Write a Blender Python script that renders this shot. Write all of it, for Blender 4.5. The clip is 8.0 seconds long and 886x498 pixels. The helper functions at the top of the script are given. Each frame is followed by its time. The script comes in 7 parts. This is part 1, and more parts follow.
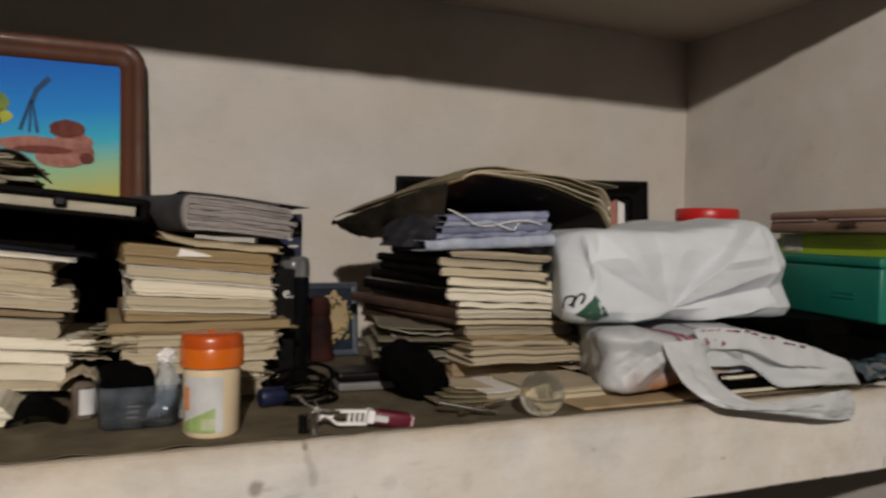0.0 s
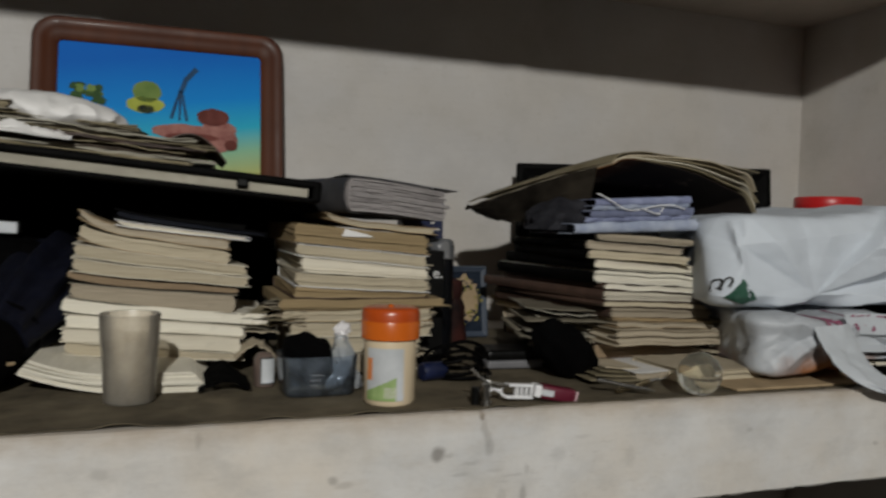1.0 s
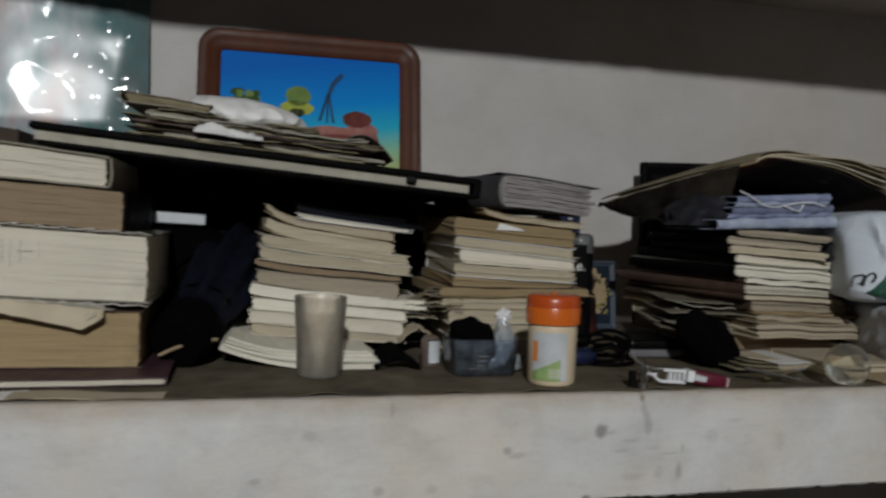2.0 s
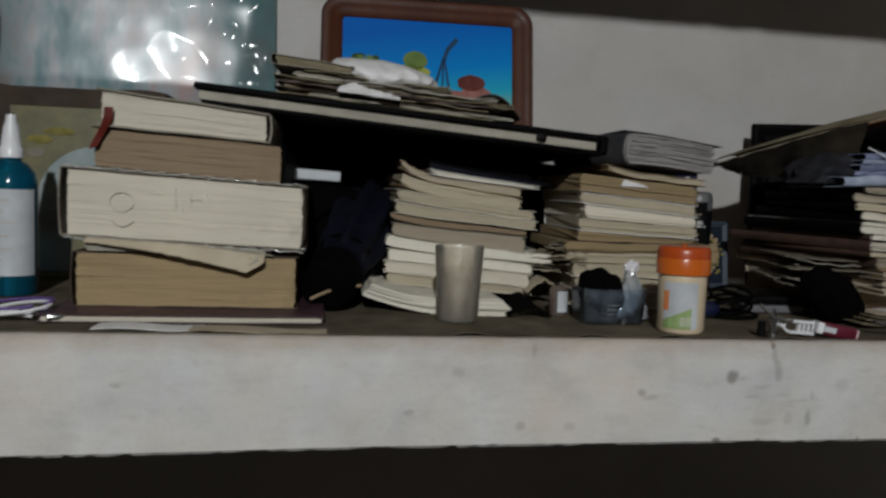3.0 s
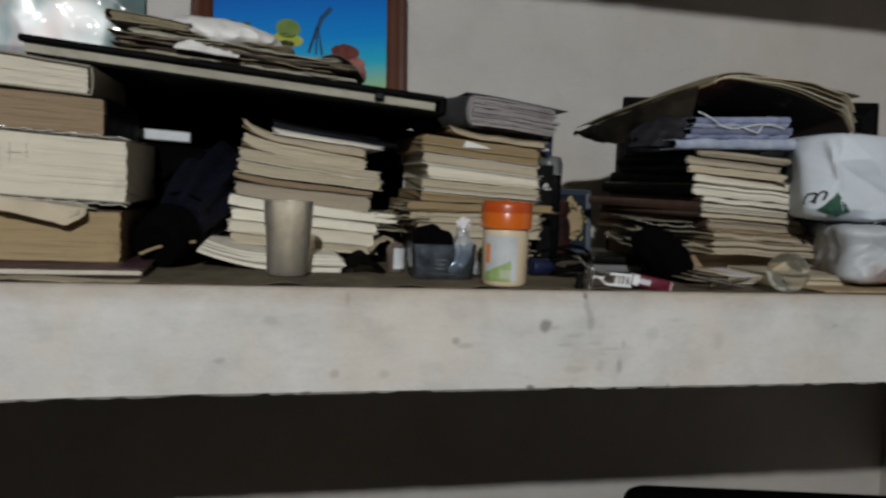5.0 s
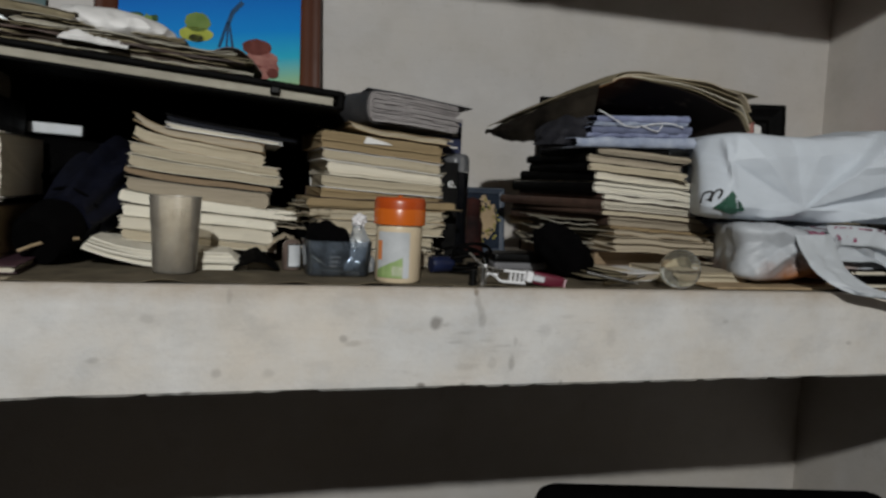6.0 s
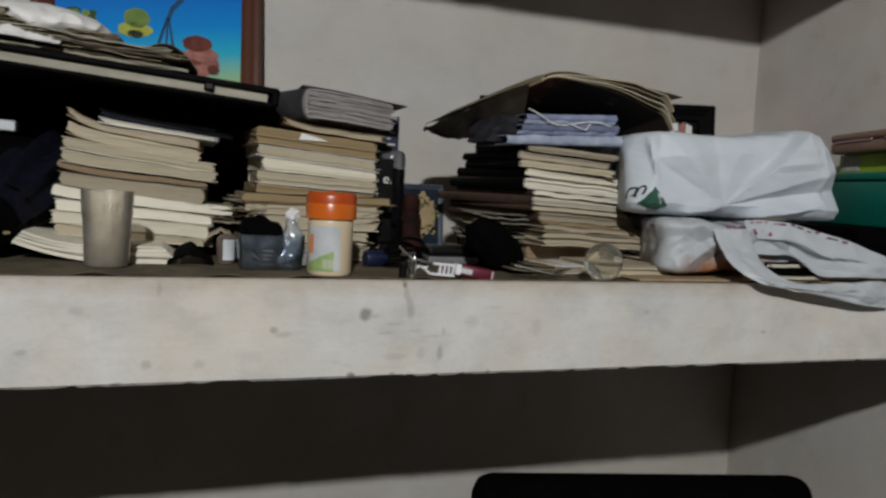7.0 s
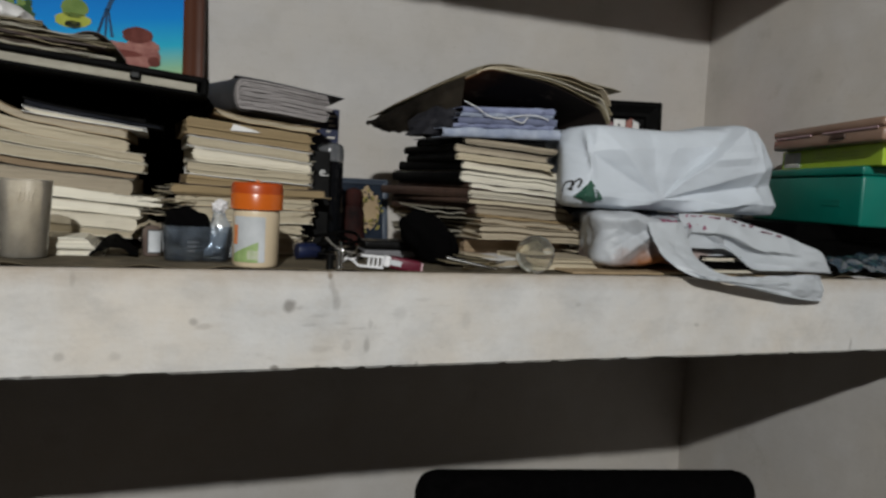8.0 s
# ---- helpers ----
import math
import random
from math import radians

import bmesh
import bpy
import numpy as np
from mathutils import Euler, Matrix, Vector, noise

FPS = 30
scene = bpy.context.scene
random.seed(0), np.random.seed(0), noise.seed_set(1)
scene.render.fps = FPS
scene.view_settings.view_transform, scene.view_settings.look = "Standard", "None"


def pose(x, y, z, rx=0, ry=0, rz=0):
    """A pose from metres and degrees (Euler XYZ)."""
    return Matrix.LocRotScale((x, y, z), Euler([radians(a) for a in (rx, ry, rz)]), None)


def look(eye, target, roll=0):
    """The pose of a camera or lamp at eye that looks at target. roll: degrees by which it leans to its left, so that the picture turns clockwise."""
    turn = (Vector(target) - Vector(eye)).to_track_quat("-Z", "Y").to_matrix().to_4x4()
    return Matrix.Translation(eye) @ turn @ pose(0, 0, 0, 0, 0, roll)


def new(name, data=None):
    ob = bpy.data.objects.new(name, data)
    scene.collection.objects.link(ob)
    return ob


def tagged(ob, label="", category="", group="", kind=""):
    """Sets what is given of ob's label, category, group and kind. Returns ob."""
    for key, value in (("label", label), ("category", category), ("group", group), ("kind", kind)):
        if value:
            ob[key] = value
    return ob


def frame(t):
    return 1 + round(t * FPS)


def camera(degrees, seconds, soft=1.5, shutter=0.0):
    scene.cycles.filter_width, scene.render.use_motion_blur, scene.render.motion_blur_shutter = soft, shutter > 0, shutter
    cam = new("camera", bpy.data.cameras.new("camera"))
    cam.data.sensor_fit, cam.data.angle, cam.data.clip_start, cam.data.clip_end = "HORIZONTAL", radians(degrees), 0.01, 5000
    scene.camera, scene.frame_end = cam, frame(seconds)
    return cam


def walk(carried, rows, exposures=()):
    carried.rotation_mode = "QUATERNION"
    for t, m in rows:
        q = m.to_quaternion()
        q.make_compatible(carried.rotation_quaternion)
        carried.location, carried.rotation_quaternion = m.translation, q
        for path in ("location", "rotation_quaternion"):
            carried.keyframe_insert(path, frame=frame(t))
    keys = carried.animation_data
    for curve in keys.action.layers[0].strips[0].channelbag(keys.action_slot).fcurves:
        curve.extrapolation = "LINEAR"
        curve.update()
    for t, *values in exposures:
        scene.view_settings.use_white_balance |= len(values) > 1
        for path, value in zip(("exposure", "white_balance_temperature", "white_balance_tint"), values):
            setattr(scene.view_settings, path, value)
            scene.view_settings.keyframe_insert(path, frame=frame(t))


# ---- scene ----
cam = camera(58.9, 8.0, soft=2.6, shutter=0.5)

PATH = [
    (0, (-0.123, -0.677, 1.438), (0.673, 1.157, 1.394), 1.1),
    (0.5, (-0.174, -0.669, 1.436), (0.546, 1.196, 1.371), 1.0),
    (1, (-0.23, -0.667, 1.424), (0.42, 1.223, 1.358), 1.5),
    (1.5, (-0.283, -0.682, 1.42), (0.281, 1.236, 1.356), 1.7),
    (2, (-0.333, -0.705, 1.415), (0.128, 1.24, 1.343), 1.9),
    (3.3, (-0.413, -0.747, 1.375), (-0.174, 1.233, 1.217), 2.3),
    (3.5, (-0.402, -0.754, 1.363), (-0.183, 1.229, 1.217), 2.4),
    (4, (-0.359, -0.764, 1.358), (-0.148, 1.219, 1.199), 2.3),
    (4.5, (-0.316, -0.769, 1.359), (-0.028, 1.202, 1.185), 2.1),
    (5, (-0.274, -0.776, 1.358), (0.129, 1.176, 1.193), 2.4),
    (6.5, (-0.193, -0.786, 1.352), (0.375, 1.125, 1.199), 2.7),
    (7, (-0.185, -0.814, 1.351), (0.439, 1.08, 1.2), 2.8),
    (7.5, (-0.157, -0.812, 1.342), (0.495, 1.073, 1.199), 2.9),
    (8, (-0.132, -0.824, 1.341), (0.551, 1.05, 1.199), 3.0),
]
EXPOSURES = [(0, 0.54, 7600, 16), (0.5, 0.50, 7150, 12), (1, 0.28, 6720, 10), (1.5, 0.14, 6420, 10), (3.5, -0.04, 6280, 10), (5, 0.25, 6420, 10), (6.5, 0.32, 6500, 10), (8, 0.5, 6500, 10)]
walk(cam, [(t, look(eye, target, roll)) for t, eye, target, roll in PATH], EXPOSURES)

# ---- light: one bare lamp high in the room, the rest is bounce from the walls ----
world = bpy.data.worlds.new("room_world")
world.use_nodes = True
world.node_tree.nodes["Background"].inputs[0].default_value = (0.02, 0.02, 0.022, 1)
world.node_tree.nodes["Background"].inputs[1].default_value = 0.01
scene.world = world
LAMP = (-0.56, -2.14, 2.35)
lamp = new("ceiling_bulb_light", bpy.data.lights.new("ceiling_bulb_light", "POINT"))
lamp.location = LAMP
lamp.data.energy = 158
lamp.data.shadow_soft_size = 0.03
lamp.data.color = (0.985, 1.0, 0.975)

SHELF = 1.2455      # top of the concrete shelf
UNDER = 1.1443    # its underside
LIP = 0.0050      # rise of the rendered front edge over the top
WALL = 0.68       # back wall
SIDE = 1.034      # side wall
UPPER = 1.862     # underside of the shelf above
RNG = random.Random(7)


# ---- materials ----
def nodes_of(name):
    m = bpy.data.materials.new(name)
    m.use_nodes = True
    nt = m.node_tree
    return m, nt, nt.nodes["Principled BSDF"]


def link(nt, a, b):
    nt.links.new(a, b)


def coords(nt, stretch=(1, 1, 1)):
    tc = nt.nodes.new("ShaderNodeTexCoord")
    mp = nt.nodes.new("ShaderNodeMapping")
    mp.inputs["Scale"].default_value = stretch
    link(nt, tc.outputs["Object"], mp.inputs["Vector"])
    return mp.outputs["Vector"]


def noise_of(nt, vec, scale, detail=5, rough=0.6):
    n = nt.nodes.new("ShaderNodeTexNoise")
    n.inputs["Scale"].default_value = scale
    n.inputs["Detail"].default_value = detail
    n.inputs["Roughness"].default_value = rough
    link(nt, vec, n.inputs["Vector"])
    return n.outputs["Fac"]


def ramp(nt, fac, stops):
    r = nt.nodes.new("ShaderNodeValToRGB")
    while len(r.color_ramp.elements) < len(stops):
        r.color_ramp.elements.new(0.5)
    for e, (p, c) in zip(r.color_ramp.elements, stops):
        e.position = p
        e.color = (*c, 1) if len(c) == 3 else c
    link(nt, fac, r.inputs["Fac"])
    return r.outputs["Color"]


def mixed(nt, fac, a, b, mode="MIX"):
    mx = nt.nodes.new("ShaderNodeMix")
    mx.data_type, mx.blend_type = "RGBA", mode
    for sock, v in ((mx.inputs[0], fac), (mx.inputs[6], a), (mx.inputs[7], b)):
        if isinstance(v, (int, float)):
            sock.default_value = v
        elif isinstance(v, tuple):
            sock.default_value = (*v, 1)
        else:
            link(nt, v, sock)
    return mx.outputs[2]


def bump_of(nt, bsdf, height, strength, dist=0.002):
    b = nt.nodes.new("ShaderNodeBump")
    b.inputs["Strength"].default_value = strength
    b.inputs["Distance"].default_value = dist
    link(nt, height, b.inputs["Height"])
    link(nt, b.outputs["Normal"], bsdf.inputs["Normal"])


def surf(name, c1, c2, scale=30, rough=0.7, stretch=(1, 1, 1), bump=0.15, bscale=250, metal=0.0, coat=0.0, dirt=None, vary=0.12, bdist=0.001, spec=None):
    """Two scales of colour variation, a third of dirt, fine relief, and a little change from object to object."""
    m, nt, b = nodes_of(name)
    v = coords(nt, stretch)
    plain = coords(nt)
    col = ramp(nt, noise_of(nt, v, scale), [(0.3, c1), (0.7, c2)])
    big = ramp(nt, noise_of(nt, plain, max(scale / 6, 4), 3), [(0.35, (0.82, 0.82, 0.82)), (0.65, (1.05, 1.05, 1.05))])
    col = mixed(nt, 1.0, col, big, "MULTIPLY")
    if dirt:
        col = mixed(nt, ramp(nt, noise_of(nt, plain, 14, 8, 0.7), [(0.55, (0, 0, 0)), (0.75, (0.7, 0.7, 0.7))]), col, dirt)
    if vary:
        info = nt.nodes.new("ShaderNodeObjectInfo")
        mr = nt.nodes.new("ShaderNodeMapRange")
        mr.inputs[3].default_value, mr.inputs[4].default_value = 1 - vary, 1 + vary
        link(nt, info.outputs["Random"], mr.inputs[0])
        hs = nt.nodes.new("ShaderNodeHueSaturation")
        link(nt, mr.outputs[0], hs.inputs["Value"])
        link(nt, col, hs.inputs["Color"])
        col = hs.outputs["Color"]
    link(nt, col, b.inputs["Base Color"])
    rr = ramp(nt, noise_of(nt, plain, bscale / 6, 3), [(0.3, (rough * 0.85,) * 3), (0.7, (min(1, rough * 1.15),) * 3)])
    link(nt, rr, b.inputs["Roughness"])
    b.inputs["Metallic"].default_value = metal
    b.inputs["Specular IOR Level"].default_value = spec if spec is not None else (0.2 if rough > 0.65 else 0.5)
    b.inputs["Coat Weight"].default_value = coat
    b.inputs["Coat Roughness"].default_value = 0.12
    if bump:
        bump_of(nt, b, noise_of(nt, v, bscale, 4), bump, bdist)
    return m


def plaster(name, base, grime, cool, scale=3.0):
    """Old limewashed plaster: cloudy tint, brush streaks, scuffs and small pits."""
    m, nt, b = nodes_of(name)
    v = coords(nt)
    cloud = ramp(nt, noise_of(nt, v, scale, 4), [(0.35, base), (0.65, cool)])
    pale = noise_of(nt, v, scale * 1.7 + 1.5, 7, 0.62)
    cloud = mixed(nt, ramp(nt, pale, [(0.50, (0, 0, 0)), (0.68, (0.5,) * 3)]), cloud, tuple(min(0.8, c * 1.22) for c in cool))
    cloud = mixed(nt, ramp(nt, pale, [(0.30, (0.55,) * 3), (0.46, (0, 0, 0))]), cloud, tuple(c * 0.8 for c in base))
    streak = noise_of(nt, coords(nt, (6, 6, 60)), 3, 6, 0.65)
    col = mixed(nt, ramp(nt, streak, [(0.5, (0, 0, 0)), (0.8, (0.10, 0.10, 0.10))]), cloud, grime)
    scuff = noise_of(nt, v, 9, 9, 0.72)
    col = mixed(nt, ramp(nt, scuff, [(0.6, (0, 0, 0)), (0.76, (0.45, 0.45, 0.45))]), col, grime)
    fine = noise_of(nt, v, 90, 4, 0.6)
    col = mixed(nt, ramp(nt, fine, [(0.62, (0, 0, 0)), (0.75, (0.2, 0.2, 0.2))]), col, grime)
    link(nt, col, b.inputs["Base Color"])
    b.inputs["Roughness"].default_value = 0.88
    b.inputs["Specular IOR Level"].default_value = 0.2
    bump_of(nt, b, mixed(nt, 0.4, noise_of(nt, v, 25, 8, 0.7), noise_of(nt, v, 160, 3)), 0.35, 0.004)
    return m, nt, b, col


M = {}
M["wall"] = plaster("wall_plaster", (0.50, 0.465, 0.425), (0.29, 0.25, 0.21), (0.475, 0.46, 0.45), 2.5)[0]
# Unseen room surfaces, near-black so little light bounces into the niche.
M["room"] = surf("room_low_bounce", (0.017, 0.0115, 0.007), (0.024, 0.017, 0.011), 5, 0.9, bump=0.1, vary=0)
M["floor"] = surf("floor_low_bounce", (0.006, 0.0043, 0.0029), (0.010, 0.0074, 0.005), 6, 0.7, bump=0.2, vary=0)
M["soffit"] = plaster("soffit_plaster", (0.50, 0.445, 0.38), (0.26, 0.215, 0.17), (0.46, 0.415, 0.36), 4)[0]


def slab_material():
    """The painted shelf edge, with its own few scuffs, drips and hairlines at their places."""
    m, nt, b, col = plaster("slab_plaster", (0.60, 0.555, 0.50), (0.27, 0.24, 0.21), (0.555, 0.55, 0.545), 7)
    tc = nt.nodes.new("ShaderNodeTexCoord")
    wob = nt.nodes.new("ShaderNodeTexNoise")
    wob.inputs["Scale"].default_value = 60
    link(nt, tc.outputs["Object"], wob.inputs["Vector"])
    sub = nt.nodes.new("ShaderNodeVectorMath")
    sub.operation = "MULTIPLY_ADD"
    sub.inputs[1].default_value = (0.007, 0.007, 0.007)
    link(nt, wob.outputs["Color"], sub.inputs[0])
    link(nt, tc.outputs["Object"], sub.inputs[2])
    marks = [  # x, z, half width, half height, depth of tone
        (0.0, 1.214, 0.0075, 0.0085, 0.72), (0.010, 1.212, 0.006, 0.003, 0.25), (-0.096, 1.1975, 0.0060, 0.0050, 0.42), (-0.086, 1.1925, 0.010, 0.005, 0.26),
        (0.0415, 1.246, 0.0036, 0.0055, 0.85), (0.0440, 1.236, 0.0046, 0.011, 0.30), (0.0475, 1.226, 0.0050, 0.011, 0.30), (0.0505, 1.2165, 0.0056, 0.0095, 0.36),
        (0.085, 1.171, 0.0042, 0.0115, 0.42), (0.063, 1.171, 0.006, 0.009, 0.2), (0.033, 1.168, 0.016, 0.006, 0.18), (0.021, 1.194, 0.012, 0.0026, 0.3), (0.030, 1.203, 0.013, 0.0022, 0.26),
        (0.056, 1.195, 0.012, 0.0022, 0.24), (0.074, 1.1885, 0.012, 0.0018, 0.28), (0.088, 1.194, 0.004, 0.007, 0.22), (0.121, 1.206, 0.010, 0.010, 0.18), (0.148, 1.221, 0.012, 0.0026, 0.2), (0.201, 1.198, 0.007, 0.014, 0.16),
        (-0.014, 1.1475, 0.0055, 0.0042, 0.8), (0.031, 1.1475, 0.0050, 0.0036, 0.65), (0.143, 1.1475, 0.0036, 0.0050, 0.5), (-0.247, 1.1450, 0.008, 0.0030, 0.7), (-0.219, 1.164, 0.006, 0.006, 0.3), (-0.169, 1.163, 0.009, 0.005, 0.22),
        (-0.208, 1.240, 0.0036, 0.009, 0.3), (-0.283, 1.218, 0.009, 0.007, 0.24), (0.345, 1.215, 0.005, 0.003, 0.3), (-0.33, 1.178, 0.007, 0.004, 0.3), (0.52, 1.19, 0.006, 0.003, 0.3),
        (-0.60, 1.205, 0.006, 0.004, 0.3), (0.78, 1.16, 0.003, 0.012, 0.5)]
    r = random.Random(21)
    for k in range(22):      # short fine scuffs gathered on the most handled stretch
        flat = k % 7 != 0
        marks.append((r.gauss(0.10, 0.075), r.uniform(1.165, 1.215), r.uniform(0.004, 0.012) if flat else 0.0012, r.uniform(0.0007, 0.0013) if flat else r.uniform(0.004, 0.010), r.uniform(0.08, 0.18)))
    for x, z, a, c, tone in marks:
        d = nt.nodes.new("ShaderNodeVectorMath")
        d.operation = "SUBTRACT"
        d.inputs[1].default_value = (x + 0.0035, 0.0035, z + 0.0035)
        link(nt, sub.outputs[0], d.inputs[0])
        s = nt.nodes.new("ShaderNodeVectorMath")
        s.operation = "MULTIPLY"
        s.inputs[1].default_value = (1 / a, 0, 1 / c)
        link(nt, d.outputs[0], s.inputs[0])
        ln = nt.nodes.new("ShaderNodeVectorMath")
        ln.operation = "LENGTH"
        link(nt, s.outputs[0], ln.inputs[0])
        col = mixed(nt, ramp(nt, ln.outputs["Value"], [(0.45, (min(0.95, tone * (1.05 if min(a, c) > 0.0026 else 0.75)),) * 3), (1.0, (0, 0, 0))]), col, (0.18, 0.165, 0.15))
    smudge = noise_of(nt, coords(nt, (1, 1, 1.6)), 13, 7, 0.68)
    col = mixed(nt, ramp(nt, smudge, [(0.50, (0, 0, 0)), (0.70, (0.36,) * 3)]), col, (0.33, 0.325, 0.32))
    rub = noise_of(nt, coords(nt, (2.2, 1, 9)), 9, 6, 0.7)
    col = mixed(nt, ramp(nt, rub, [(0.55, (0, 0, 0)), (0.75, (0.22,) * 3)]), col, (0.46, 0.39, 0.32))
    # handled grime along the upper arris
    sz = nt.nodes.new("ShaderNodeSeparateXYZ")
    link(nt, sub.outputs[0], sz.inputs[0])
    band = nt.nodes.new("ShaderNodeMapRange")
    band.inputs[1].default_value, band.inputs[2].default_value = SHELF - 0.017, SHELF + 0.011
    link(nt, sz.outputs[2], band.inputs[0])
    smear = noise_of(nt, coords(nt, (1, 1, 2)), 22, 6, 0.7)
    gr = nt.nodes.new("ShaderNodeMath")
    gr.operation = "MULTIPLY"
    link(nt, band.outputs[0], gr.inputs[0]), link(nt, smear, gr.inputs[1])
    col = mixed(nt, ramp(nt, gr.outputs[0], [(0.10, (0, 0, 0)), (0.55, (0.6,) * 3)]), col, (0.33, 0.25, 0.17))
    link(nt, col, b.inputs["Base Color"])
    return m


M["slab"] = slab_material()
M["liner"] = surf("dusty_liner", (0.066, 0.054, 0.037), (0.150, 0.123, 0.083), 26, 0.85, bump=0.4, dirt=(0.04, 0.034, 0.026), vary=0)


def pages(name, light, dark, grey=0.0):
    """Page edges: fine layers that run along the book, with age stains."""
    return surf(name, dark, light, 9, 0.85, (1.5, 1.5, 95), 0.5, 14, dirt=tuple(c * 0.66 for c in dark), vary=0.13, bdist=0.0010)


M["cream"] = pages("cream_pages", (0.565, 0.495, 0.37), (0.40, 0.345, 0.25))
M["white"] = pages("white_pages", (0.70, 0.65, 0.54), (0.615, 0.565, 0.465))
M["bright"] = pages("bright_white_pages", (0.80, 0.76, 0.66), (0.66, 0.62, 0.52))
M["tan"] = pages("tan_pages", (0.39, 0.295, 0.165), (0.275, 0.20, 0.11))
M["brown"] = pages("brown_pages", (0.31, 0.23, 0.15), (0.21, 0.15, 0.095))
M["grey"] = pages("grey_pages", (0.36, 0.335, 0.33), (0.22, 0.20, 0.20))
M["newsprint"] = pages("newsprint", (0.47, 0.405, 0.31), (0.32, 0.27, 0.20))
M["newsprint_flat"] = surf("yellowed_newsprint", (0.42, 0.35, 0.25), (0.52, 0.45, 0.34), 18, 0.85, bump=0.2, dirt=(0.30, 0.24, 0.16))


def glow_shade_paper():
    """Newsprint whose colour holds an orange glow near the fold and shade further in."""
    m, nt, b = nodes_of("newsprint_glow_shade")
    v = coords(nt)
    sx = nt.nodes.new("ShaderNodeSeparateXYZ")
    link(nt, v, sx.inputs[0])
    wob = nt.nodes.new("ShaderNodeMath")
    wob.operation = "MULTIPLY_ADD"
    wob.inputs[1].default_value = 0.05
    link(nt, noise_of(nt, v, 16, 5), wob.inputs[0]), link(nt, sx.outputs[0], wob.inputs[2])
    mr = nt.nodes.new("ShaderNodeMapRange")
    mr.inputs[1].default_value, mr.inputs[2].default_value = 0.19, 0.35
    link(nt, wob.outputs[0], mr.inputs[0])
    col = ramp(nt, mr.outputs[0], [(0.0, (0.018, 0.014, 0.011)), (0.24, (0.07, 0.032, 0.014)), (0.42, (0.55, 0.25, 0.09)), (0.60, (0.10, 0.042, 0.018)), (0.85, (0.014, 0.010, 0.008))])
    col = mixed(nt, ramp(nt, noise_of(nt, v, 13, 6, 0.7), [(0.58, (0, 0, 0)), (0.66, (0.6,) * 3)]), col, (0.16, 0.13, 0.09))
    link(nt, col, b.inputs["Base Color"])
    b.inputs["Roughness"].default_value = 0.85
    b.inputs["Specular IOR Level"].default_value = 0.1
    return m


M["leaf_glow_shade"] = glow_shade_paper()
M["khaki"] = surf("khaki_old_paper", (0.15, 0.125, 0.075), (0.30, 0.255, 0.17), 28, 0.85, bump=0.5, bscale=60, dirt=(0.09, 0.075, 0.05))
# The underside's shade is put into this near-black newsprint colour.
M["shaded"] = surf("shaded_newsprint", (0.004, 0.0032, 0.0025), (0.040, 0.033, 0.025), 14, 0.9, bump=0.2, spec=0.05)
M["sheet_edge"] = surf("pale_newsprint", (0.55, 0.50, 0.40), (0.66, 0.61, 0.50), 30, 0.85, bump=0.2, dirt=(0.40, 0.33, 0.24))
M["c_black"] = surf("black_cover", (0.0008, 0.0008, 0.0008), (0.0022, 0.002, 0.002), 60, 0.6, bump=0.15, spec=0.05)
M["c_navy"] = surf("navy_cover", (0.003, 0.004, 0.009), (0.006, 0.008, 0.015), 60, 0.5, bump=0.1, spec=0.08)
M["c_brown"] = surf("brown_cover", (0.040, 0.020, 0.014), (0.080, 0.044, 0.031), 50, 0.6, bump=0.15)
M["c_kraft"] = surf("kraft_cover", (0.30, 0.22, 0.13), (0.42, 0.31, 0.19), 25, 0.8, bump=0.2, dirt=(0.2, 0.14, 0.08))
M["c_grey"] = surf("grey_cover", (0.13, 0.13, 0.14), (0.20, 0.195, 0.205), 40, 0.6, bump=0.1)
M["c_grey_dark"] = surf("charcoal_cloth", (0.012, 0.012, 0.015), (0.034, 0.034, 0.040), 40, 0.8, bump=0.4, spec=0.1)
M["c_olive"] = surf("olive_cover", (0.16, 0.14, 0.10), (0.23, 0.20, 0.15), 40, 0.6, bump=0.1)
M["c_white"] = surf("white_cover", (0.62, 0.61, 0.60), (0.72, 0.71, 0.70), 40, 0.55, bump=0.1)
M["plum"] = surf("plum_cover", (0.030, 0.013, 0.020), (0.075, 0.032, 0.045), 12, 0.5, bump=0.1)
M["news_grey"] = surf("grey_newsprint", (0.27, 0.25, 0.205), (0.40, 0.375, 0.31), 16, 0.85, (1, 1, 3), 0.3, 60, dirt=(0.18, 0.16, 0.12))
M["c_red"] = surf("red_cover", (0.085, 0.012, 0.008), (0.13, 0.02, 0.013), 40, 0.5, bump=0.1, spec=0.1)
M["c_film"] = surf("clear_film_cover", (0.16, 0.14, 0.11), (0.26, 0.23, 0.19), 30, 0.18, bump=0.8, bscale=90, coat=0.8, bdist=0.003)
# Glossy film; its pale base colour also carries the highlights along the edges.
M["film_glints"] = surf("crinkled_film_glints", (0.46, 0.44, 0.40), (0.62, 0.59, 0.55), 60, 0.12, bump=0.5, bscale=120, coat=1.0, bdist=0.002)
M["denim"] = surf("blue_paper_cloth", (0.11, 0.125, 0.215), (0.27, 0.30, 0.425), 22, 0.85, bump=0.5, bscale=300, dirt=(0.10, 0.115, 0.21), vary=0.32)
M["denim_light"] = surf("pale_blue_cloth", (0.22, 0.26, 0.37), (0.40, 0.44, 0.53), 45, 0.85, bump=0.5, bscale=400)
M["wood"] = surf("red_brown_wood", (0.052, 0.015, 0.007), (0.095, 0.029, 0.012), 22, 0.5, (1, 1, 0.15), 0.12, 120, coat=0.02, vary=0, spec=0.22)
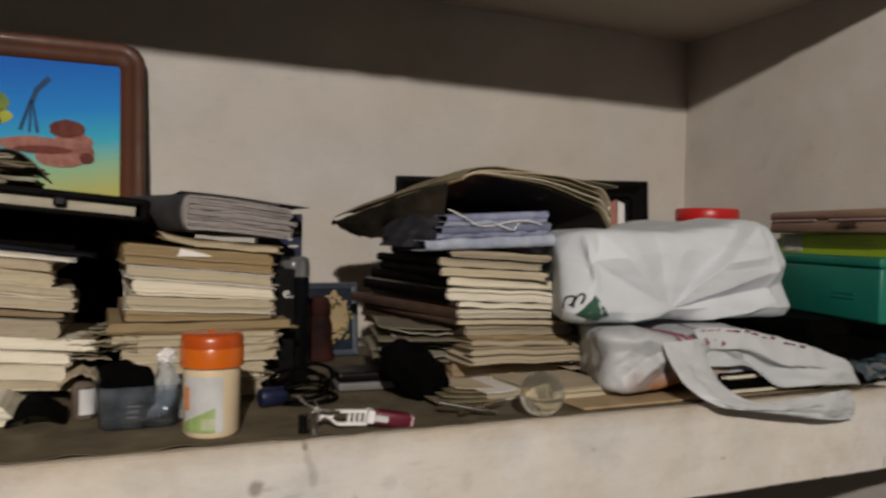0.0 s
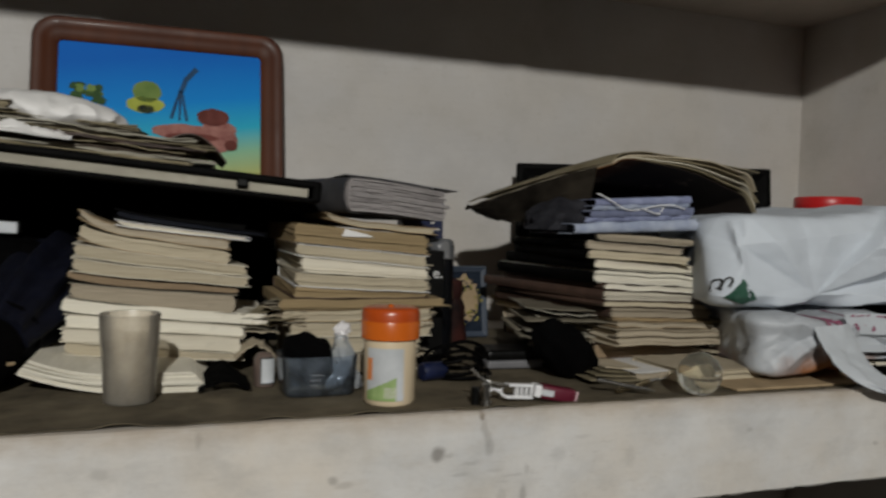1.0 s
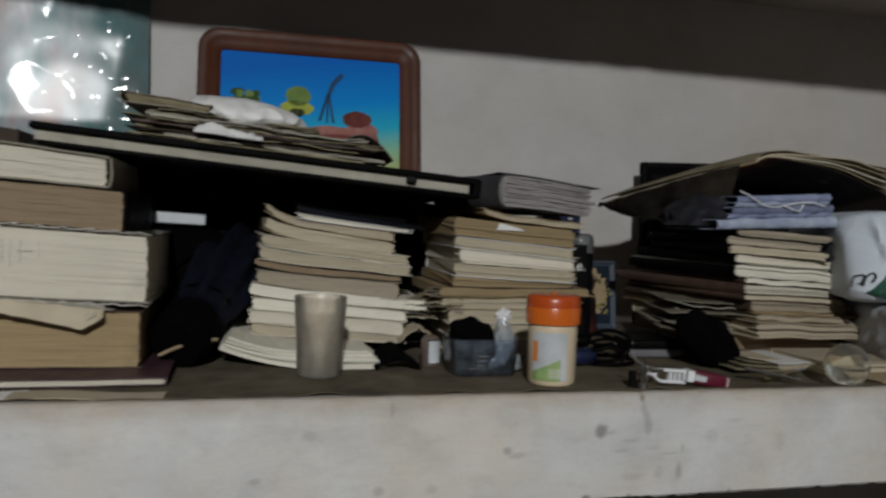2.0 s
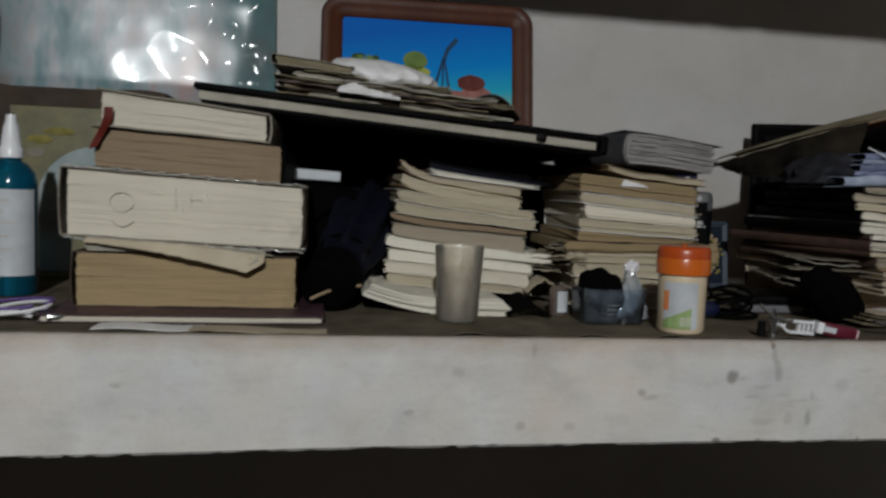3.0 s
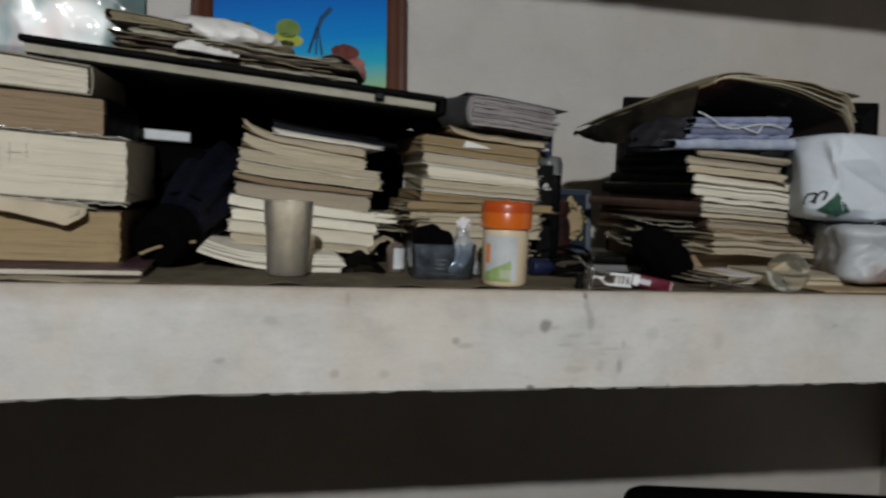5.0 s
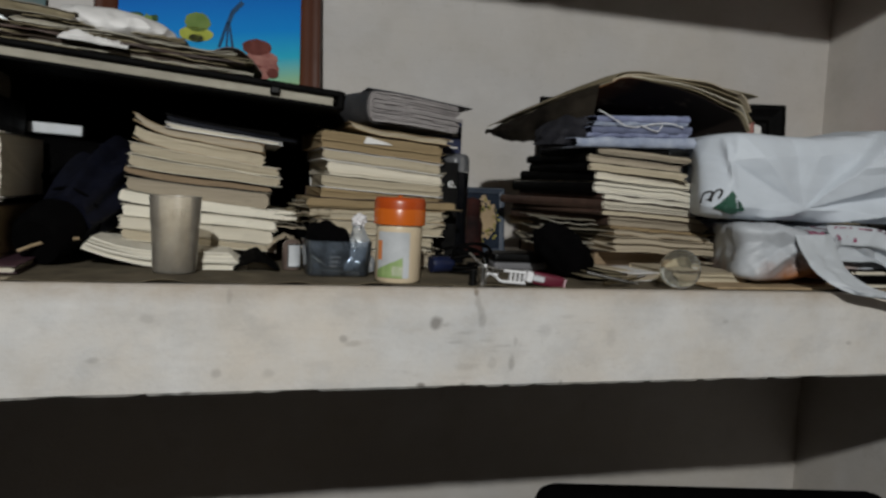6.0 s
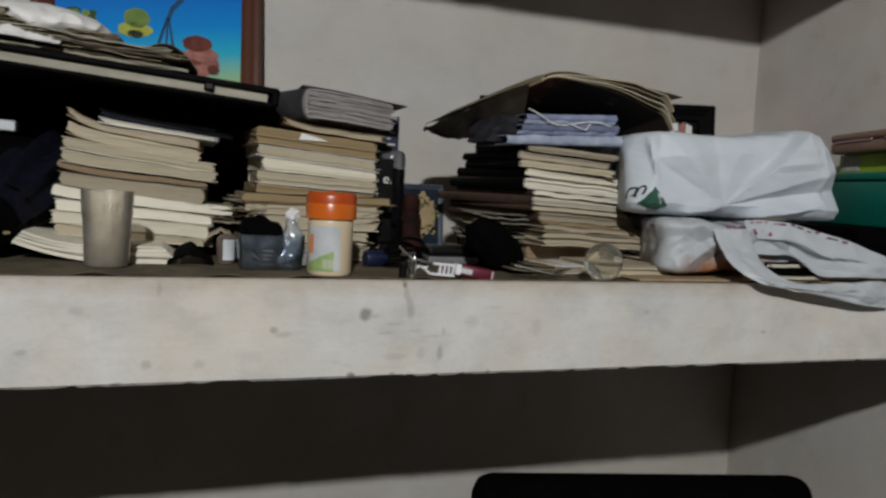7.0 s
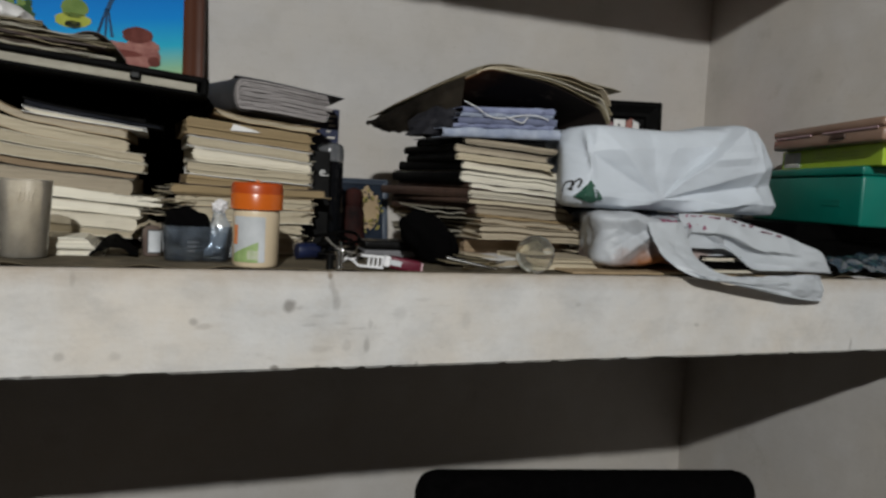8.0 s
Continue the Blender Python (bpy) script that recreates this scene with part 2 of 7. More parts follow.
M["black"] = surf("black_plastic", (0.0015, 0.0015, 0.0015), (0.003, 0.003, 0.003), 30, 0.4, bump=0.1, spec=0.2)
M["cloth_black"] = surf("black_cloth", (0.0007, 0.0007, 0.0008), (0.002, 0.0018, 0.002), 60, 0.95, bump=0.5, bscale=700, spec=0.04)
M["cloth_navy"] = surf("navy_cloth", (0.0008, 0.001, 0.003), (0.002, 0.0026, 0.008), 40, 0.85, bump=0.5, bscale=600, spec=0.08)
M["orange"] = surf("orange_plastic", (0.56, 0.115, 0.012), (0.66, 0.145, 0.018), 15, 0.24, bump=0.05, vary=0)
M["red"] = surf("red_plastic", (0.50, 0.012, 0.015), (0.60, 0.02, 0.02), 15, 0.35, bump=0.05, vary=0)
M["maroon"] = surf("maroon_plastic", (0.075, 0.006, 0.016), (0.12, 0.009, 0.026), 40, 0.4, bump=0.05)
M["white_plastic"] = surf("white_plastic", (0.66, 0.66, 0.68), (0.76, 0.76, 0.77), 40, 0.35, bump=0.05)
M["green"] = surf("green_plastic", (0.0, 0.14, 0.105), (0.0, 0.18, 0.135), 10, 0.38, bump=0.08, vary=0)
M["lime"] = surf("lime_card", (0.34, 0.52, 0.02), (0.42, 0.60, 0.04), 15, 0.5, bump=0.05, vary=0)
M["case"] = surf("rosy_tan_plastic", (0.27, 0.165, 0.115), (0.33, 0.21, 0.15), 15, 0.35, bump=0.06, vary=0)
M["steel"] = surf("steel", (0.5, 0.5, 0.5), (0.65, 0.65, 0.63), 50, 0.25, metal=1.0, bump=0.05)
M["gold_pen"] = surf("gold_metal", (0.5, 0.42, 0.28), (0.65, 0.58, 0.42), 50, 0.25, metal=1.0, bump=0.05)
M["blue_plastic"] = surf("blue_plastic", (0.005, 0.009, 0.034), (0.009, 0.016, 0.058), 40, 0.4, bump=0.05)
M["carton"] = surf("brown_carton", (0.045, 0.033, 0.025), (0.072, 0.054, 0.041), 20, 0.85, bump=0.2)
M["label"] = surf("paper_label", (0.46, 0.48, 0.50), (0.56, 0.58, 0.60), 50, 0.5, bump=0.05, dirt=(0.45, 0.5, 0.58))
M["label_green"] = surf("green_print", (0.20, 0.32, 0.10), (0.32, 0.42, 0.18), 60, 0.5, bump=0.0)
M["label_orange"] = surf("orange_print", (0.55, 0.16, 0.04), (0.65, 0.22, 0.07), 60, 0.5, bump=0.0)
M["ink"] = surf("dark_print", (0.01, 0.01, 0.01), (0.03, 0.03, 0.03), 60, 0.6, bump=0.0)
M["pencil"] = surf("pencil_grey", (0.50, 0.475, 0.43), (0.58, 0.55, 0.50), 60, 0.8, bump=0.0)
M["pink"] = surf("pink_print", (0.22, 0.04, 0.10), (0.36, 0.12, 0.19), 60, 0.5, bump=0.0)
M["maroon_print"] = surf("faded_maroon_print", (0.10, 0.035, 0.06), (0.22, 0.11, 0.14), 60, 0.6, bump=0.0, spec=0.1)
M["print_green"] = surf("dull_green_print", (0.012, 0.07, 0.045), (0.03, 0.11, 0.07), 60, 0.5, bump=0.0)
M["yellow"] = surf("yellow_print", (0.17, 0.15, 0.04), (0.30, 0.26, 0.08), 60, 0.5, bump=0.0, spec=0.06)
M["rose_dark"] = surf("dull_red_print", (0.10, 0.025, 0.02), (0.17, 0.05, 0.04), 60, 0.5, bump=0.0, spec=0.06)
M["rose"] = surf("rose_print", (0.24, 0.085, 0.075), (0.40, 0.19, 0.16), 70, 0.5, bump=0.0, spec=0.06, vary=0)
M["slate"] = surf("slate_print", (0.008, 0.012, 0.022), (0.02, 0.028, 0.042), 30, 0.5, bump=0.0, spec=0.06, vary=0)
M["leaf"] = surf("olive_green_print", (0.12, 0.20, 0.05), (0.2, 0.28, 0.08), 30, 0.5, bump=0.0, spec=0.06, vary=0)
M["mast"] = surf("slate_blue_print", (0.012, 0.045, 0.11), (0.03, 0.08, 0.16), 40, 0.5, bump=0.0, spec=0.06, vary=0)
M["leaf_dark"] = surf("dark_green_print", (0.02, 0.06, 0.02), (0.06, 0.11, 0.035), 40, 0.5, bump=0.0, spec=0.06)
M["lemon"] = surf("lemon_green_print", (0.30, 0.34, 0.04), (0.42, 0.45, 0.09), 30, 0.5, bump=0.0, spec=0.06, vary=0)


def clear(name, tint, rough, ior=1.45, trans=0.9, ripple=0.08):
    m, nt, b = nodes_of(name)
    b.inputs["Base Color"].default_value = (*tint, 1)
    b.inputs["Transmission Weight"].default_value = trans
    b.inputs["IOR"].default_value = ior
    v = coords(nt)
    link(nt, ramp(nt, noise_of(nt, v, 40, 4), [(0.3, (rough * 0.7,) * 3), (0.7, (min(1, rough * 1.4),) * 3)]), b.inputs["Roughness"])
    if ripple:
        bump_of(nt, b, noise_of(nt, v, 60, 3), ripple, 0.001)
    return m


def film(name, tint, gloss=0.25, through_it=0.45, rough=0.35, wrinkle=0.5, wscale=45, patch=None):
    """Thin polythene: white body, light passing through it, a soft sheen and creases."""
    m, nt, b = nodes_of(name)
    nt.nodes.remove(b)
    out = nt.nodes["Material Output"]
    v = coords(nt)
    n1 = nt.nodes.new("ShaderNodeTexNoise")
    n1.inputs["Scale"].default_value, n1.inputs["Detail"].default_value = wscale, 6
    n1.noise_type = "RIDGED_MULTIFRACTAL"
    link(nt, v, n1.inputs["Vector"])
    bp = nt.nodes.new("ShaderNodeBump")
    bp.inputs["Strength"].default_value, bp.inputs["Distance"].default_value = wrinkle, 0.004
    vw = nt.nodes.new("ShaderNodeVectorMath")      # creased facets: cells bent out of true
    vw.operation = "MULTIPLY_ADD"
    vw.inputs[1].default_value = (0.05, 0.05, 0.05)
    wn = nt.nodes.new("ShaderNodeTexNoise")
    wn.inputs["Scale"].default_value = 9
    link(nt, v, wn.inputs["Vector"]), link(nt, wn.outputs["Color"], vw.inputs[0]), link(nt, v, vw.inputs[2])
    vo = nt.nodes.new("ShaderNodeTexVoronoi")
    vo.inputs["Scale"].default_value = wscale * 1.5
    link(nt, vw.outputs[0], vo.inputs["Vector"])
    hs = nt.nodes.new("ShaderNodeMath")
    hs.operation = "MULTIPLY_ADD"
    hs.inputs[1].default_value = 2.2
    link(nt, vo.outputs["Distance"], hs.inputs[0]), link(nt, n1.outputs["Fac"], hs.inputs[2])
    link(nt, hs.outputs[0], bp.inputs["Height"])
    d, t, g = (nt.nodes.new(k) for k in ("ShaderNodeBsdfDiffuse", "ShaderNodeBsdfTranslucent", "ShaderNodeBsdfGlossy"))
    col = ramp(nt, noise_of(nt, v, 12, 4), [(0.3, tuple(c * 0.9 for c in tint)), (0.7, tint)])
    if patch:
        (px, pz, pa, pc), pcol = patch
        vm = nt.nodes.new("ShaderNodeVectorMath")
        vm.operation = "SUBTRACT"
        vm.inputs[1].default_value = (px, 0, pz)
        link(nt, v, vm.inputs[0])
        vs = nt.nodes.new("ShaderNodeVectorMath")
        vs.operation = "MULTIPLY"
        vs.inputs[1].default_value = (1 / pa, 0, 1 / pc)
        link(nt, vm.outputs[0], vs.inputs[0])
        vl = nt.nodes.new("ShaderNodeVectorMath")
        vl.operation = "LENGTH"
        link(nt, vs.outputs[0], vl.inputs[0])
        wob = nt.nodes.new("ShaderNodeMath")
        wob.operation = "MULTIPLY_ADD"
        wob.inputs[1].default_value = 0.5
        link(nt, noise_of(nt, v, 45, 5), wob.inputs[0])
        link(nt, vl.outputs["Value"], wob.inputs[2])
        col = mixed(nt, ramp(nt, wob.outputs[0], [(0.55, (0.95,) * 3), (1.05, (0, 0, 0))]), col, pcol)
    for s in (d, t):
        link(nt, col, s.inputs["Color"])
    g.inputs["Roughness"].default_value = rough
    for s in (d, t, g):
        link(nt, bp.outputs["Normal"], s.inputs["Normal"])
    m1, m2 = nt.nodes.new("ShaderNodeMixShader"), nt.nodes.new("ShaderNodeMixShader")
    m1.inputs[0].default_value = through_it
    link(nt, d.outputs[0], m1.inputs[1]), link(nt, t.outputs[0], m1.inputs[2])
    fr = nt.nodes.new("ShaderNodeFresnel")
    fr.inputs["IOR"].default_value = 1.4
    sc = nt.nodes.new("ShaderNodeMath")
    sc.operation = "MULTIPLY_ADD"
    sc.inputs[1].default_value, sc.inputs[2].default_value = gloss * 2, gloss * 0.15
    link(nt, fr.outputs[0], sc.inputs[0]), link(nt, sc.outputs[0], m2.inputs[0])
    link(nt, m1.outputs[0], m2.inputs[1]), link(nt, g.outputs[0], m2.inputs[2])
    link(nt, m2.outputs[0], out.inputs["Surface"])
    return m


def thin_plastic(name, tint, see, rough):
    """A thin moulded wall: partly clear, partly milky, with a soft gloss."""
    m, nt, b = nodes_of(name)
    nt.nodes.remove(b)
    out = nt.nodes["Material Output"]
    v = coords(nt)
    tr, d, t, g = (nt.nodes.new("ShaderNodeBsdf" + k) for k in ("Transparent", "Diffuse", "Translucent", "Glossy"))
    tr.inputs["Color"].default_value = (*[min(1, c * 0.4 + 0.58) for c in tint], 1)
    col = ramp(nt, noise_of(nt, v, 60, 4), [(0.3, tuple(c * 0.88 for c in tint)), (0.7, tint)])
    link(nt, col, d.inputs["Color"]), link(nt, col, t.inputs["Color"])
    g.inputs["Roughness"].default_value = rough
    m0, m1, m2 = (nt.nodes.new("ShaderNodeMixShader") for _ in range(3))
    m0.inputs[0].default_value = 0.5
    link(nt, d.outputs[0], m0.inputs[1]), link(nt, t.outputs[0], m0.inputs[2])
    sm = ramp(nt, noise_of(nt, v, 35, 5), [(0.3, (see * 0.85,) * 3), (0.7, (min(1, see * 1.1),) * 3)])
    link(nt, sm, m1.inputs[0])
    link(nt, m0.outputs[0], m1.inputs[1]), link(nt, tr.outputs[0], m1.inputs[2])
    fr = nt.nodes.new("ShaderNodeFresnel")
    fr.inputs["IOR"].default_value = 1.45
    link(nt, fr.outputs[0], m2.inputs[0])
    link(nt, m1.outputs[0], m2.inputs[1]), link(nt, g.outputs[0], m2.inputs[2])
    link(nt, m2.outputs[0], out.inputs["Surface"])
    return m


M["bag"] = film("white_polythene", (0.64, 0.69, 0.755), 0.09, 0.15, 0.48, 0.40, 11)
M["bag_thin"] = film("thin_grey_polythene", (0.60, 0.635, 0.675), 0.14, 0.25, 0.4, 0.6, 16)
M["bag_stained"] = film("stained_polythene", (0.55, 0.58, 0.62), 0.14, 0.25, 0.45, 0.7, 14, ((-0.075, -0.002, 0.13, 0.068), (0.34, 0.115, 0.02)))
M["bag_blue"] = film("bluish_polythene", (0.055, 0.085, 0.12), 0.9, 0.3, 0.2, 1.0, 34)
M["cup"] = thin_plastic("frosted_beige_plastic", (0.93, 0.87, 0.765), 0.68, 0.35)
M["tub"] = thin_plastic("clear_tub_plastic", (0.70, 0.80, 0.90), 0.95, 0.10)
M["glass"] = clear("paperweight_glass", (0.97, 0.95, 0.84), 0.0, 1.5, 0.95, 0.0)
M["jar"] = surf("cream_jar_plastic", (0.62, 0.50, 0.34), (0.70, 0.58, 0.41), 15, 0.4, bump=0.04, vary=0)
M["smoke"] = thin_plastic("smoky_plastic", (0.012, 0.013, 0.016), 0.25, 0.12)
M["milky"] = thin_plastic("milky_grey_plastic", (0.42, 0.43, 0.45), 0.55, 0.15)
M["blue_gel"] = clear("blue_liquid_bottle", (0.012, 0.20, 0.33), 0.10, 1.35, 0.75)


# ---- building helpers ----
def finish(bm, name, material, smooth=False):
    bmesh.ops.recalc_face_normals(bm, faces=bm.faces)
    me = bpy.data.meshes.new(name)
    bm.to_mesh(me)
    bm.free()
    me.materials.append(material)
    if smooth:
        me.polygons.foreach_set("use_smooth", [True] * len(me.polygons))
        me.set_sharp_from_angle(angle=radians(42))
    return me


def part(name, bm, material, parent, label="", smooth=False):
    ob = new(name, finish(bm, name, material, smooth))
    ob.parent = parent
    return tagged(ob, label)


def thing(name, label, category, x=0.0, y=0.0, z=0.0, rx=0.0, ry=0.0, rz=0.0, group="", kind=""):
    e = new(name)
    e.empty_display_size = 0.02
    e.matrix_basis = pose(x, y, z, rx, ry, rz)
    return tagged(e, label, category, group, kind)


def solid(name, bm, material, label, category, m=None, smooth=False, kind="", group=""):
    ob = new(name, finish(bm, name, material, smooth))
    if m is not None:
        ob.matrix_basis = m
    return tagged(ob, label, category, group, kind)


def box_into(bm, x0, x1, y0, y1, z0, z1):
    vs = [bm.verts.new((x, y, z)) for z in (z0, z1) for x, y in ((x0, y0), (x1, y0), (x1, y1), (x0, y1))]
    for f in ((3, 2, 1, 0), (4, 5, 6, 7), (0, 1, 5, 4), (1, 2, 6, 5), (2, 3, 7, 6), (3, 0, 4, 7)):
        bm.faces.new([vs[i] for i in f])
    return bm


def box(x0, x1, y0, y1, z0, z1, r=0.0, seg=2):
    bm = box_into(bmesh.new(), x0, x1, y0, y1, z0, z1)
    if r:
        bmesh.ops.bevel(bm, geom=bm.edges[:], offset=r, segments=seg, affect="EDGES", profile=0.5)
    return bm


def lathe(profile, n=40, squash=1.0):
    """Turned shape from (radius, height) pairs, closed at both ends when the radius is 0."""
    bm = bmesh.new()
    rings = []
    for r, z in profile:
        if r < 1e-6:
            rings.append([bm.verts.new((0, 0, z))])
        else:
            rings.append([bm.verts.new((r * math.cos(6.28318 * k / n), squash * r * math.sin(6.28318 * k / n), z)) for k in range(n)])
    for a, b in zip(rings, rings[1:]):
        for k in range(n):
            j = (k + 1) % n
            if len(a) == 1 and len(b) == 1:
                continue
            if len(a) == 1:
                bm.faces.new((a[0], b[j], b[k]))
            elif len(b) == 1:
                bm.faces.new((a[k], a[j], b[0]))
            else:
                bm.faces.new((a[k], a[j], b[j], b[k]))
    return bm


def tube_into(bm, pts, r, n=8):
    pts = [Vector(p) for p in pts]
    rings = []
    for i, p in enumerate(pts):
        d = (pts[min(i + 1, len(pts) - 1)] - pts[max(i - 1, 0)]).normalized()
        side = d.cross(Vector((0, 0, 1))) if abs(d.z) < 0.95 else d.cross(Vector((1, 0, 0)))
        side.normalize()
        up = side.cross(d)
        rr = r[i] if isinstance(r, (list, tuple)) else r
        rings.append([bm.verts.new(p + side * rr * math.cos(6.28318 * k / n) + up * rr * math.sin(6.28318 * k / n)) for k in range(n)])
    for a, b in zip(rings, rings[1:]):
        for k in range(n):
            bm.faces.new((a[k], a[(k + 1) % n], b[(k + 1) % n], b[k]))
    bm.faces.new(rings[0][::-1])
    bm.faces.new(rings[-1])
    return bm


def tube(pts, r, n=8):
    return tube_into(bmesh.new(), pts, r, n)


def sheet(nu, nv, fn, thick):
    """A bent sheet from fn(u, v), both 0 to 1, with a real thickness."""
    bm = bmesh.new()
    top = [[Vector(fn(i / nu, j / nv)) for j in range(nv + 1)] for i in range(nu + 1)]
    nor = [[None] * (nv + 1) for _ in range(nu + 1)]
    for i in range(nu + 1):
        for j in range(nv + 1):
            a = top[min(i + 1, nu)][j] - top[max(i - 1, 0)][j]
            b = top[i][min(j + 1, nv)] - top[i][max(j - 1, 0)]
            c = a.cross(b)
            nor[i][j] = c.normalized() if c.length > 1e-12 else Vector((0, 0, 1))
    va = [[bm.verts.new(top[i][j]) for j in range(nv + 1)] for i in range(nu + 1)]
    vb = [[bm.verts.new(top[i][j] - nor[i][j] * thick) for j in range(nv + 1)] for i in range(nu + 1)]
    for i in range(nu):
        for j in range(nv):
            bm.faces.new((va[i][j], va[i + 1][j], va[i + 1][j + 1], va[i][j + 1]))
            bm.faces.new((vb[i][j], vb[i][j + 1], vb[i + 1][j + 1], vb[i + 1][j]))
    for i in range(nu):
        bm.faces.new((va[i][0], vb[i][0], vb[i + 1][0], va[i + 1][0]))
        bm.faces.new((va[i][nv], va[i + 1][nv], vb[i + 1][nv], vb[i][nv]))
    for j in range(nv):
        bm.faces.new((va[0][j], va[0][j + 1], vb[0][j + 1], vb[0][j]))
        bm.faces.new((va[nu][j], vb[nu][j], vb[nu][j + 1], va[nu][j + 1]))
    return bm


def flat_shape(pts, thick=0.0006):
    """A flat printed shape in the x-z plane, facing -y, a hair proud."""
    bm = bmesh.new()
    a = [bm.verts.new((x, -thick, z)) for x, z in pts]
    b = [bm.verts.new((x, 0, z)) for x, z in pts]
    bm.faces.new(a)
    bm.faces.new(b[::-1])
    for i in range(len(pts)):
        j = (i + 1) % len(pts)
        bm.faces.new((a[i], b[i], b[j], a[j]))
    return bm


def oval(cx, cz, rx, rz, n=18, wob=0.0, seed=0):
    r = random.Random(seed)
    return [(cx + rx * (1 + wob * r.uniform(-1, 1)) * math.cos(6.28318 * k / n), cz + rz * (1 + wob * r.uniform(-1, 1)) * math.sin(6.28318 * k / n)) for k in range(n)]


def smooth_noise(x, y, z, s):
    return noise.noise(Vector((x * s, y * s, z * s)))


# ---- the place: shelf niche, walls, room ----
def lip_at(y):
    """The front of the shelf's top is rendered a little proud and falls away behind."""
    return LIP * max(0.0, 1 - max(0.0, y - 0.010) / 0.045)


def sag_at(x):
    """The underside is out of level and dips towards one end."""
    return 0.006 * x - 0.012 * max(0.0, -x - 0.35)


def rough_slab(x0, x1, y0, y1, z0, z1, nx, chip, seed, lip=0.0, sag=sag_at):
    """A cast slab whose front edges are slightly wavy and chipped."""
    bm = bmesh.new()
    r = random.Random(seed)
    zs = [0, 0.03, 0.10, 0.35, 0.65, 0.92, 0.98, 1]
    cols = []
    for i in range(nx + 1):
        x = x0 + (x1 - x0) * i / nx
        low = chip * max(0, smooth_noise(x, seed, 0, 18) - 0.1) + 0.4 * chip * max(0, smooth_noise(x, seed, 4, 70)) + chip * (1.8 if r.random() < 0.07 else 0) * r.random()
        col = []
        for k in zs:
            low_z = z0 + sag(x)
            z = low_z + (z1 + lip - low_z) * k
            back = 0.0015 * smooth_noise(x, z, seed, 9)
            if k == 0:
                z += low
                back += 0.003
            if k == 1:
                back += 0.004
                z -= 0.0012 * abs(smooth_noise(x, 3, seed, 30))
            col.append(bm.verts.new((x, y0 + back, z)))
        if lip:
            col.append(bm.verts.new((x, y0 + 0.011, z1 + lip + 0.0003 * smooth_noise(x, 2, seed, 40))))
            col.append(bm.verts.new((x, y0 + 0.056, z1)))
        col.append(bm.verts.new((x, y1, z1)))
        col.append(bm.verts.new((x, y1, z0 + sag(x))))
        cols.append(col)
    n = len(cols[0])
    for a, b in zip(cols, cols[1:]):
        for k in range(n):
            bm.faces.new((a[k], b[k], b[(k + 1) % n], a[(k + 1) % n]))
    bm.faces.new(cols[0][::-1])
    bm.faces.new(cols[-1])
    return bm


LEFT = -1.62
solid("shelf_lower", rough_slab(LEFT, SIDE, 0, WALL, UNDER, SHELF, 420, 0.0055, 3, LIP), M["slab"],
      "cream painted concrete shelf slab with a scuffed chipped edge", "shelf", kind="structure")
solid("shelf_upper", rough_slab(LEFT, SIDE, 0.0, WALL, UPPER, UPPER + 0.10, 120, 0.003, 5, sag=lambda x: 0.0100 * (0.6 - x)), M["soffit"],
      "dusty plastered underside of the concrete shelf above", "shelf", kind="structure")
solid("wall_back", box(LEFT - 0.15, SIDE + 0.15, WALL, WALL + 0.15, 0, 2.9), M["wall"], "off-white plastered wall behind the shelves", "wall", kind="structure")
solid("wall_side", box(SIDE, SIDE + 0.15, -0.55, WALL, 0, 2.9), M["wall"], "off-white plastered side wall of the niche", "wall", kind="structure")
# Unseen shell round the room, added to hold the bounce light down.
solid("wall_right", box(SIDE, SIDE + 0.15, -3.4, -0.55, 0, 2.9), M["room"], "unseen near-black wall closing the room, low bounce", "wall", kind="structure")
solid("wall_far", box(LEFT - 0.15, SIDE + 0.15, -3.55, -3.4, 0, 2.9), M["room"], "unseen near-black wall across the room, low bounce", "wall", kind="structure")
solid("wall_left", box(LEFT - 0.15, LEFT, -3.4, WALL, 0, 2.9), M["room"], "unseen near-black wall closing the room, low bounce", "wall", kind="structure")
solid("floor", box(LEFT - 0.15, SIDE + 0.15, -3.55, WALL + 0.15, -0.1, 0), M["floor"], "unseen near-black floor, low bounce", "floor", kind="structure")
solid("ceiling", box(LEFT - 0.15, SIDE + 0.15, -3.55, WALL + 0.15, 2.9, 3.0), M["room"], "unseen near-black ceiling, low bounce", "ceiling", kind="structure")


def liner():
    """Sheets of old paper laid over one another along the shelf, their front edges lifted and ruffled."""
    e = thing("shelf_liner", "grimy grey-brown paper liner sheets with ruffled front edges", "shelf liner")
    r = random.Random(13)
    ends = [-1.25, -0.78, -0.36, 0.02, 0.46, 0.95]
    for n, (a, b) in enumerate(zip(ends, ends[1:])):
        lap, sd = 0.03 * (n < 4), r.random() * 40

        def fn(u, v):
            x = a + (b + lap - a) * u + 0.010 * smooth_noise(v * 3, sd, 0, 2) * (u in (0.0, 1.0))
            y = 0.003 + 0.55 * v
            front = max(0.0, 1 - v * 22)
            lift = 0.0060 * front * max(0, smooth_noise(x, 0, 1, 24)) + 0.0006 * smooth_noise(x, y, 2, 30)
            return (x, y + front * (0.010 + 0.007 * smooth_noise(x, 5, sd, 9) + 0.004 * smooth_noise(x, 9, sd, 40)), SHELF + max(0.0034, 0.0014 + lip_at(y)) + lift - 0.0007 * (n % 2))
        part("sheet", sheet(70, 24, fn, 0.0008), M["liner"], e, smooth=True)


liner()
TOP = SHELF + 0.0042   # what stands on the liner


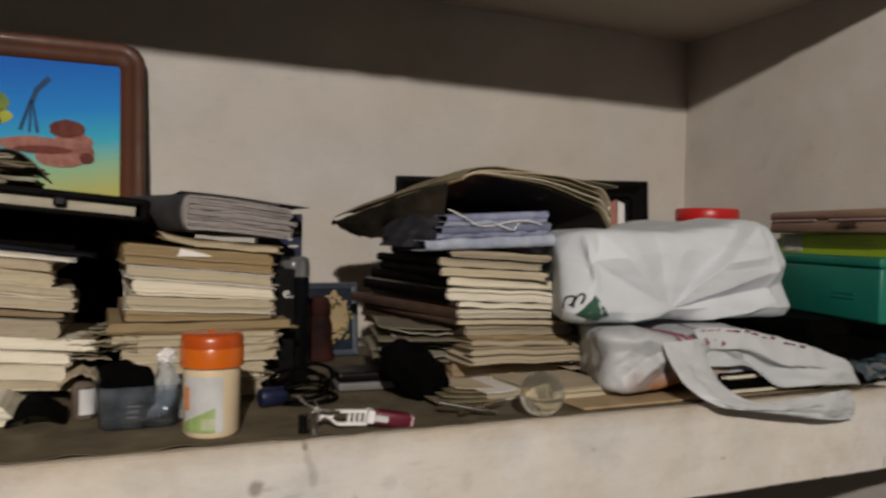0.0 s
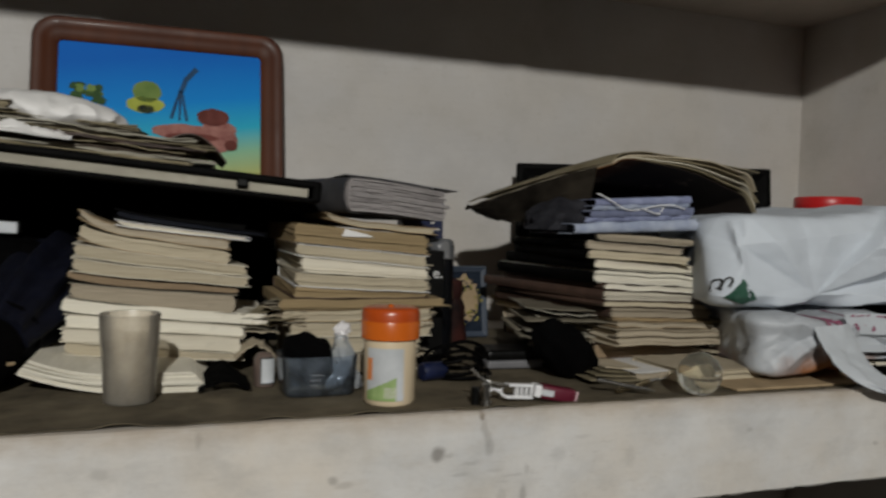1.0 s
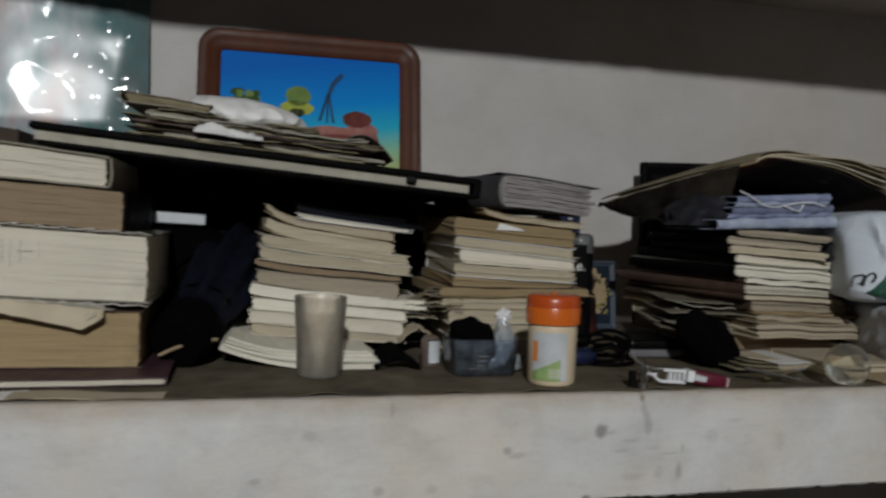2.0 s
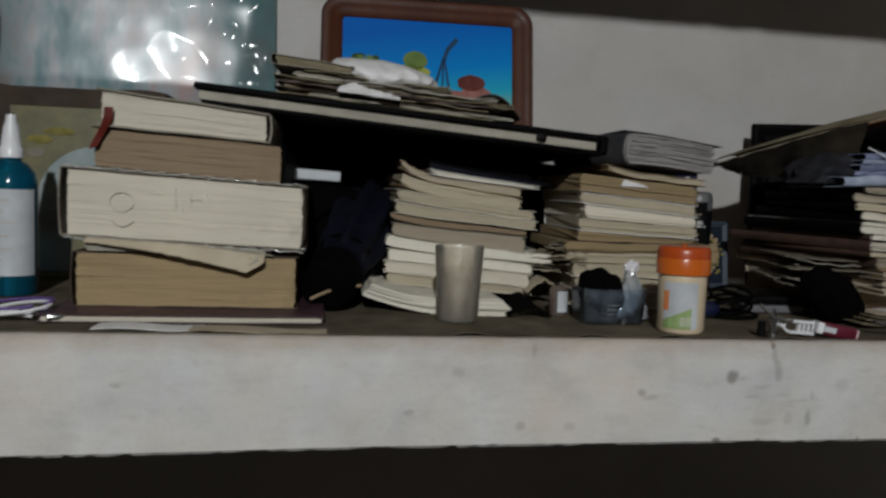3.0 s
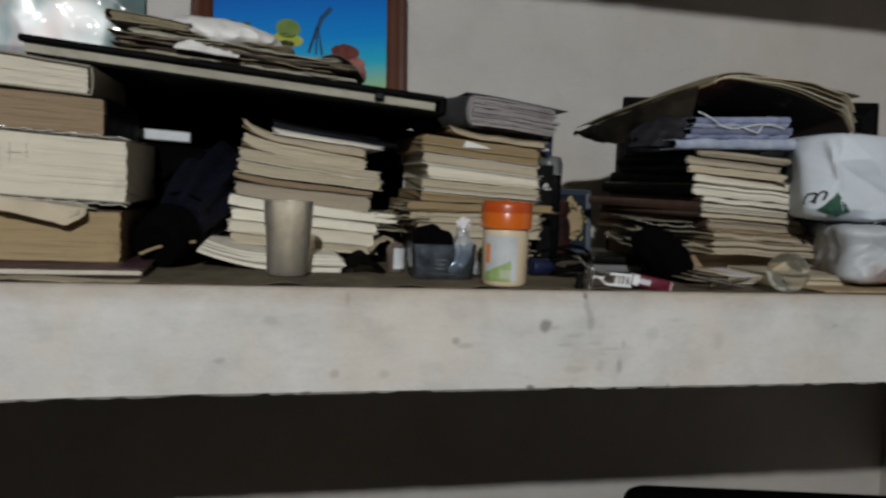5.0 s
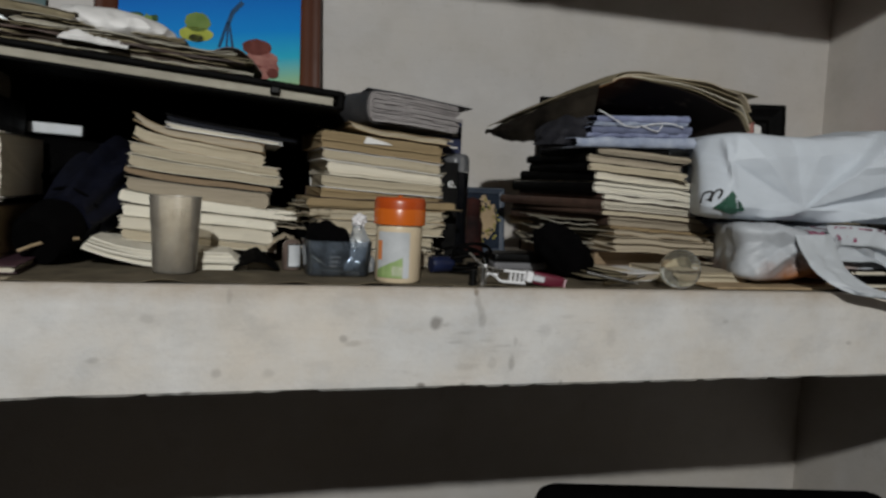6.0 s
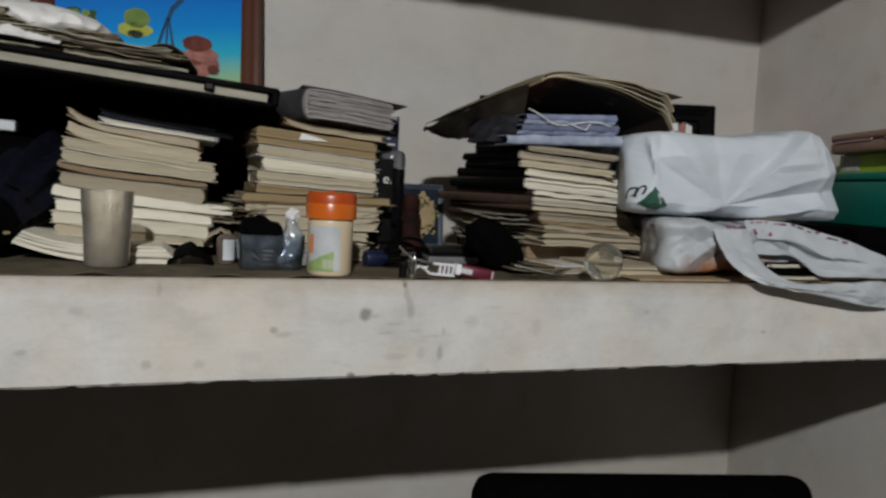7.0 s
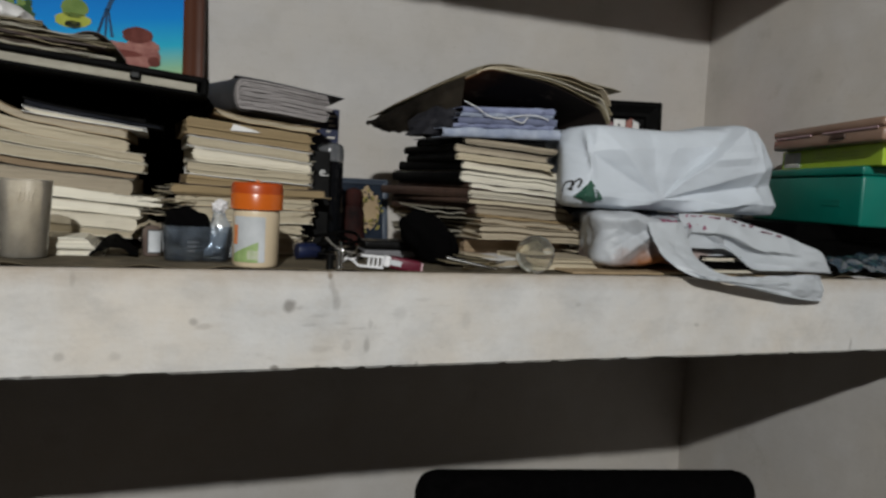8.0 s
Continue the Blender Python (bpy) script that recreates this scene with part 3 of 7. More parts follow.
# ---- books ----
def book(name, label, xl, xr, zlb, zlt, zrb, zrt, yf, depth, page, cover, yaw=0.0, curl=(0, 0), spine="back", stack="", ct=0.0009,
         over=0.002, covers=(True, True), nx=12, rough=0.0006, category="book", wav=0.0009, loose=1, spine_top=1.0):
    """One book lying flat: leaf block of many uneven layers, two covers and a spine.
    The lower and upper faces run from the heights at its two ends; curl lifts the ends."""
    xc, w = (xl + xr) / 2, xr - xl
    zb = min(zlb, zrb)
    e = thing(name, label, category, xc, yf, zb, rz=yaw, group=stack)
    seed = RNG.random() * 50
    r = random.Random(int(seed * 1000))
    r0 = r.random() * 0.5

    def lift(u):
        return curl[0] * max(0, 1 - u / 0.38) ** 2 + curl[1] * max(0, 1 - (1 - u) / 0.28) ** 2 + wav * smooth_noise(u, seed, 0, 5)

    def height(u, k):
        lo, hi = zlb + (zrb - zlb) * u, zlt + (zrt - zlt) * u
        return lo + (hi - lo) * k - zb + lift(u)

    tot = max(0.002, ((zlt - zlb) + (zrt - zrb)) / 2)
    a, b = (ct / tot if covers[0] else 0), 1 - (ct / tot if covers[1] else 0)
    layers = int(min(24, max(3, tot / 0.0014)))
    bm = bmesh.new()
    jits = [[rough * (r.random() + 0.5 * math.sin(k * 1.1 + seed)) for _ in range(3)] for k in range(layers)]
    for k in range(layers):      # gatherings part a little here and there, the outer leaves are rounded off
        if r.random() < 0.07:
            jits[k][0] += 0.0010 if rough > 0.0005 else 0.0004
        rim = abs(k / max(1, layers - 1) - 0.5) * 2
        sm = 0.35 if rough < 0.0005 else 1.0
        jits[k][1] += sm * (0.0012 * rim ** 4 + 0.0009 * r.random())
        jits[k][2] += sm * (0.0012 * rim ** 4 + 0.0016 * r.random())
    rows = []
    for i in range(nx + 1):
        u = i / nx
        ring = []
        for k, (jf, jl, jr) in enumerate(jits):
            x = -w / 2 + w * u + (jl * 2 if i == 0 else 0) - (jr * 2 if i == nx else 0)
            y = jf + 0.0009 * smooth_noise(u, seed, k * 0.3, 4)
            for kk in (k, k + (0.999 if rough < 0.0005 else 0.965)):
                ring.append(bm.verts.new((x, y, height(u, a + (b - a) * kk / layers))))
        ring.append(bm.verts.new((-w / 2 + w * u, depth - 0.004, height(u, b))))
        ring.append(bm.verts.new((-w / 2 + w * u, depth - 0.004, height(u, a))))
        rows.append(ring)
    m = len(rows[0])
    for p, q in zip(rows, rows[1:]):
        for n in range(m):
            bm.faces.new((p[n], q[n], q[(n + 1) % m], p[(n + 1) % m]))
    bm.faces.new(rows[0][::-1])
    bm.faces.new(rows[-1])
    part("page_block", bm, page, e)
    for _ in range(loose if tot > 0.008 else 0):      # a leaf that has slipped out, its corner bent
        k, out, side, bend = r.uniform(0.12, 0.88), r.uniform(0.0008, 0.0026), r.uniform(0.0, 0.007), r.uniform(-0.0035, 0.003)
        part("loose_leaf", sheet(12, 2, lambda u, v: (-w / 2 + side * r0 + (w + side * (1 - r0)) * u, -out + 0.02 * v, height(min(1, u), k) + bend * max(0, u - 0.86) / 0.14), 0.0006), page, e)

    def leaf(k):
        return sheet(nx, 3, lambda u, v: (-w / 2 - over + (w + 2 * over) * u, -over + (depth + over) * v, height(u, k)), ct)

    if covers[0]:
        part("back_cover", leaf(a if a else 0.02), cover, e)
    if covers[1]:
        part("front_cover", leaf(1.0), cover, e)
    if spine == "back":
        part("spine", sheet(nx, 2, lambda u, v: (-w / 2 - over + (w + 2 * over) * u, depth - 0.003 + 0.003 * math.sin(3.14 * v), height(u, v)), ct), cover, e)
    elif spine == "left":
        part("spine", sheet(4, 4, lambda u, v: (-w / 2 - over - 0.002 * math.sin(3.14 * v), -over + (depth + over) * u, height(0, v * spine_top)), ct), cover, e)
    elif spine == "right":
        part("spine", sheet(4, 4, lambda u, v: (w / 2 + over + 0.002 * math.sin(3.14 * v), -over + (depth + over) * u, height(1, v)), ct), cover, e)
    return e


# stack of thick volumes by the blue bottle
GA = "thick books in the stack beside the blue bottle"
book("magazine", "thin worn magazine lying under a stack of thick books", -0.69, -0.415, TOP, 1.2575, TOP, 1.2575, 0.075, 0.22, M["white"], M["plum"], yaw=1.5, stack=GA, ct=0.0009)
book("thick_book", "very thick book with browned page edges at the stack's foot", -0.672, -0.445, 1.258, 1.316, 1.258, 1.3145, 0.125, 0.18, M["tan"], M["c_brown"], stack=GA, spine="left", wav=0.0015, rough=0.0004, loose=0)
book("folded_newspaper", "folded old newspaper hanging between two thick books", -0.662, -0.475, 1.317, 1.332, 1.3155, 1.322, 0.118, 0.17, M["news_grey"], M["news_grey"], stack=GA, curl=(0, -0.001), covers=(False, False), spine="", category="newspaper")
big = book("plastic_covered_book", "thick white-paged book in crinkled clear plastic cover", -0.681, -0.439, 1.332, 1.404, 1.3225, 1.3915, 0.125, 0.19, M["white"], M["c_film"], stack=GA, spine="left", ct=0.0016, over=0.004, rough=0.0003, loose=0)
book("thick_book", "old thick paperback with dark brown page edges", -0.656, -0.463, 1.4045, 1.446, 1.393, 1.4345, 0.13, 0.17, M["brown"], M["c_black"], yaw=-1, stack=GA, spine="right", wav=0.001, rough=0.0004, loose=0)
red_book = book("hardcover_book", "white-paged hardcover book with a red ribbon on its corner", -0.648, -0.479, 1.4465, 1.486, 1.436, 1.467, 0.128, 0.17, M["white"], M["c_olive"], stack=GA, spine="right", ct=0.002, over=0.004, rough=0.0004, loose=0)
part("ribbon", sheet(16, 3, lambda u, v: (-0.080 + 0.009 * v - 0.012 * u + 0.003 * math.sin(5 * u), -0.0065 - 0.002 * math.sin(6 * u), 0.030 - 0.044 * u + 0.004 * v * u), 0.0008), M["c_red"], red_book, "dark red ribbon")


def scribble(parent):
    """Unreadable pencilled letters on the page edges, as plain strokes."""
    ring = [(-0.066 + 0.012 * math.cos(a), -0.0012, 0.046 + 0.010 * math.sin(a)) for a in [radians(20 + 16 * k) for k in range(22)]]
    hook = [(-0.076 + 0.022 * k / 10, -0.0012, 0.026 - 0.006 * math.sin(3.14 * k / 10)) for k in range(11)]
    for pts in (ring, hook):
        part("pencil_mark", tube(pts, 0.0006, 5), M["pencil"], parent)
    for x, z, a, c in ((-0.012, 0.040, 0.0010, 0.022), (-0.005, 0.036, 0.0010, 0.026), (0.002, 0.050, 0.014, 0.0009), (0.004, 0.040, 0.0010, 0.020), (0.020, 0.046, 0.0010, 0.014)):
        part("pencil_mark", box(x, x + a, -0.0016, -0.0006, z, z + c), M["pencil"], parent)


scribble(big)
for zl, zr in ((0.0826, 0.0700), (0.0082, -0.0015)):
    part("film_edge", sheet(60, 3, lambda u, v: (-0.122 + 0.244 * u, -0.0065 + 0.006 * v + 0.0012 * math.sin(90 * u), zl + (zr - zl) * u + 0.0008 * math.sin(67 * u + 2 * v) + 0.0006 * math.sin(131 * u)), 0.0009), M["film_glints"], big, "crinkled film edge, glints in its pale colour", smooth=True)
droop = thing("drooping_newspaper", "folded grey newspaper edge drooping over a thick book", "newspaper", 0, 0, 0)
for k in range(4):
    part("leaf", sheet(30, 8, lambda u, v: (-0.660 + (0.182 - 0.007 * k) * u, 0.110 + 0.0026 * k + 0.012 * v - 0.004 * math.sin(3 * u) + 0.0015 * smooth_noise(u * 3, k, 0, 4),
                                            1.3312 - 0.010 * u - (0.004 + (0.024 - 0.0045 * k) * u ** 1.7 * (1 - max(0, u - 0.9) / 0.1 * 0.7) + 0.0012 * smooth_noise(u * 4, k, 2, 5)) * (1 - v)), 0.0011), M["news_grey"] if k % 2 else M["newsprint_flat"], droop, smooth=True)

# stack in the middle, behind the tumbler
G1 = "books in the stack behind the tumbler"
for row in [
    ("exercise_book", "thin cream exercise book low in a stack", -0.339, -0.153, 1.272, 1.287, 1.2635, 1.2715, 0.24, 0.17, "cream", "sheet_edge", 0.003, 0),
    ("paperback", "cream-paged paperback lying in the stack", -0.342, -0.155, 1.288, 1.302, 1.2725, 1.2895, 0.238, 0.17, "white", "sheet_edge", 0.0, 0),
    ("paperback", "white-paged paperback lying in the stack", -0.338, -0.152, 1.303, 1.318, 1.290, 1.302, 0.239, 0.16, "bright", "sheet_edge", 0.0, 0),
    ("sheaf_of_paper", "loose white sheaf sticking out of the stack", -0.341, -0.126, 1.319, 1.332, 1.303, 1.3145, 0.236, 0.16, "bright", "c_white", 0.003, 2),
    ("paperback", "grey-edged paperback lying in the stack", -0.334, -0.162, 1.333, 1.349, 1.3155, 1.337, 0.24, 0.17, "newsprint", "c_olive", 0.002, 0),
    ("notebook", "dark-edged notebook lying in the stack", -0.336, -0.158, 1.3495, 1.3605, 1.338, 1.345, 0.243, 0.17, "brown", "c_black", 0.005, 0),
    ("paperback", "pale cream paperback lying in the stack", -0.331, -0.148, 1.361, 1.376, 1.346, 1.357, 0.238, 0.17, "cream", "sheet_edge", 0.002, 0),
    ("paperback", "pale cream paperback with a bowed block", -0.329, -0.150, 1.377, 1.391, 1.358, 1.369, 0.239, 0.17, "cream", "sheet_edge", 0.002, 0),
    ("paperback", "light tan paperback near the stack's top", -0.325, -0.168, 1.392, 1.406, 1.370, 1.386, 0.24, 0.17, "cream", "c_kraft", 0.006, 1),
    ("curled_notebook", "tan notebook with one end curled upward", -0.325, -0.170, 1.407, 1.416, 1.387, 1.398, 0.24, 0.17, "newsprint", "c_kraft", 0.013, 0)]:
    n, l, xl, xr, a, b, c, d, yf, dep, pg, cv, cu, mode = row
    book(n, l, xl, xr, a, b, c, d, yf, dep, M[pg], M[cv], curl=(cu, 0), stack=G1, over=0.0008, loose=0, wav=0.0013, yaw=RNG.uniform(-3.2, 3.2), covers=(mode != 2, mode == 0), spine="" if mode == 2 else "back")
book("folder", "white folder under a dark file on the stack", -0.287, -0.150, 1.4105, 1.4175, 1.3985, 1.4022, 0.237, 0.18, M["white"], M["c_white"], stack=G1, curl=(0.002, 0), category="folder", ct=0.0008)
book("folder", "dark navy file lying on top of the stack", -0.288, -0.130, 1.418, 1.428, 1.4025, 1.407, 0.25, 0.2, M["c_navy"], M["c_black"], stack=G1, curl=(0.003, 0), category="folder", ct=0.0012)
book("folder", "black file lying under the ledger", -0.280, -0.150, 1.429, 1.437, 1.408, 1.424, 0.27, 0.2, M["c_black"], M["c_black"], stack=G1, category="folder", ct=0.0012)


def fanned_book():
    """A limp notebook at the stack's foot whose leaves sweep up at one end."""
    e = thing("limp_notebook", "white limp notebook with upswept pages under the stack", "notebook", -0.30, 0.15, TOP, group=G1)
    for k in range(10):
        f = k / 9

        def leaf(u, v):
            c = max(0, 1 - u / 0.62)
            x = -0.070 + 0.010 * f + (0.180 - 0.03 * f) * u
            y = 0.003 * math.sin(9 * f) + 0.20 * v + 0.020 * c ** 1.5
            return (x, y, 0.0014 + 0.0175 * f * (1 - 0.35 * c ** 1.5) + 0.019 * c ** 2.1 + 0.0011 * math.sin(2.4 * k) * c + 0.0004 * math.sin(7 * u + k))
        part("leaf", sheet(18, 3, leaf, 0.0021), M["bright"], e, smooth=True)


fanned_book()

# stack behind the orange-capped jar
G2 = "books in the stack behind the orange-capped jar"
for row in [
    ("paperback", "worn paperback at the foot of a stack", -0.095, 0.045, TOP, 1.271, TOP, 1.271, 0.218, 0.17, "newsprint", "sheet_edge", 0, 0),
    ("paperback", "cream paperback low in the stack", -0.10, 0.049, 1.272, 1.290, 1.272, 1.2895, 0.22, 0.17, "cream", "sheet_edge", 0, 0),
    ("paperback", "cream-paged paperback lying in the stack", -0.105, 0.060, 1.2905, 1.3075, 1.290, 1.3065, 0.216, 0.17, "cream", "sheet_edge", 0, 0),
    ("exercise_book", "dog-eared cream exercise book in the stack", -0.114, 0.060, 1.308, 1.3205, 1.308, 1.324, 0.214, 0.18, "cream", "c_kraft", 0.002, 0),
    ("exercise_book", "dog-eared tan exercise book jutting from the stack", -0.119, 0.076, 1.3215, 1.333, 1.325, 1.334, 0.21, 0.18, "tan", "c_kraft", 0.002, 2),
    ("paperback", "brown-edged paperback lying in the stack", -0.102, 0.057, 1.334, 1.347, 1.335, 1.340, 0.217, 0.17, "tan", "c_brown", 0.001, 1),
    ("paperback", "pale cream paperback lying in the stack", -0.101, 0.057, 1.348, 1.363, 1.341, 1.356, 0.215, 0.17, "cream", "c_white", 0.001, 1),
    ("paperback", "pale paperback with uneven leaves in the stack", -0.095, 0.058, 1.364, 1.382, 1.357, 1.3695, 0.216, 0.17, "white", "sheet_edge", 0.001, 0),
    ("paperback", "pale cream paperback lying in the stack", -0.101, 0.055, 1.383, 1.397, 1.3705, 1.385, 0.215, 0.17, "cream", "c_white", 0.001, 0),
    ("old_book", "old tan book with a torn white patch on its edge", -0.104, 0.057, 1.398, 1.419, 1.386, 1.408, 0.214, 0.17, "tan", "c_kraft", 0.002, 1)]:
    n, l, xl, xr, a, b, c, d, yf, dep, pg, cv, cu, mode = row
    e = book(n, l, xl, xr, a, b, c, d, yf, dep, M[pg], M[cv], curl=(cu, 0), stack=G2, over=0.0010, wav=0.0015, yaw=RNG.uniform(-3.2, 3.2), covers=(mode != 2, mode == 0), spine="" if mode == 2 else "back")
    if n == "old_book":
        part("torn_patch", flat_shape([(-0.026, 0.020), (-0.022, 0.0285), (0.004, 0.0225), (0.012, 0.0195)], 0.002), M["c_white"], e, "torn white paper patch")
book("notebook", "thin cream notebook curling under grey notebooks", -0.067, 0.063, 1.4205, 1.427, 1.409, 1.417, 0.213, 0.17, M["cream"], M["c_kraft"], curl=(0.006, 0), stack=G2, nx=16)


def paper_bundle():
    """Newsprint sections folded one into the other, the fold at one side, slumped on the stack."""
    e = thing("paper_bundle", "slumped bundle of grey newsprint sections folded together", "newspapers", -0.056, 0.212, 1.4312, rz=2)
    r = random.Random(6)
    count = 8
    for i in range(count + 1):
        rad = 0.0022 + 0.0024 * i
        end, sd, oy = 0.132 + r.uniform(-0.006, 0.009) - 0.001 * i, r.random() * 20, r.uniform(0.0, 0.005) + 0.004 * (i == count)
        run = end - 0.020
        total = 2 * run + math.pi * rad

        def fold(u, v):
            d = u * total
            if d < run:
                x, z = end - d, -rad
            elif d < run + math.pi * rad:
                a = (d - run) / rad
                x, z = 0.020 - (0.35 * rad + 0.006 * (1 - rad / 0.02) + 0.0035 * (i == count)) * math.sin(a), -rad * math.cos(a)
            else:
                x, z = 0.020 + (d - run - math.pi * rad), rad
            t = x / 0.14
            mid = 0.0235 - 0.006 * t - 0.006 * t * t + 0.0022 * smooth_noise(x * 9, sd, 0, 1.5) * t
            ragged = 0.0025 * smooth_noise(x * 12, sd, 3, 3)
            return (x - 0.045 * v, oy + ragged + 0.15 * v, mid + z * (1 - 0.10 * t) + 0.0006 * smooth_noise(x * 30, sd, v, 2))
        part("section", sheet(46, 4, fold, 0.0018), M["grey_dim"] if i == count else (M["grey"] if i % 3 else M["grey_pale"]), e, "dark outer cover" if i == count else "", smooth=True)
    part("centre_leaf", sheet(14, 3, lambda u, v: (0.020 + 0.115 * u, 0.002 + 0.15 * v, 0.0230 - 0.005 * u - 0.006 * u * u), 0.0016), M["grey_pale"], e, smooth=True)


M["grey_dim"] = surf("dim_grey_cover", (0.030, 0.030, 0.032), (0.060, 0.058, 0.060), 40, 0.6, bump=0.2, spec=0.1)
M["grey_pale"] = pages("pale_grey_pages", (0.33, 0.31, 0.305), (0.24, 0.22, 0.22))
paper_bundle()
solid("loose_cover", sheet(10, 6, lambda u, v: (-0.045 + 0.15 * u, 0.222 + 0.03 * u + 0.13 * v, 1.4775 - 0.006 * u - 0.010 * u * u + 0.008 * max(0, u - 0.7)), 0.0008), M["c_grey"],
      "dark grey loose cover with a pointed corner on the notebooks", "book cover")



def splayed_leaves(label, x, y, z0, z1, count, side, seed, length=0.030):
    """Dog-eared leaf corners that stick out of a stack's end, each bent its own way."""
    e = thing("dog_eared_pages", label, "paper", x, y, z0)
    r = random.Random(seed)
    for k in range(count):
        z, ln, rise, sk, dp = (z1 - z0) * (k + r.random() * 0.5) / count, length * r.uniform(0.5, 1.15), r.uniform(-0.006, 0.011), r.uniform(-0.012, 0.016), r.uniform(0.03, 0.06)
        sd = r.random() * 30
        part("page", sheet(10, 6, lambda u, v: (side * (-0.02 + (ln + 0.02) * u * (1 - 0.35 * v)), sk * u + 0.004 * smooth_noise(u * 2, sd, 0, 3) + dp * v, z + rise * max(0, u - 0.3) ** 1.6 + 0.0022 * smooth_noise(u * 3, v * 2, sd, 2.2)), 0.0008),
             M[("newsprint_flat", "c_olive", "khaki")[k % 3]], e, smooth=True)


splayed_leaves("ragged dog-eared leaves at the end of a book stack", -0.108, 0.213, 1.304, 1.336, 9, -1, 41)
splayed_leaves("crumpled leaf corners sticking out of a paper sheaf", -0.138, 0.236, 1.296, 1.318, 6, 1, 43, 0.026)
splayed_leaves("few torn leaves at the foot of a book stack", 0.046, 0.215, 1.266, 1.330, 6, 1, 47, 0.020)
splayed_leaves("frayed leaf corners low in the tall stack", 0.440, 0.165, 1.268, 1.315, 6, 1, 49, 0.016)

# the tall stack under the newspaper
G3 = "books in the stack under the folded newspaper"
book("notebook", "pale notebook flat on the liner under the stack", 0.272, 0.44, TOP, 1.2595, TOP, 1.2595, 0.11, 0.25, M["newsprint"], M["c_white"], yaw=4, stack=G3, wav=0.0015)
# Recessed brown block, added for the dark gap low in the stack.
book("notebook", "dark brown filler for the dark gap in the tall stack", 0.268, 0.437, 1.260, 1.280, 1.260, 1.2775, 0.196, 0.25, M["brown"], M["c_brown"], yaw=3, stack=G3)
book("folded_newspaper", "thick rolled newspaper bulging low in the tall stack", 0.273, 0.447, 1.281, 1.3015, 1.2785, 1.295, 0.158, 0.28, M["newsprint"], M["newsprint_flat"], yaw=5, stack=G3, curl=(-0.001, -0.004), wav=0.003, category="newspaper", rough=0.002)
LAYERS = [  # from the lowest up: kind of pages, cover, share of the height, curl at the end
    ("newsprint", "c_kraft", 1.0, -0.004, "dog-eared tan exercise book in the tall stack"), ("tan", "c_kraft", 0.5, -0.003, "dog-eared tan exercise book in the tall stack"),
    ("newsprint", "c_brown", 1.7, -0.003, "dog-eared tan exercise book in the tall stack"), ("cream", "c_brown", 0.9, -0.003, "cream exercise book with a brown cover"),
    ("white", "c_brown", 1.5, -0.002, "pale exercise book with a brown cover"), ("bright", "c_brown", 0.9, -0.001, "white-paged exercise book with a dark cover"),
    ("bright", "c_black", 2.0, -0.001, "white-paged exercise book with a dark cover"), ("white", "c_black", 1.6, 0.0, "white-paged exercise book with a black cover"),
    ("cream", "c_black", 1.4, 0.0, "cream exercise book with a black cover"), ("newsprint", "c_black", 1.3, 0.001, "tan-edged exercise book with a black cover"),
    ("newsprint", "c_black", 1.3, 0.001, "tan-edged exercise book with a black cover")]
total, at = sum(row[2] for row in LAYERS), 0.0
for k, (pg, cv, share, droop, lab) in enumerate(LAYERS):
    f0, f1 = at / total, (at + share * 0.985) / total
    at += share
    fm = (f0 + f1) / 2
    lo, hi, lor, hir = 1.303 + 0.1165 * f0, 1.303 + 0.1165 * f1, 1.2965 + 0.1145 * f0, 1.2965 + 0.1145 * f1
    ox, oy = RNG.uniform(-0.006, 0.006), RNG.uniform(-0.005, 0.005)
    yw = 8.5 - 4.5 * fm + (2.5 if 0.2 < fm < 0.5 else 0) + RNG.uniform(-2, 2)
    book("exercise_book", lab, 0.274 - 0.030 * min(1, fm * 1.7) + ox, 0.444 - 0.046 * min(1, fm * 1.5) + ox + RNG.uniform(-0.006, 0.006), lo, hi, lor, hir, 0.170 + oy, 0.285 - 0.115 * fm + RNG.uniform(-0.02, 0.02), M[pg], M[cv],
         curl=(RNG.uniform(-0.0005, 0.0015), droop), stack=G3, yaw=yw, spine="left" if k > 1 else "", wav=RNG.uniform(0.0008, 0.003), ct=0.0005, rough=0.0012, over=RNG.uniform(0.0, 0.002), spine_top=(0.84, 0.95, 0.9)[k % 3])


rs = random.Random(31)
for k in range(7):      # leaves that have worked loose at the stack's side
    z0, x0, y0, ln, sk = 1.284 + 0.0062 * k, 0.205 + rs.uniform(-0.035, 0.02), 0.215 + rs.uniform(-0.02, 0.03), rs.uniform(0.07, 0.11), rs.uniform(-0.006, 0.010)
    solid("loose_paper", sheet(14, 5, lambda u, v: (x0 + ln * u + 0.03 * v, y0 + 0.12 * v - 0.03 * u + 0.004 * smooth_noise(u, k, 0, 4), z0 + sk * max(0, 1 - u / 0.6) ** 1.5 + 0.0025 * smooth_noise(u * 2, v, k, 3)), 0.0009),
          M["news_grey"] if k % 2 else M["c_olive"], "dog-eared tan leaf splaying from the tall stack", "paper", smooth=True, group="loose leaves of the tall stack")


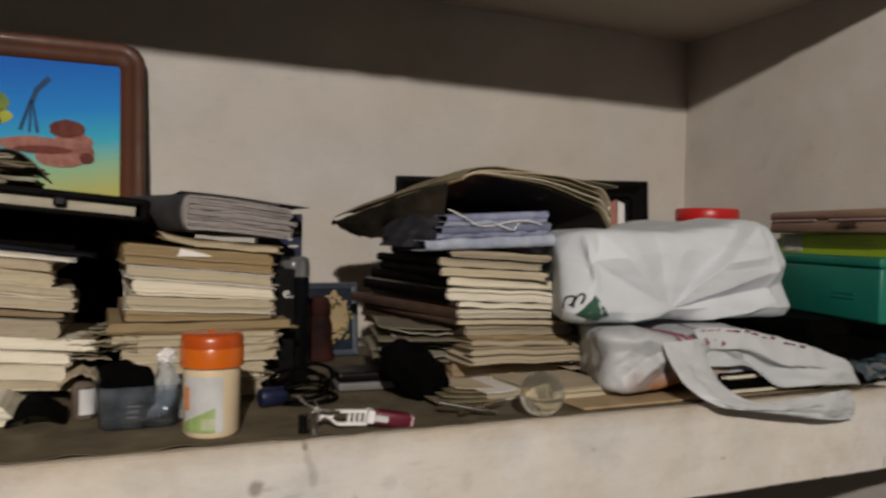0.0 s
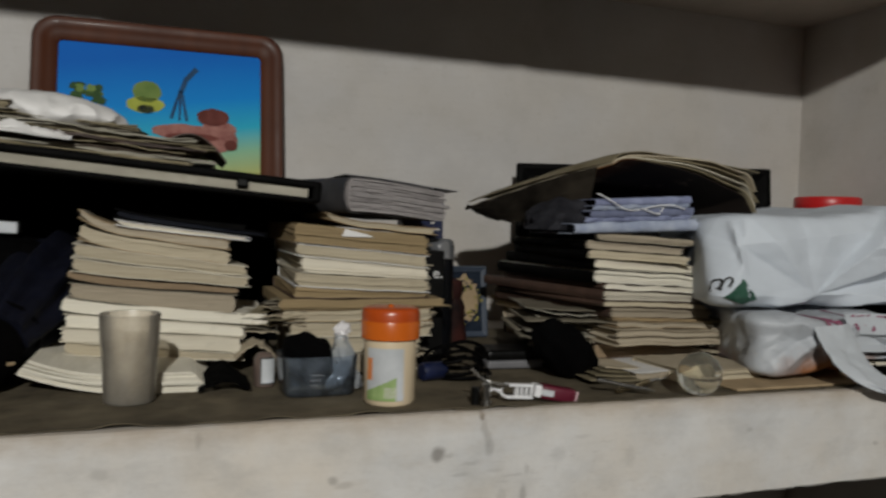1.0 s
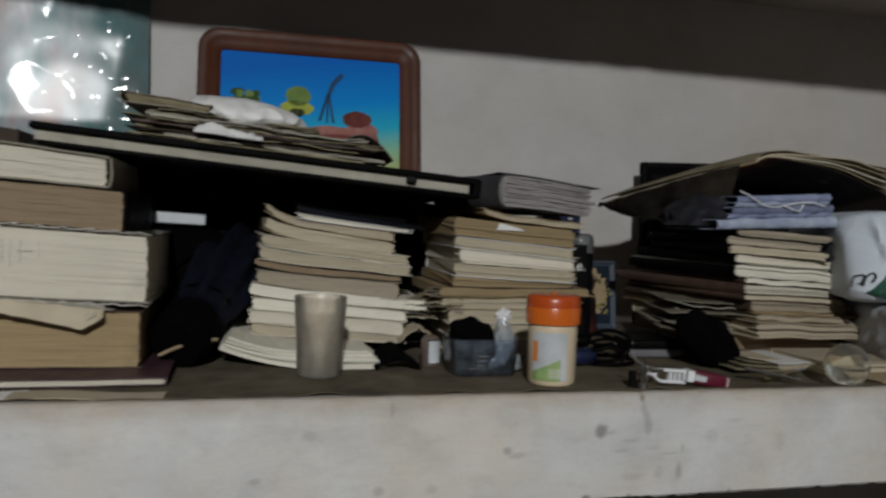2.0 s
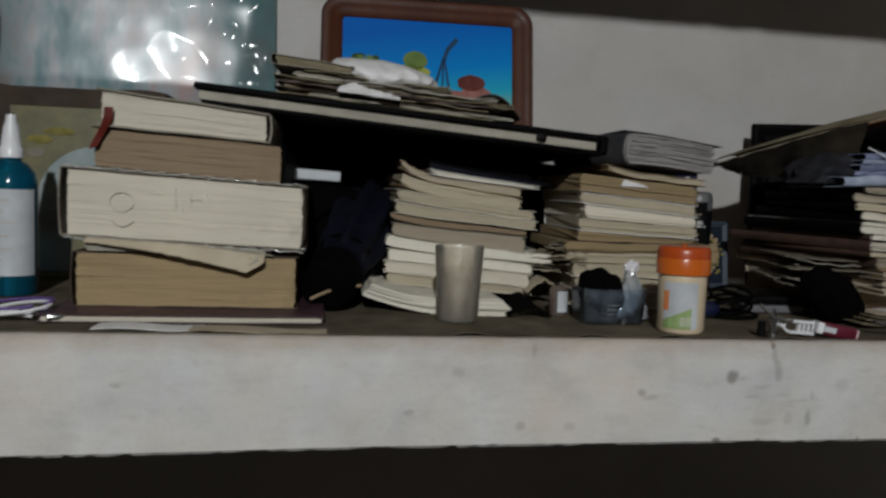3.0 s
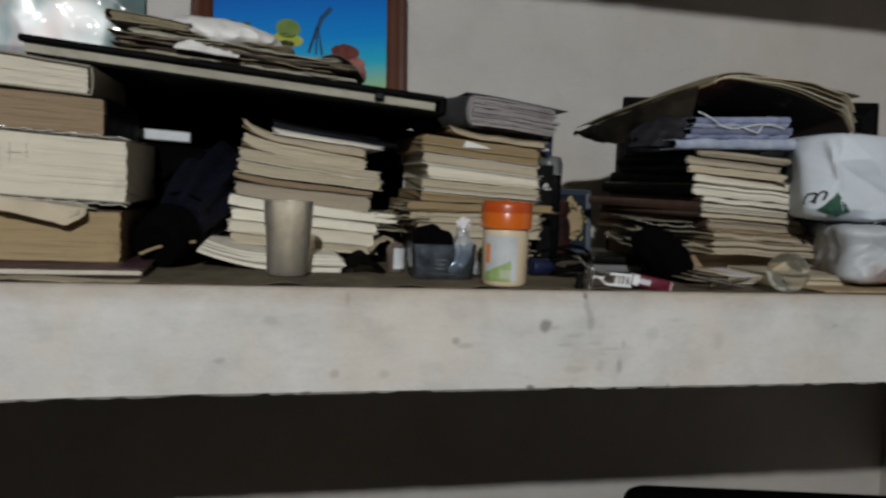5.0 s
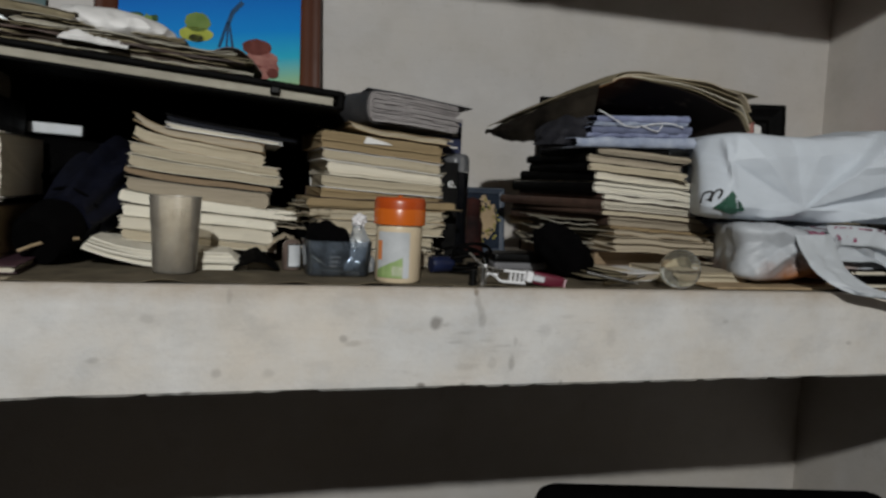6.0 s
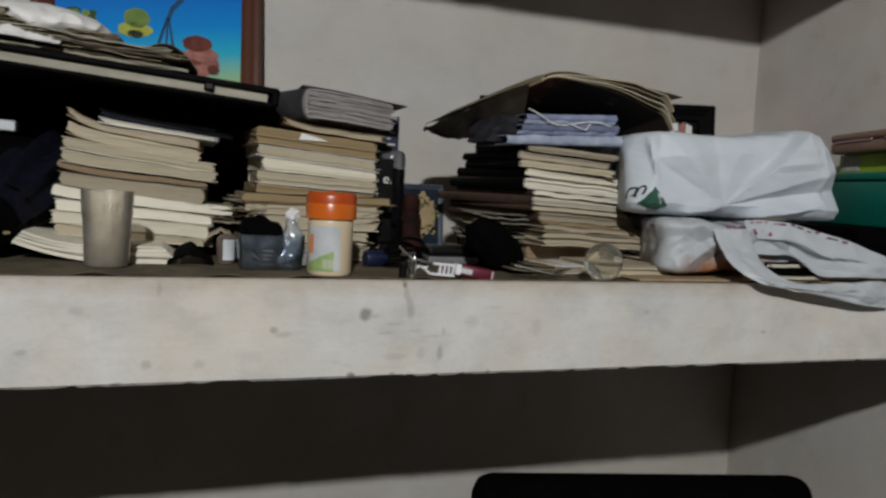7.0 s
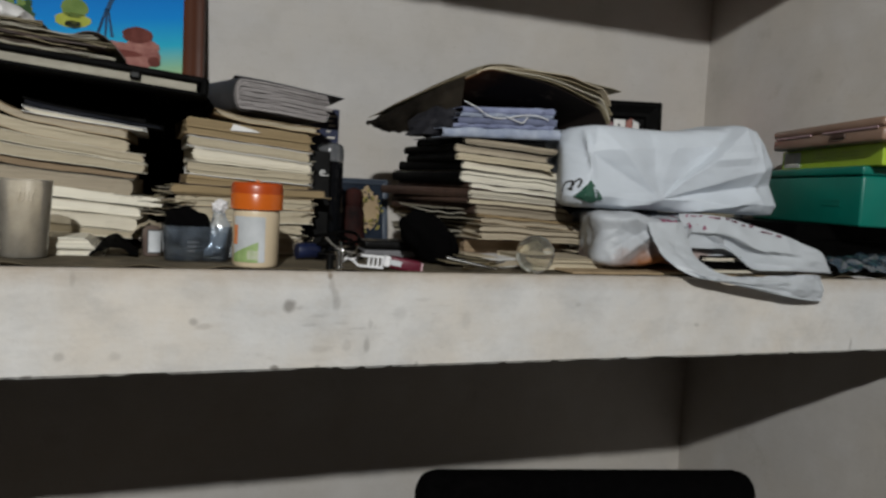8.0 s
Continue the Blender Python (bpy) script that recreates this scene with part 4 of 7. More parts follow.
def folded_cloth():
    e = thing("folded_cloth", "folded blue papery cloth with a white drawstring", "cloth", 0.318, 0.165, 1.4195, rz=3)
    z0 = 0.0
    for k, (x0, x1, th, mt) in enumerate(((-0.102, 0.076, 0.0145, "denim_light"), (-0.086, 0.066, 0.0055, "denim"), (-0.080, 0.070, 0.0095, "denim"), (-0.076, 0.064, 0.0060, "denim_light"), (-0.074, 0.066, 0.0090, "denim"))):
        def fold(u, v):
            # under leaf, rounded front, upper leaf
            t = th * (0.86 + 0.10 * smooth_noise(u * 2, k, 3, 3) + 0.22 * (u - 0.5))
            if v < 0.35:
                y, z = 0.105 * (1 - v / 0.35), 0.0
            elif v > 0.65:
                y, z = 0.105 * (v - 0.65) / 0.35, t
            else:
                a = 3.14159 * (v - 0.35) / 0.3
                y, z = -0.35 * t * math.sin(a), t * (1 - math.cos(a)) / 2
            y += 0.0035 * smooth_noise(u * 3, k, 1, 3) + 0.0012 * smooth_noise(u * 9, z * 300, k, 2)
            return (x0 + (x1 - x0) * u + 0.004 * smooth_noise(y * 30, z * 200, k, 2), y, z + z0 + 0.007 * (u - 0.5) + 0.0008 * smooth_noise(u * 4, y * 20, k + 7, 3))
        part("fold", sheet(36, 26, fold, -0.0008), M[mt], e, smooth=True)
        z0 += th * 0.95
    part("drawstring", tube([(-0.074 + 0.128 * t, -0.006 - 0.003 * math.sin(9 * t), 0.030 + 0.004 * math.cos(8 * t) + 0.05 * max(0, 0.3 - t) ** 1.3) for t in [i / 30 for i in range(31)]], 0.0008, 6), M["white_plastic"], e, "white drawstring")
    part("drawstring", tube([(-0.010, -0.006, 0.029), (0.004, -0.008, 0.024), (0.014, -0.008, 0.022), (0.022, -0.006, 0.031)], 0.0008, 6), M["white_plastic"], e, "white drawstring")


folded_cloth()


def newspaper_tent():
    """Old newspaper folded at one side, draped over the stack: two leaves that part towards the far end."""
    e = thing("folded_newspaper", "yellowed folded newspaper draped over the tall stack", "newspaper", 0, 0, 0)
    front = [(0.252, 1.508), (0.294, 1.504), (0.344, 1.496), (0.388, 1.483), (0.424, 1.470), (0.438, 1.459), (0.450, 1.434)]
    back = [(0.182, 1.455), (0.222, 1.452), (0.266, 1.458), (0.31, 1.462), (0.35, 1.456), (0.375, 1.448), (0.40, 1.436)]
    above = [(0.252, 1.511), (0.300, 1.5155), (0.358, 1.5125), (0.439, 1.506), (0.490, 1.5005)]

    def along(line, u):
        k = u * (len(line) - 1)
        i = min(int(k), len(line) - 2)
        f = k - i
        p = [line[max(0, min(len(line) - 1, j))] for j in (i - 1, i, i + 1, i + 2)]
        return [0.5 * (2 * p[1][c] + (p[2][c] - p[0][c]) * f + (2 * p[0][c] - 5 * p[1][c] + 4 * p[2][c] - p[3][c]) * f * f + (3 * p[1][c] - p[0][c] - 3 * p[2][c] + p[3][c]) * f ** 3) for c in (0, 1)]

    def lower(u, v, dz=0.0):
        dz *= 0.15 + 1.5 * min(1, u / 0.5)
        (fx, fz), (bx, bz) = along(front, u), along(back, u)
        return (fx + (bx - fx) * v, 0.135 - 0.012 * u + 0.295 * v + 0.002 * math.sin(9 * u + 300 * dz), fz + (bz - fz) * v ** 1.15 + dz - 0.010 * max(0, 1 - u / 0.13) ** 2 + 0.0012 * smooth_noise(u, v, 1, 6))

    def upper(u, v):
        (fx, fz), (bx, bz) = along(above, u), along(back, u)
        return (fx + (bx + 0.05 * u - fx) * v, 0.138 + 0.03 * u + 0.285 * v, fz + (bz + 0.012 - fz) * v ** 1.3 - 0.011 * max(0, 1 - u / 0.13) ** 2 + 0.0012 * smooth_noise(u, v, 4, 6))

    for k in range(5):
        part("inner_leaf", sheet(28, 10, lambda u, v: lower(u * (1 - 0.022 * ((k * 2) % 3)), v, 0.0026 * k * (0.7 + 1.3 * u)), 0.0012), M[("leaf_glow_shade", "khaki", "sheet_edge", "khaki", "newsprint_flat")[k]], e, smooth=True)
    part("outer_leaf", sheet(24, 10, upper, 0.0011), M["khaki"], e, smooth=True)

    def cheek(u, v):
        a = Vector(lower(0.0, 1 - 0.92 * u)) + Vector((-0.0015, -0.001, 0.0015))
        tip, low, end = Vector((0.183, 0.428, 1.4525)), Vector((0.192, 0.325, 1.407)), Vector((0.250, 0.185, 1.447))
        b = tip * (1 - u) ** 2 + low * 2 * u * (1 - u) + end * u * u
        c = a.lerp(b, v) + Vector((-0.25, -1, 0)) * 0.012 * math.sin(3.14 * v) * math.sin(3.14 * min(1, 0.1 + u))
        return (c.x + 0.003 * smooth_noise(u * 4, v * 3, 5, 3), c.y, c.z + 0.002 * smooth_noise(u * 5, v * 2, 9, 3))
    part("hanging_leaf", sheet(26, 12, cheek, 0.0012), M["shaded"], e, "newsprint leaf hanging under the fold, shade in its colour", smooth=True)


newspaper_tent()


# ---- the ledger laid across the stacks and the papers on it ----
def ledger():
    e = thing("black_ledger", "large black ledger with pale page edges bridging two stacks", "ledger", -0.324, 0.185, 1.4625, ry=math.degrees(math.atan2(0.040, 0.49)))
    w, d = 0.487, 0.33
    part("front_cover", box(-w / 2, w / 2, -0.003, d, 0.0145, 0.0225, 0.0025), M["c_black"], e)
    part("back_cover", box(-w / 2 + 0.01, w / 2, -0.002, d, -0.001, 0.0038, 0.0015), M["c_black"], e)
    part("spine", box(w / 2 - 0.008, w / 2 + 0.002, -0.0034, d, -0.0012, 0.0222, 0.0035), M["c_black"], e)
    bm = box(-w / 2 + 0.006, w / 2 - 0.012, 0.003, d - 0.005, 0.0042, 0.0142)
    part("page_block", bm, M["news_grey"], e)
    part("clasp", box(w / 2 - 0.088, w / 2 - 0.076, -0.005, 0.003, 0.007, 0.016, 0.002), M["black"], e)


ledger()




def paper_pile():
    slope = -0.040 / 0.49

    def base(x):
        return 1.4858 + slope * (x + 0.324)
    r = random.Random(4)
    mats = ["khaki", "news_grey", "carton", "khaki", "c_brown", "khaki", "news_grey", "c_olive", "khaki"]
    for i, mt in enumerate(mats):
        sd = r.random() * 20
        dz = 0.0040 * i
        x0, x1, dep = r.uniform(-0.478, -0.43), r.uniform(-0.24, -0.172) - 0.012 * max(0, i - 4), r.uniform(0.15, 0.20)
        y0, amp = 0.218 + r.uniform(0, 0.02), r.uniform(0.002, 0.0052) * (i > 0)
        e = thing("newspaper", "creased old newspaper in a pile on the black ledger", "newspaper", 0, 0, 0, group="papers piled on the ledger")
        for k in range(3):
            part("leaf", sheet(40, 8, lambda u, v: (x0 + (x1 - x0) * u + 0.014 * smooth_noise(v, sd, k, 3), y0 + 0.002 * k + dep * v + 0.014 * smooth_noise(u, sd, k, 3) + 0.004 * smooth_noise(u * 4, sd, k, 4),
                                                  base(x0 + (x1 - x0) * u) + 0.0022 + dz + 0.0013 * k + amp * max(0, smooth_noise(u, v, sd, 3.5)) + 0.0014 * smooth_noise(u * 5, v * 3, sd, 3) * (i > 0) + 0.006 * max(0, u - 0.85) / 0.15 * smooth_noise(sd, 1, k, 1.3) * (i > 2)), 0.0010), M[mt], e, smooth=True)
    bm = bmesh.new()
    bmesh.ops.create_icosphere(bm, subdivisions=5, radius=1)
    for v in bm.verts:
        p = v.co
        q = Vector((p.x * 0.080, p.y * 0.050, p.z * 0.019))
        s = Vector((q.x * 22, q.y * 20, q.z * 30))
        k = 1 - 0.42 * abs(noise.noise(s * 0.7)) - 0.16 * abs(noise.noise(s * 1.6))
        v.co = Vector((q.x * k, q.y * k, max(-0.012, q.z * (0.6 + 0.6 * k) * (1 - 0.25 * p.x))))
    solid("crumpled_white_paper", bm, M["c_white"], "crumpled white paper heaped on the newspapers", "paper", pose(-0.348, 0.268, base(-0.348) + 0.042, 0, 5, 0), smooth=True)
    book("folded_newspaper", "thick folded newspaper lying on the ledger pile", -0.480, -0.388, base(-0.48) + 0.0365, base(-0.48) + 0.049, base(-0.39) + 0.037, base(-0.39) + 0.046, 0.228, 0.15, M["khaki"], M["c_olive"],
         spine="left", category="newspaper", stack="papers piled on the ledger", yaw=-3, loose=0, wav=0.002)
    solid("crumpled_white_paper", sheet(18, 6, lambda u, v: (-0.405 + 0.075 * u, 0.213 + 0.004 * smooth_noise(u, v, 9, 4) + 0.012 * v, base(-0.405 + 0.075 * u) + 0.013 + v * (0.005 + 0.011 * min(1, 5 * u) * (1 - u) + 0.004 * smooth_noise(u * 3, 1, 2, 3))), 0.001),
          M["c_white"], "small scrap of white paper between newspapers", "paper", smooth=True)
    solid("brown_paper_scrap", sheet(10, 8, lambda u, v: (-0.235 + 0.06 * u, 0.235 + 0.08 * v, base(-0.235 + 0.06 * u) + 0.030 - 0.020 * u * u + 0.012 * math.sin(3 * u) * (1 - v)), 0.001),
          M["c_brown"], "dark brown curled scrap at the end of the papers", "paper", smooth=True)


paper_pile()


# ---- things at the back wall ----
def rounded_rect(w, h, r, n=8):
    pts = []
    for cx, cz, a0 in ((w / 2 - r, h / 2 - r, 0), (-w / 2 + r, h / 2 - r, 90), (-w / 2 + r, -h / 2 + r, 180), (w / 2 - r, -h / 2 + r, 270)):
        for k in range(n + 1):
            a = radians(a0 + 90 * k / n)
            pts.append((cx + r * math.cos(a), cz + r * math.sin(a)))
    return pts


def frame_ring(w, h, r, border, depth, n=8, ri=0.006):
    """A moulded frame: outer bead, hollow, inner lip, swept round a rounded rectangle (x-z plane, front at -y)."""
    prof = [(0, 0), (0, -depth * 0.6), (0.12, -depth * 0.95), (0.3, -depth), (0.5, -depth * 0.85), (0.7, -depth * 0.7), (0.9, -depth * 0.65), (1, -depth * 0.5), (1, 0)]
    bm = bmesh.new()
    rings = []
    for k, y in prof:
        b = border * k
        pts = rounded_rect(w - 2 * b, h - 2 * b, max(r - b * (r - ri) / border, ri), n)
        rings.append([bm.verts.new((x, y, z)) for x, z in pts])
    for a, b in zip(rings, rings[1:] + rings[:1]):
        m = len(a)
        for i in range(m):
            bm.faces.new((a[i], a[(i + 1) % m], b[(i + 1) % m], b[i]))
    return bm


def sky_material():
    m, nt, b = nodes_of("painted_sky")
    tc = nt.nodes.new("ShaderNodeTexCoord")
    sx = nt.nodes.new("ShaderNodeSeparateXYZ")
    link(nt, tc.outputs["Object"], sx.inputs[0])
    mr = nt.nodes.new("ShaderNodeMapRange")
    mr.inputs[1].default_value, mr.inputs[2].default_value = -0.19, 0.19
    ad = nt.nodes.new("ShaderNodeMath")
    ad.operation = "MULTIPLY_ADD"
    ad.inputs[1].default_value = -0.15
    link(nt, sx.outputs[0], ad.inputs[0]), link(nt, sx.outputs[2], ad.inputs[2])
    link(nt, ad.outputs[0], mr.inputs[0])
    col = ramp(nt, mr.outputs[0], [(0.46, (0.42, 0.42, 0.14)), (0.57, (0.24, 0.46, 0.30)), (0.67, (0.02, 0.38, 0.55)), (0.80, (0.0, 0.22, 0.62)), (1.0, (0.0, 0.12, 0.50))])
    col = mixed(nt, 0.08, col, ramp(nt, noise_of(nt, coords(nt), 25), [(0.3, (0.2, 0.3, 0.4)), (0.7, (0.6, 0.7, 0.7))]), "SOFT_LIGHT")
    link(nt, col, b.inputs["Base Color"])
    b.inputs["Roughness"].default_value = 0.6
    b.inputs["Specular IOR Level"].default_value = 0.12
    return m


M["sky_print"] = sky_material()


def painting():
    w, h = 0.372, 0.478
    lean = -math.degrees(math.asin(0.085 / h))
    e = thing("framed_picture", "bright sky-blue picture in a rounded red-brown wooden frame", "picture", -0.249, 0.628, TOP + h / 2 * math.cos(radians(lean)), rx=lean)
    part("frame", frame_ring(w, h, 0.036, 0.037, 0.024), M["wood"], e, "glossy red-brown moulded wooden frame", smooth=True)
    part("backing", box(-w / 2 + 0.02, w / 2 - 0.02, 0.001, 0.005, -h / 2 + 0.02, h / 2 - 0.02), M["carton"], e)
    print_ = part("print", box(-w / 2 + 0.03, w / 2 - 0.03, -0.010, -0.001, -h / 2 + 0.03, h / 2 - 0.03), M["sky_print"], e, "painted blue sky over pale yellow ground")
    y = -0.0102

    def shape(name, pts, mt):
        ob = part(name, flat_shape(pts, 0.0004), M[mt], print_)
        ob.location = (0, y, 0)

    r = random.Random(2)
    for k in range(16):      # far bushes in small dabs of green
        ob = part("painted_bush", flat_shape(oval(-0.118 + r.uniform(-0.030, 0.030), 0.122 + r.uniform(-0.016, 0.013), r.uniform(0.004, 0.011), r.uniform(0.003, 0.007), 16, 0.3, k), 0.0005), M[("leaf_dark", "leaf", "leaf_dark")[k % 3]], print_)
        ob.location = (0, y - 0.0001 * k, 0)
    shape("painted_mound", oval(-0.025, 0.110, 0.028, 0.013, 26, 0.05, 5), "lemon")
    shape("painted_mound", oval(-0.023, 0.131, 0.021, 0.017, 26, 0.05, 6), "leaf")
    shape("painted_shade", oval(-0.024, 0.103, 0.013, 0.007, 18, 0.1, 3), "slate")
    for pts in ([(0.0235, 0.134), (0.0300, 0.131), (0.0370, 0.152), (0.0535, 0.171), (0.0475, 0.177), (0.0310, 0.157)], [(0.0240, 0.137), (0.0280, 0.136), (0.0155, 0.090), (0.0105, 0.091)],
                [(0.0270, 0.137), (0.0300, 0.136), (0.0385, 0.088), (0.0335, 0.088)], [(0.0250, 0.136), (0.0285, 0.136), (0.0270, 0.088), (0.0235, 0.088)]):
        shape("painted_stand", pts, "mast")
    y -= 0.0008
    for cx, cz, a, c, mt in ((0.030, 0.070, 0.046, 0.012, "rose"), (0.068, 0.052, 0.034, 0.016, "rose"), (0.094, 0.060, 0.020, 0.016, "rose"), (0.084, 0.076, 0.028, 0.014, "rose"),
                             (0.045, 0.062, 0.040, 0.006, "rose_dark"), (0.076, 0.096, 0.025, 0.014, "rose_dark"), (0.103, 0.052, 0.010, 0.009, "rose_dark")):
        shape("painted_blot", oval(cx, cz, a, c, 30, 0.06, int(cx * 1000)), mt)
        y -= 0.0002


painting()


def wrapped_picture():
    """A large picture still in its crinkled clear wrapping."""
    m, nt, b = nodes_of("shiny_wrapped_print")
    v = coords(nt)
    col = ramp(nt, noise_of(nt, coords(nt, (1.6, 1, 0.7)), 9, 3), [(0.30, (0.06, 0.14, 0.155)), (0.42, (0.18, 0.27, 0.29)), (0.52, (0.36, 0.38, 0.40)), (0.66, (0.40, 0.29, 0.275))])
    se = nt.nodes.new("ShaderNodeSeparateXYZ")
    link(nt, v, se.inputs[0])
    ab = nt.nodes.new("ShaderNodeMath")
    ab.operation = "ABSOLUTE"
    link(nt, se.outputs[0], ab.inputs[0])
    col = mixed(nt, ramp(nt, ab.outputs[0], [(0.11, (0, 0, 0)), (0.19, (0.8,) * 3)]), col, (0.045, 0.12, 0.125))
    link(nt, col, b.inputs["Base Color"])
    b.inputs["Roughness"].default_value = 0.24
    b.inputs["Specular IOR Level"].default_value = 0.2
    b.inputs["Coat Weight"].default_value = 0.24
    b.inputs["Coat Roughness"].default_value = 0.27
    w2 = nt.nodes.new("ShaderNodeTexVoronoi")      # puckers of the film, each a small dome
    w2.feature = "SMOOTH_F1"
    w2.inputs["Scale"].default_value = 21
    w2.inputs["Smoothness"].default_value = 0.35
    w2.inputs["Randomness"].default_value = 1.0
    link(nt, v, w2.inputs["Vector"])
    tc = nt.nodes.new("ShaderNodeTexCoord")
    sx = nt.nodes.new("ShaderNodeSeparateXYZ")
    link(nt, tc.outputs["Object"], sx.inputs[0])
    near = nt.nodes.new("ShaderNodeMapRange")
    near.inputs[1].default_value, near.inputs[2].default_value = 0.06, 0.20
    near.inputs[3].default_value, near.inputs[4].default_value = 0.12, 0.9
    link(nt, sx.outputs[0], near.inputs[0])
    bp = nt.nodes.new("ShaderNodeBump")
    bp.inputs["Distance"].default_value = 0.012
    link(nt, near.outputs[0], bp.inputs["Strength"])
    link(nt, w2.outputs["Distance"], bp.inputs["Height"])
    link(nt, bp.outputs["Normal"], b.inputs["Coat Normal"])
    cr = nt.nodes.new("ShaderNodeMapRange")
    cr.inputs[1].default_value, cr.inputs[2].default_value = 0.10, 0.20
    cr.inputs[3].default_value, cr.inputs[4].default_value = 0.12, 0.08
    link(nt, sx.outputs[0], cr.inputs[0])
    link(nt, cr.outputs[0], b.inputs["Coat Roughness"])
    w, h = 0.505, 0.30
    e = thing("wrapped_picture", "large picture in crinkled shiny clear plastic wrapping", "picture", -0.760, 0.615, 1.5225, rx=-4, rz=7.2)
    part("panel", box(-w / 2 + 0.004, w / 2 - 0.004, 0.006, 0.014, 0.002, h - 0.004), M["carton"], e)

    def skin(u, v):
        edge = min(u, 1 - u, v, 1 - v)
        puff = 0.006 * min(1, edge * 12) + (0.0007 + 0.006 * max(0, abs(u - 0.5) - 0.34) * 6) * smooth_noise(u * w, 0.3, v * h, 22) * min(1, edge * 30)
        return (-w / 2 + w * u, 0.005 - puff, h * v)
    part("wrapping", sheet(60, 40, skin, 0.0006), m, e, "crinkled clear plastic over teal and pink print", smooth=True)


wrapped_picture()


def carton():
    e = thing("carton", "dark brown cardboard carton with a wavy open edge", "box", -0.80, 0.565, TOP)
    bm = sheet(30, 4, lambda u, v: (-0.155 + 0.30 * u, -0.085, 0.268 * v + 0.006 * v * math.sin(9 * u) * (v > 0.9)), 0.004)
    part("front_flap", bm, M["carton"], e)
    part("body", box(-0.155, 0.145, -0.080, 0.105, 0, 0.272, 0.003), M["carton"], e)


carton()


def standing_book():
    e = thing("standing_book", "upright book with a faded green and yellow cover", "book", -0.775, 0.435, TOP, rx=-6)
    part("page_block", box(-0.083, 0.085, 0.002, 0.018, 0.003, 0.240), M["cream"], e)
    cover = part("front_cover", box(-0.085, 0.087, -0.001, 0.001, 0, 0.243, 0.0006, 1), M["cover_art"], e, "faded olive-yellow illustrated cover")
    part("back_cover", box(-0.085, 0.087, 0.019, 0.021, 0, 0.243, 0.0006, 1), M["c_olive"], e)
    part("spine", box(-0.087, -0.0852, -0.001, 0.021, 0, 0.243), M["c_olive"], e)
    arc = [(0.032 + 0.080 * math.cos(radians(a)), 0.108 + 0.080 * math.sin(radians(a))) for a in range(60, 230, 10)]
    arc += [(0.034 + 0.054 * math.cos(radians(a)), 0.105 + 0.056 * math.sin(radians(a))) for a in range(220, 50, -10)]
    ob = part("printed_arc", flat_shape(arc), M["pale_teal"], cover)
    ob.location = (0, -0.0012, 0)
    for x, z, a, c, mt in ((-0.004, 0.122, 0.014, 0.018, "rose"), (0.004, 0.098, 0.012, 0.014, "rose_dark"), (-0.046, 0.196, 0.018, 0.006, "yellow"), (-0.020, 0.208, 0.022, 0.005, "yellow"), (-0.050, 0.176, 0.012, 0.007, "c_olive")):
        ob = part("printed_blot", flat_shape(oval(x, z, a, c, 20, 0.2, int(z * 1000))), M[mt], cover)
        ob.location = (0, -0.0018, 0)
    ob = part("printed_panel", flat_shape([(-0.07, 0.01), (0.0, 0.01), (0.0, 0.10), (-0.07, 0.09)]), M["pale_teal"], cover)
    ob.location = (0, -0.0012, 0)


M["cover_art"] = surf("olive_yellow_art", (0.085, 0.085, 0.046), (0.175, 0.155, 0.062), 25, 0.5, bump=0.05, vary=0)
M["pale_teal"] = surf("pale_teal_print", (0.20, 0.26, 0.26), (0.32, 0.36, 0.36), 25, 0.5, bump=0.0, vary=0)
standing_book()

solid("hanging_cloth", sheet(24, 18, lambda u, v: (-1.268 + 0.345 * u + 0.045 * (1 - v) ** 2 + 0.012 * math.sin(11 * v), 0.40 + 0.03 * math.sin(14 * u + 2 * v) + 0.1 * (1 - u), TOP + 0.001 + 0.60 * v), 0.004), M["cloth_navy"],
      "dark navy cloth hanging in folds at the shelf's end", "cloth", smooth=True)


def black_frame():
    e = thing("photo_frame", "small black photo frame standing behind the book stack", "picture frame", 0.551, 0.528, TOP + 0.142, rx=-6, rz=-19.7)
    part("frame", frame_ring(0.447, 0.284, 0.003, 0.032, 0.016, 3, 0.002), M["c_black"], e)
    photo = part("print", box(-0.193, 0.193, -0.004, 0.0, -0.112, 0.112), M["c_black"], e, "dark photo print with pale and maroon strips")
    for k, (x, a, mt) in enumerate(((0.050, 0.020, "c_white"), (0.071, 0.026, "rose_dark"), (0.098, 0.014, "rose"), (0.113, 0.020, "maroon"), (0.134, 0.022, "c_white"), (0.157, 0.012, "rose"), (0.170, 0.012, "c_white"))):
        ob = part("printed_patch", flat_shape([(x, 0.02), (x + a, 0.02), (x + a, 0.102 + 0.005 * (k % 3)), (x, 0.107 - 0.004 * (k % 2))]), M[mt], photo)
        ob.location = (0, -0.0042, 0)
    for k in range(5):
        ob = part("printed_mark", flat_shape(oval(0.136 + 0.004 * k, 0.084 + 0.006 * (k % 3), 0.0018, 0.003, 10)), M["ink"], photo)
        ob.location = (0, -0.0050, 0)


black_frame()


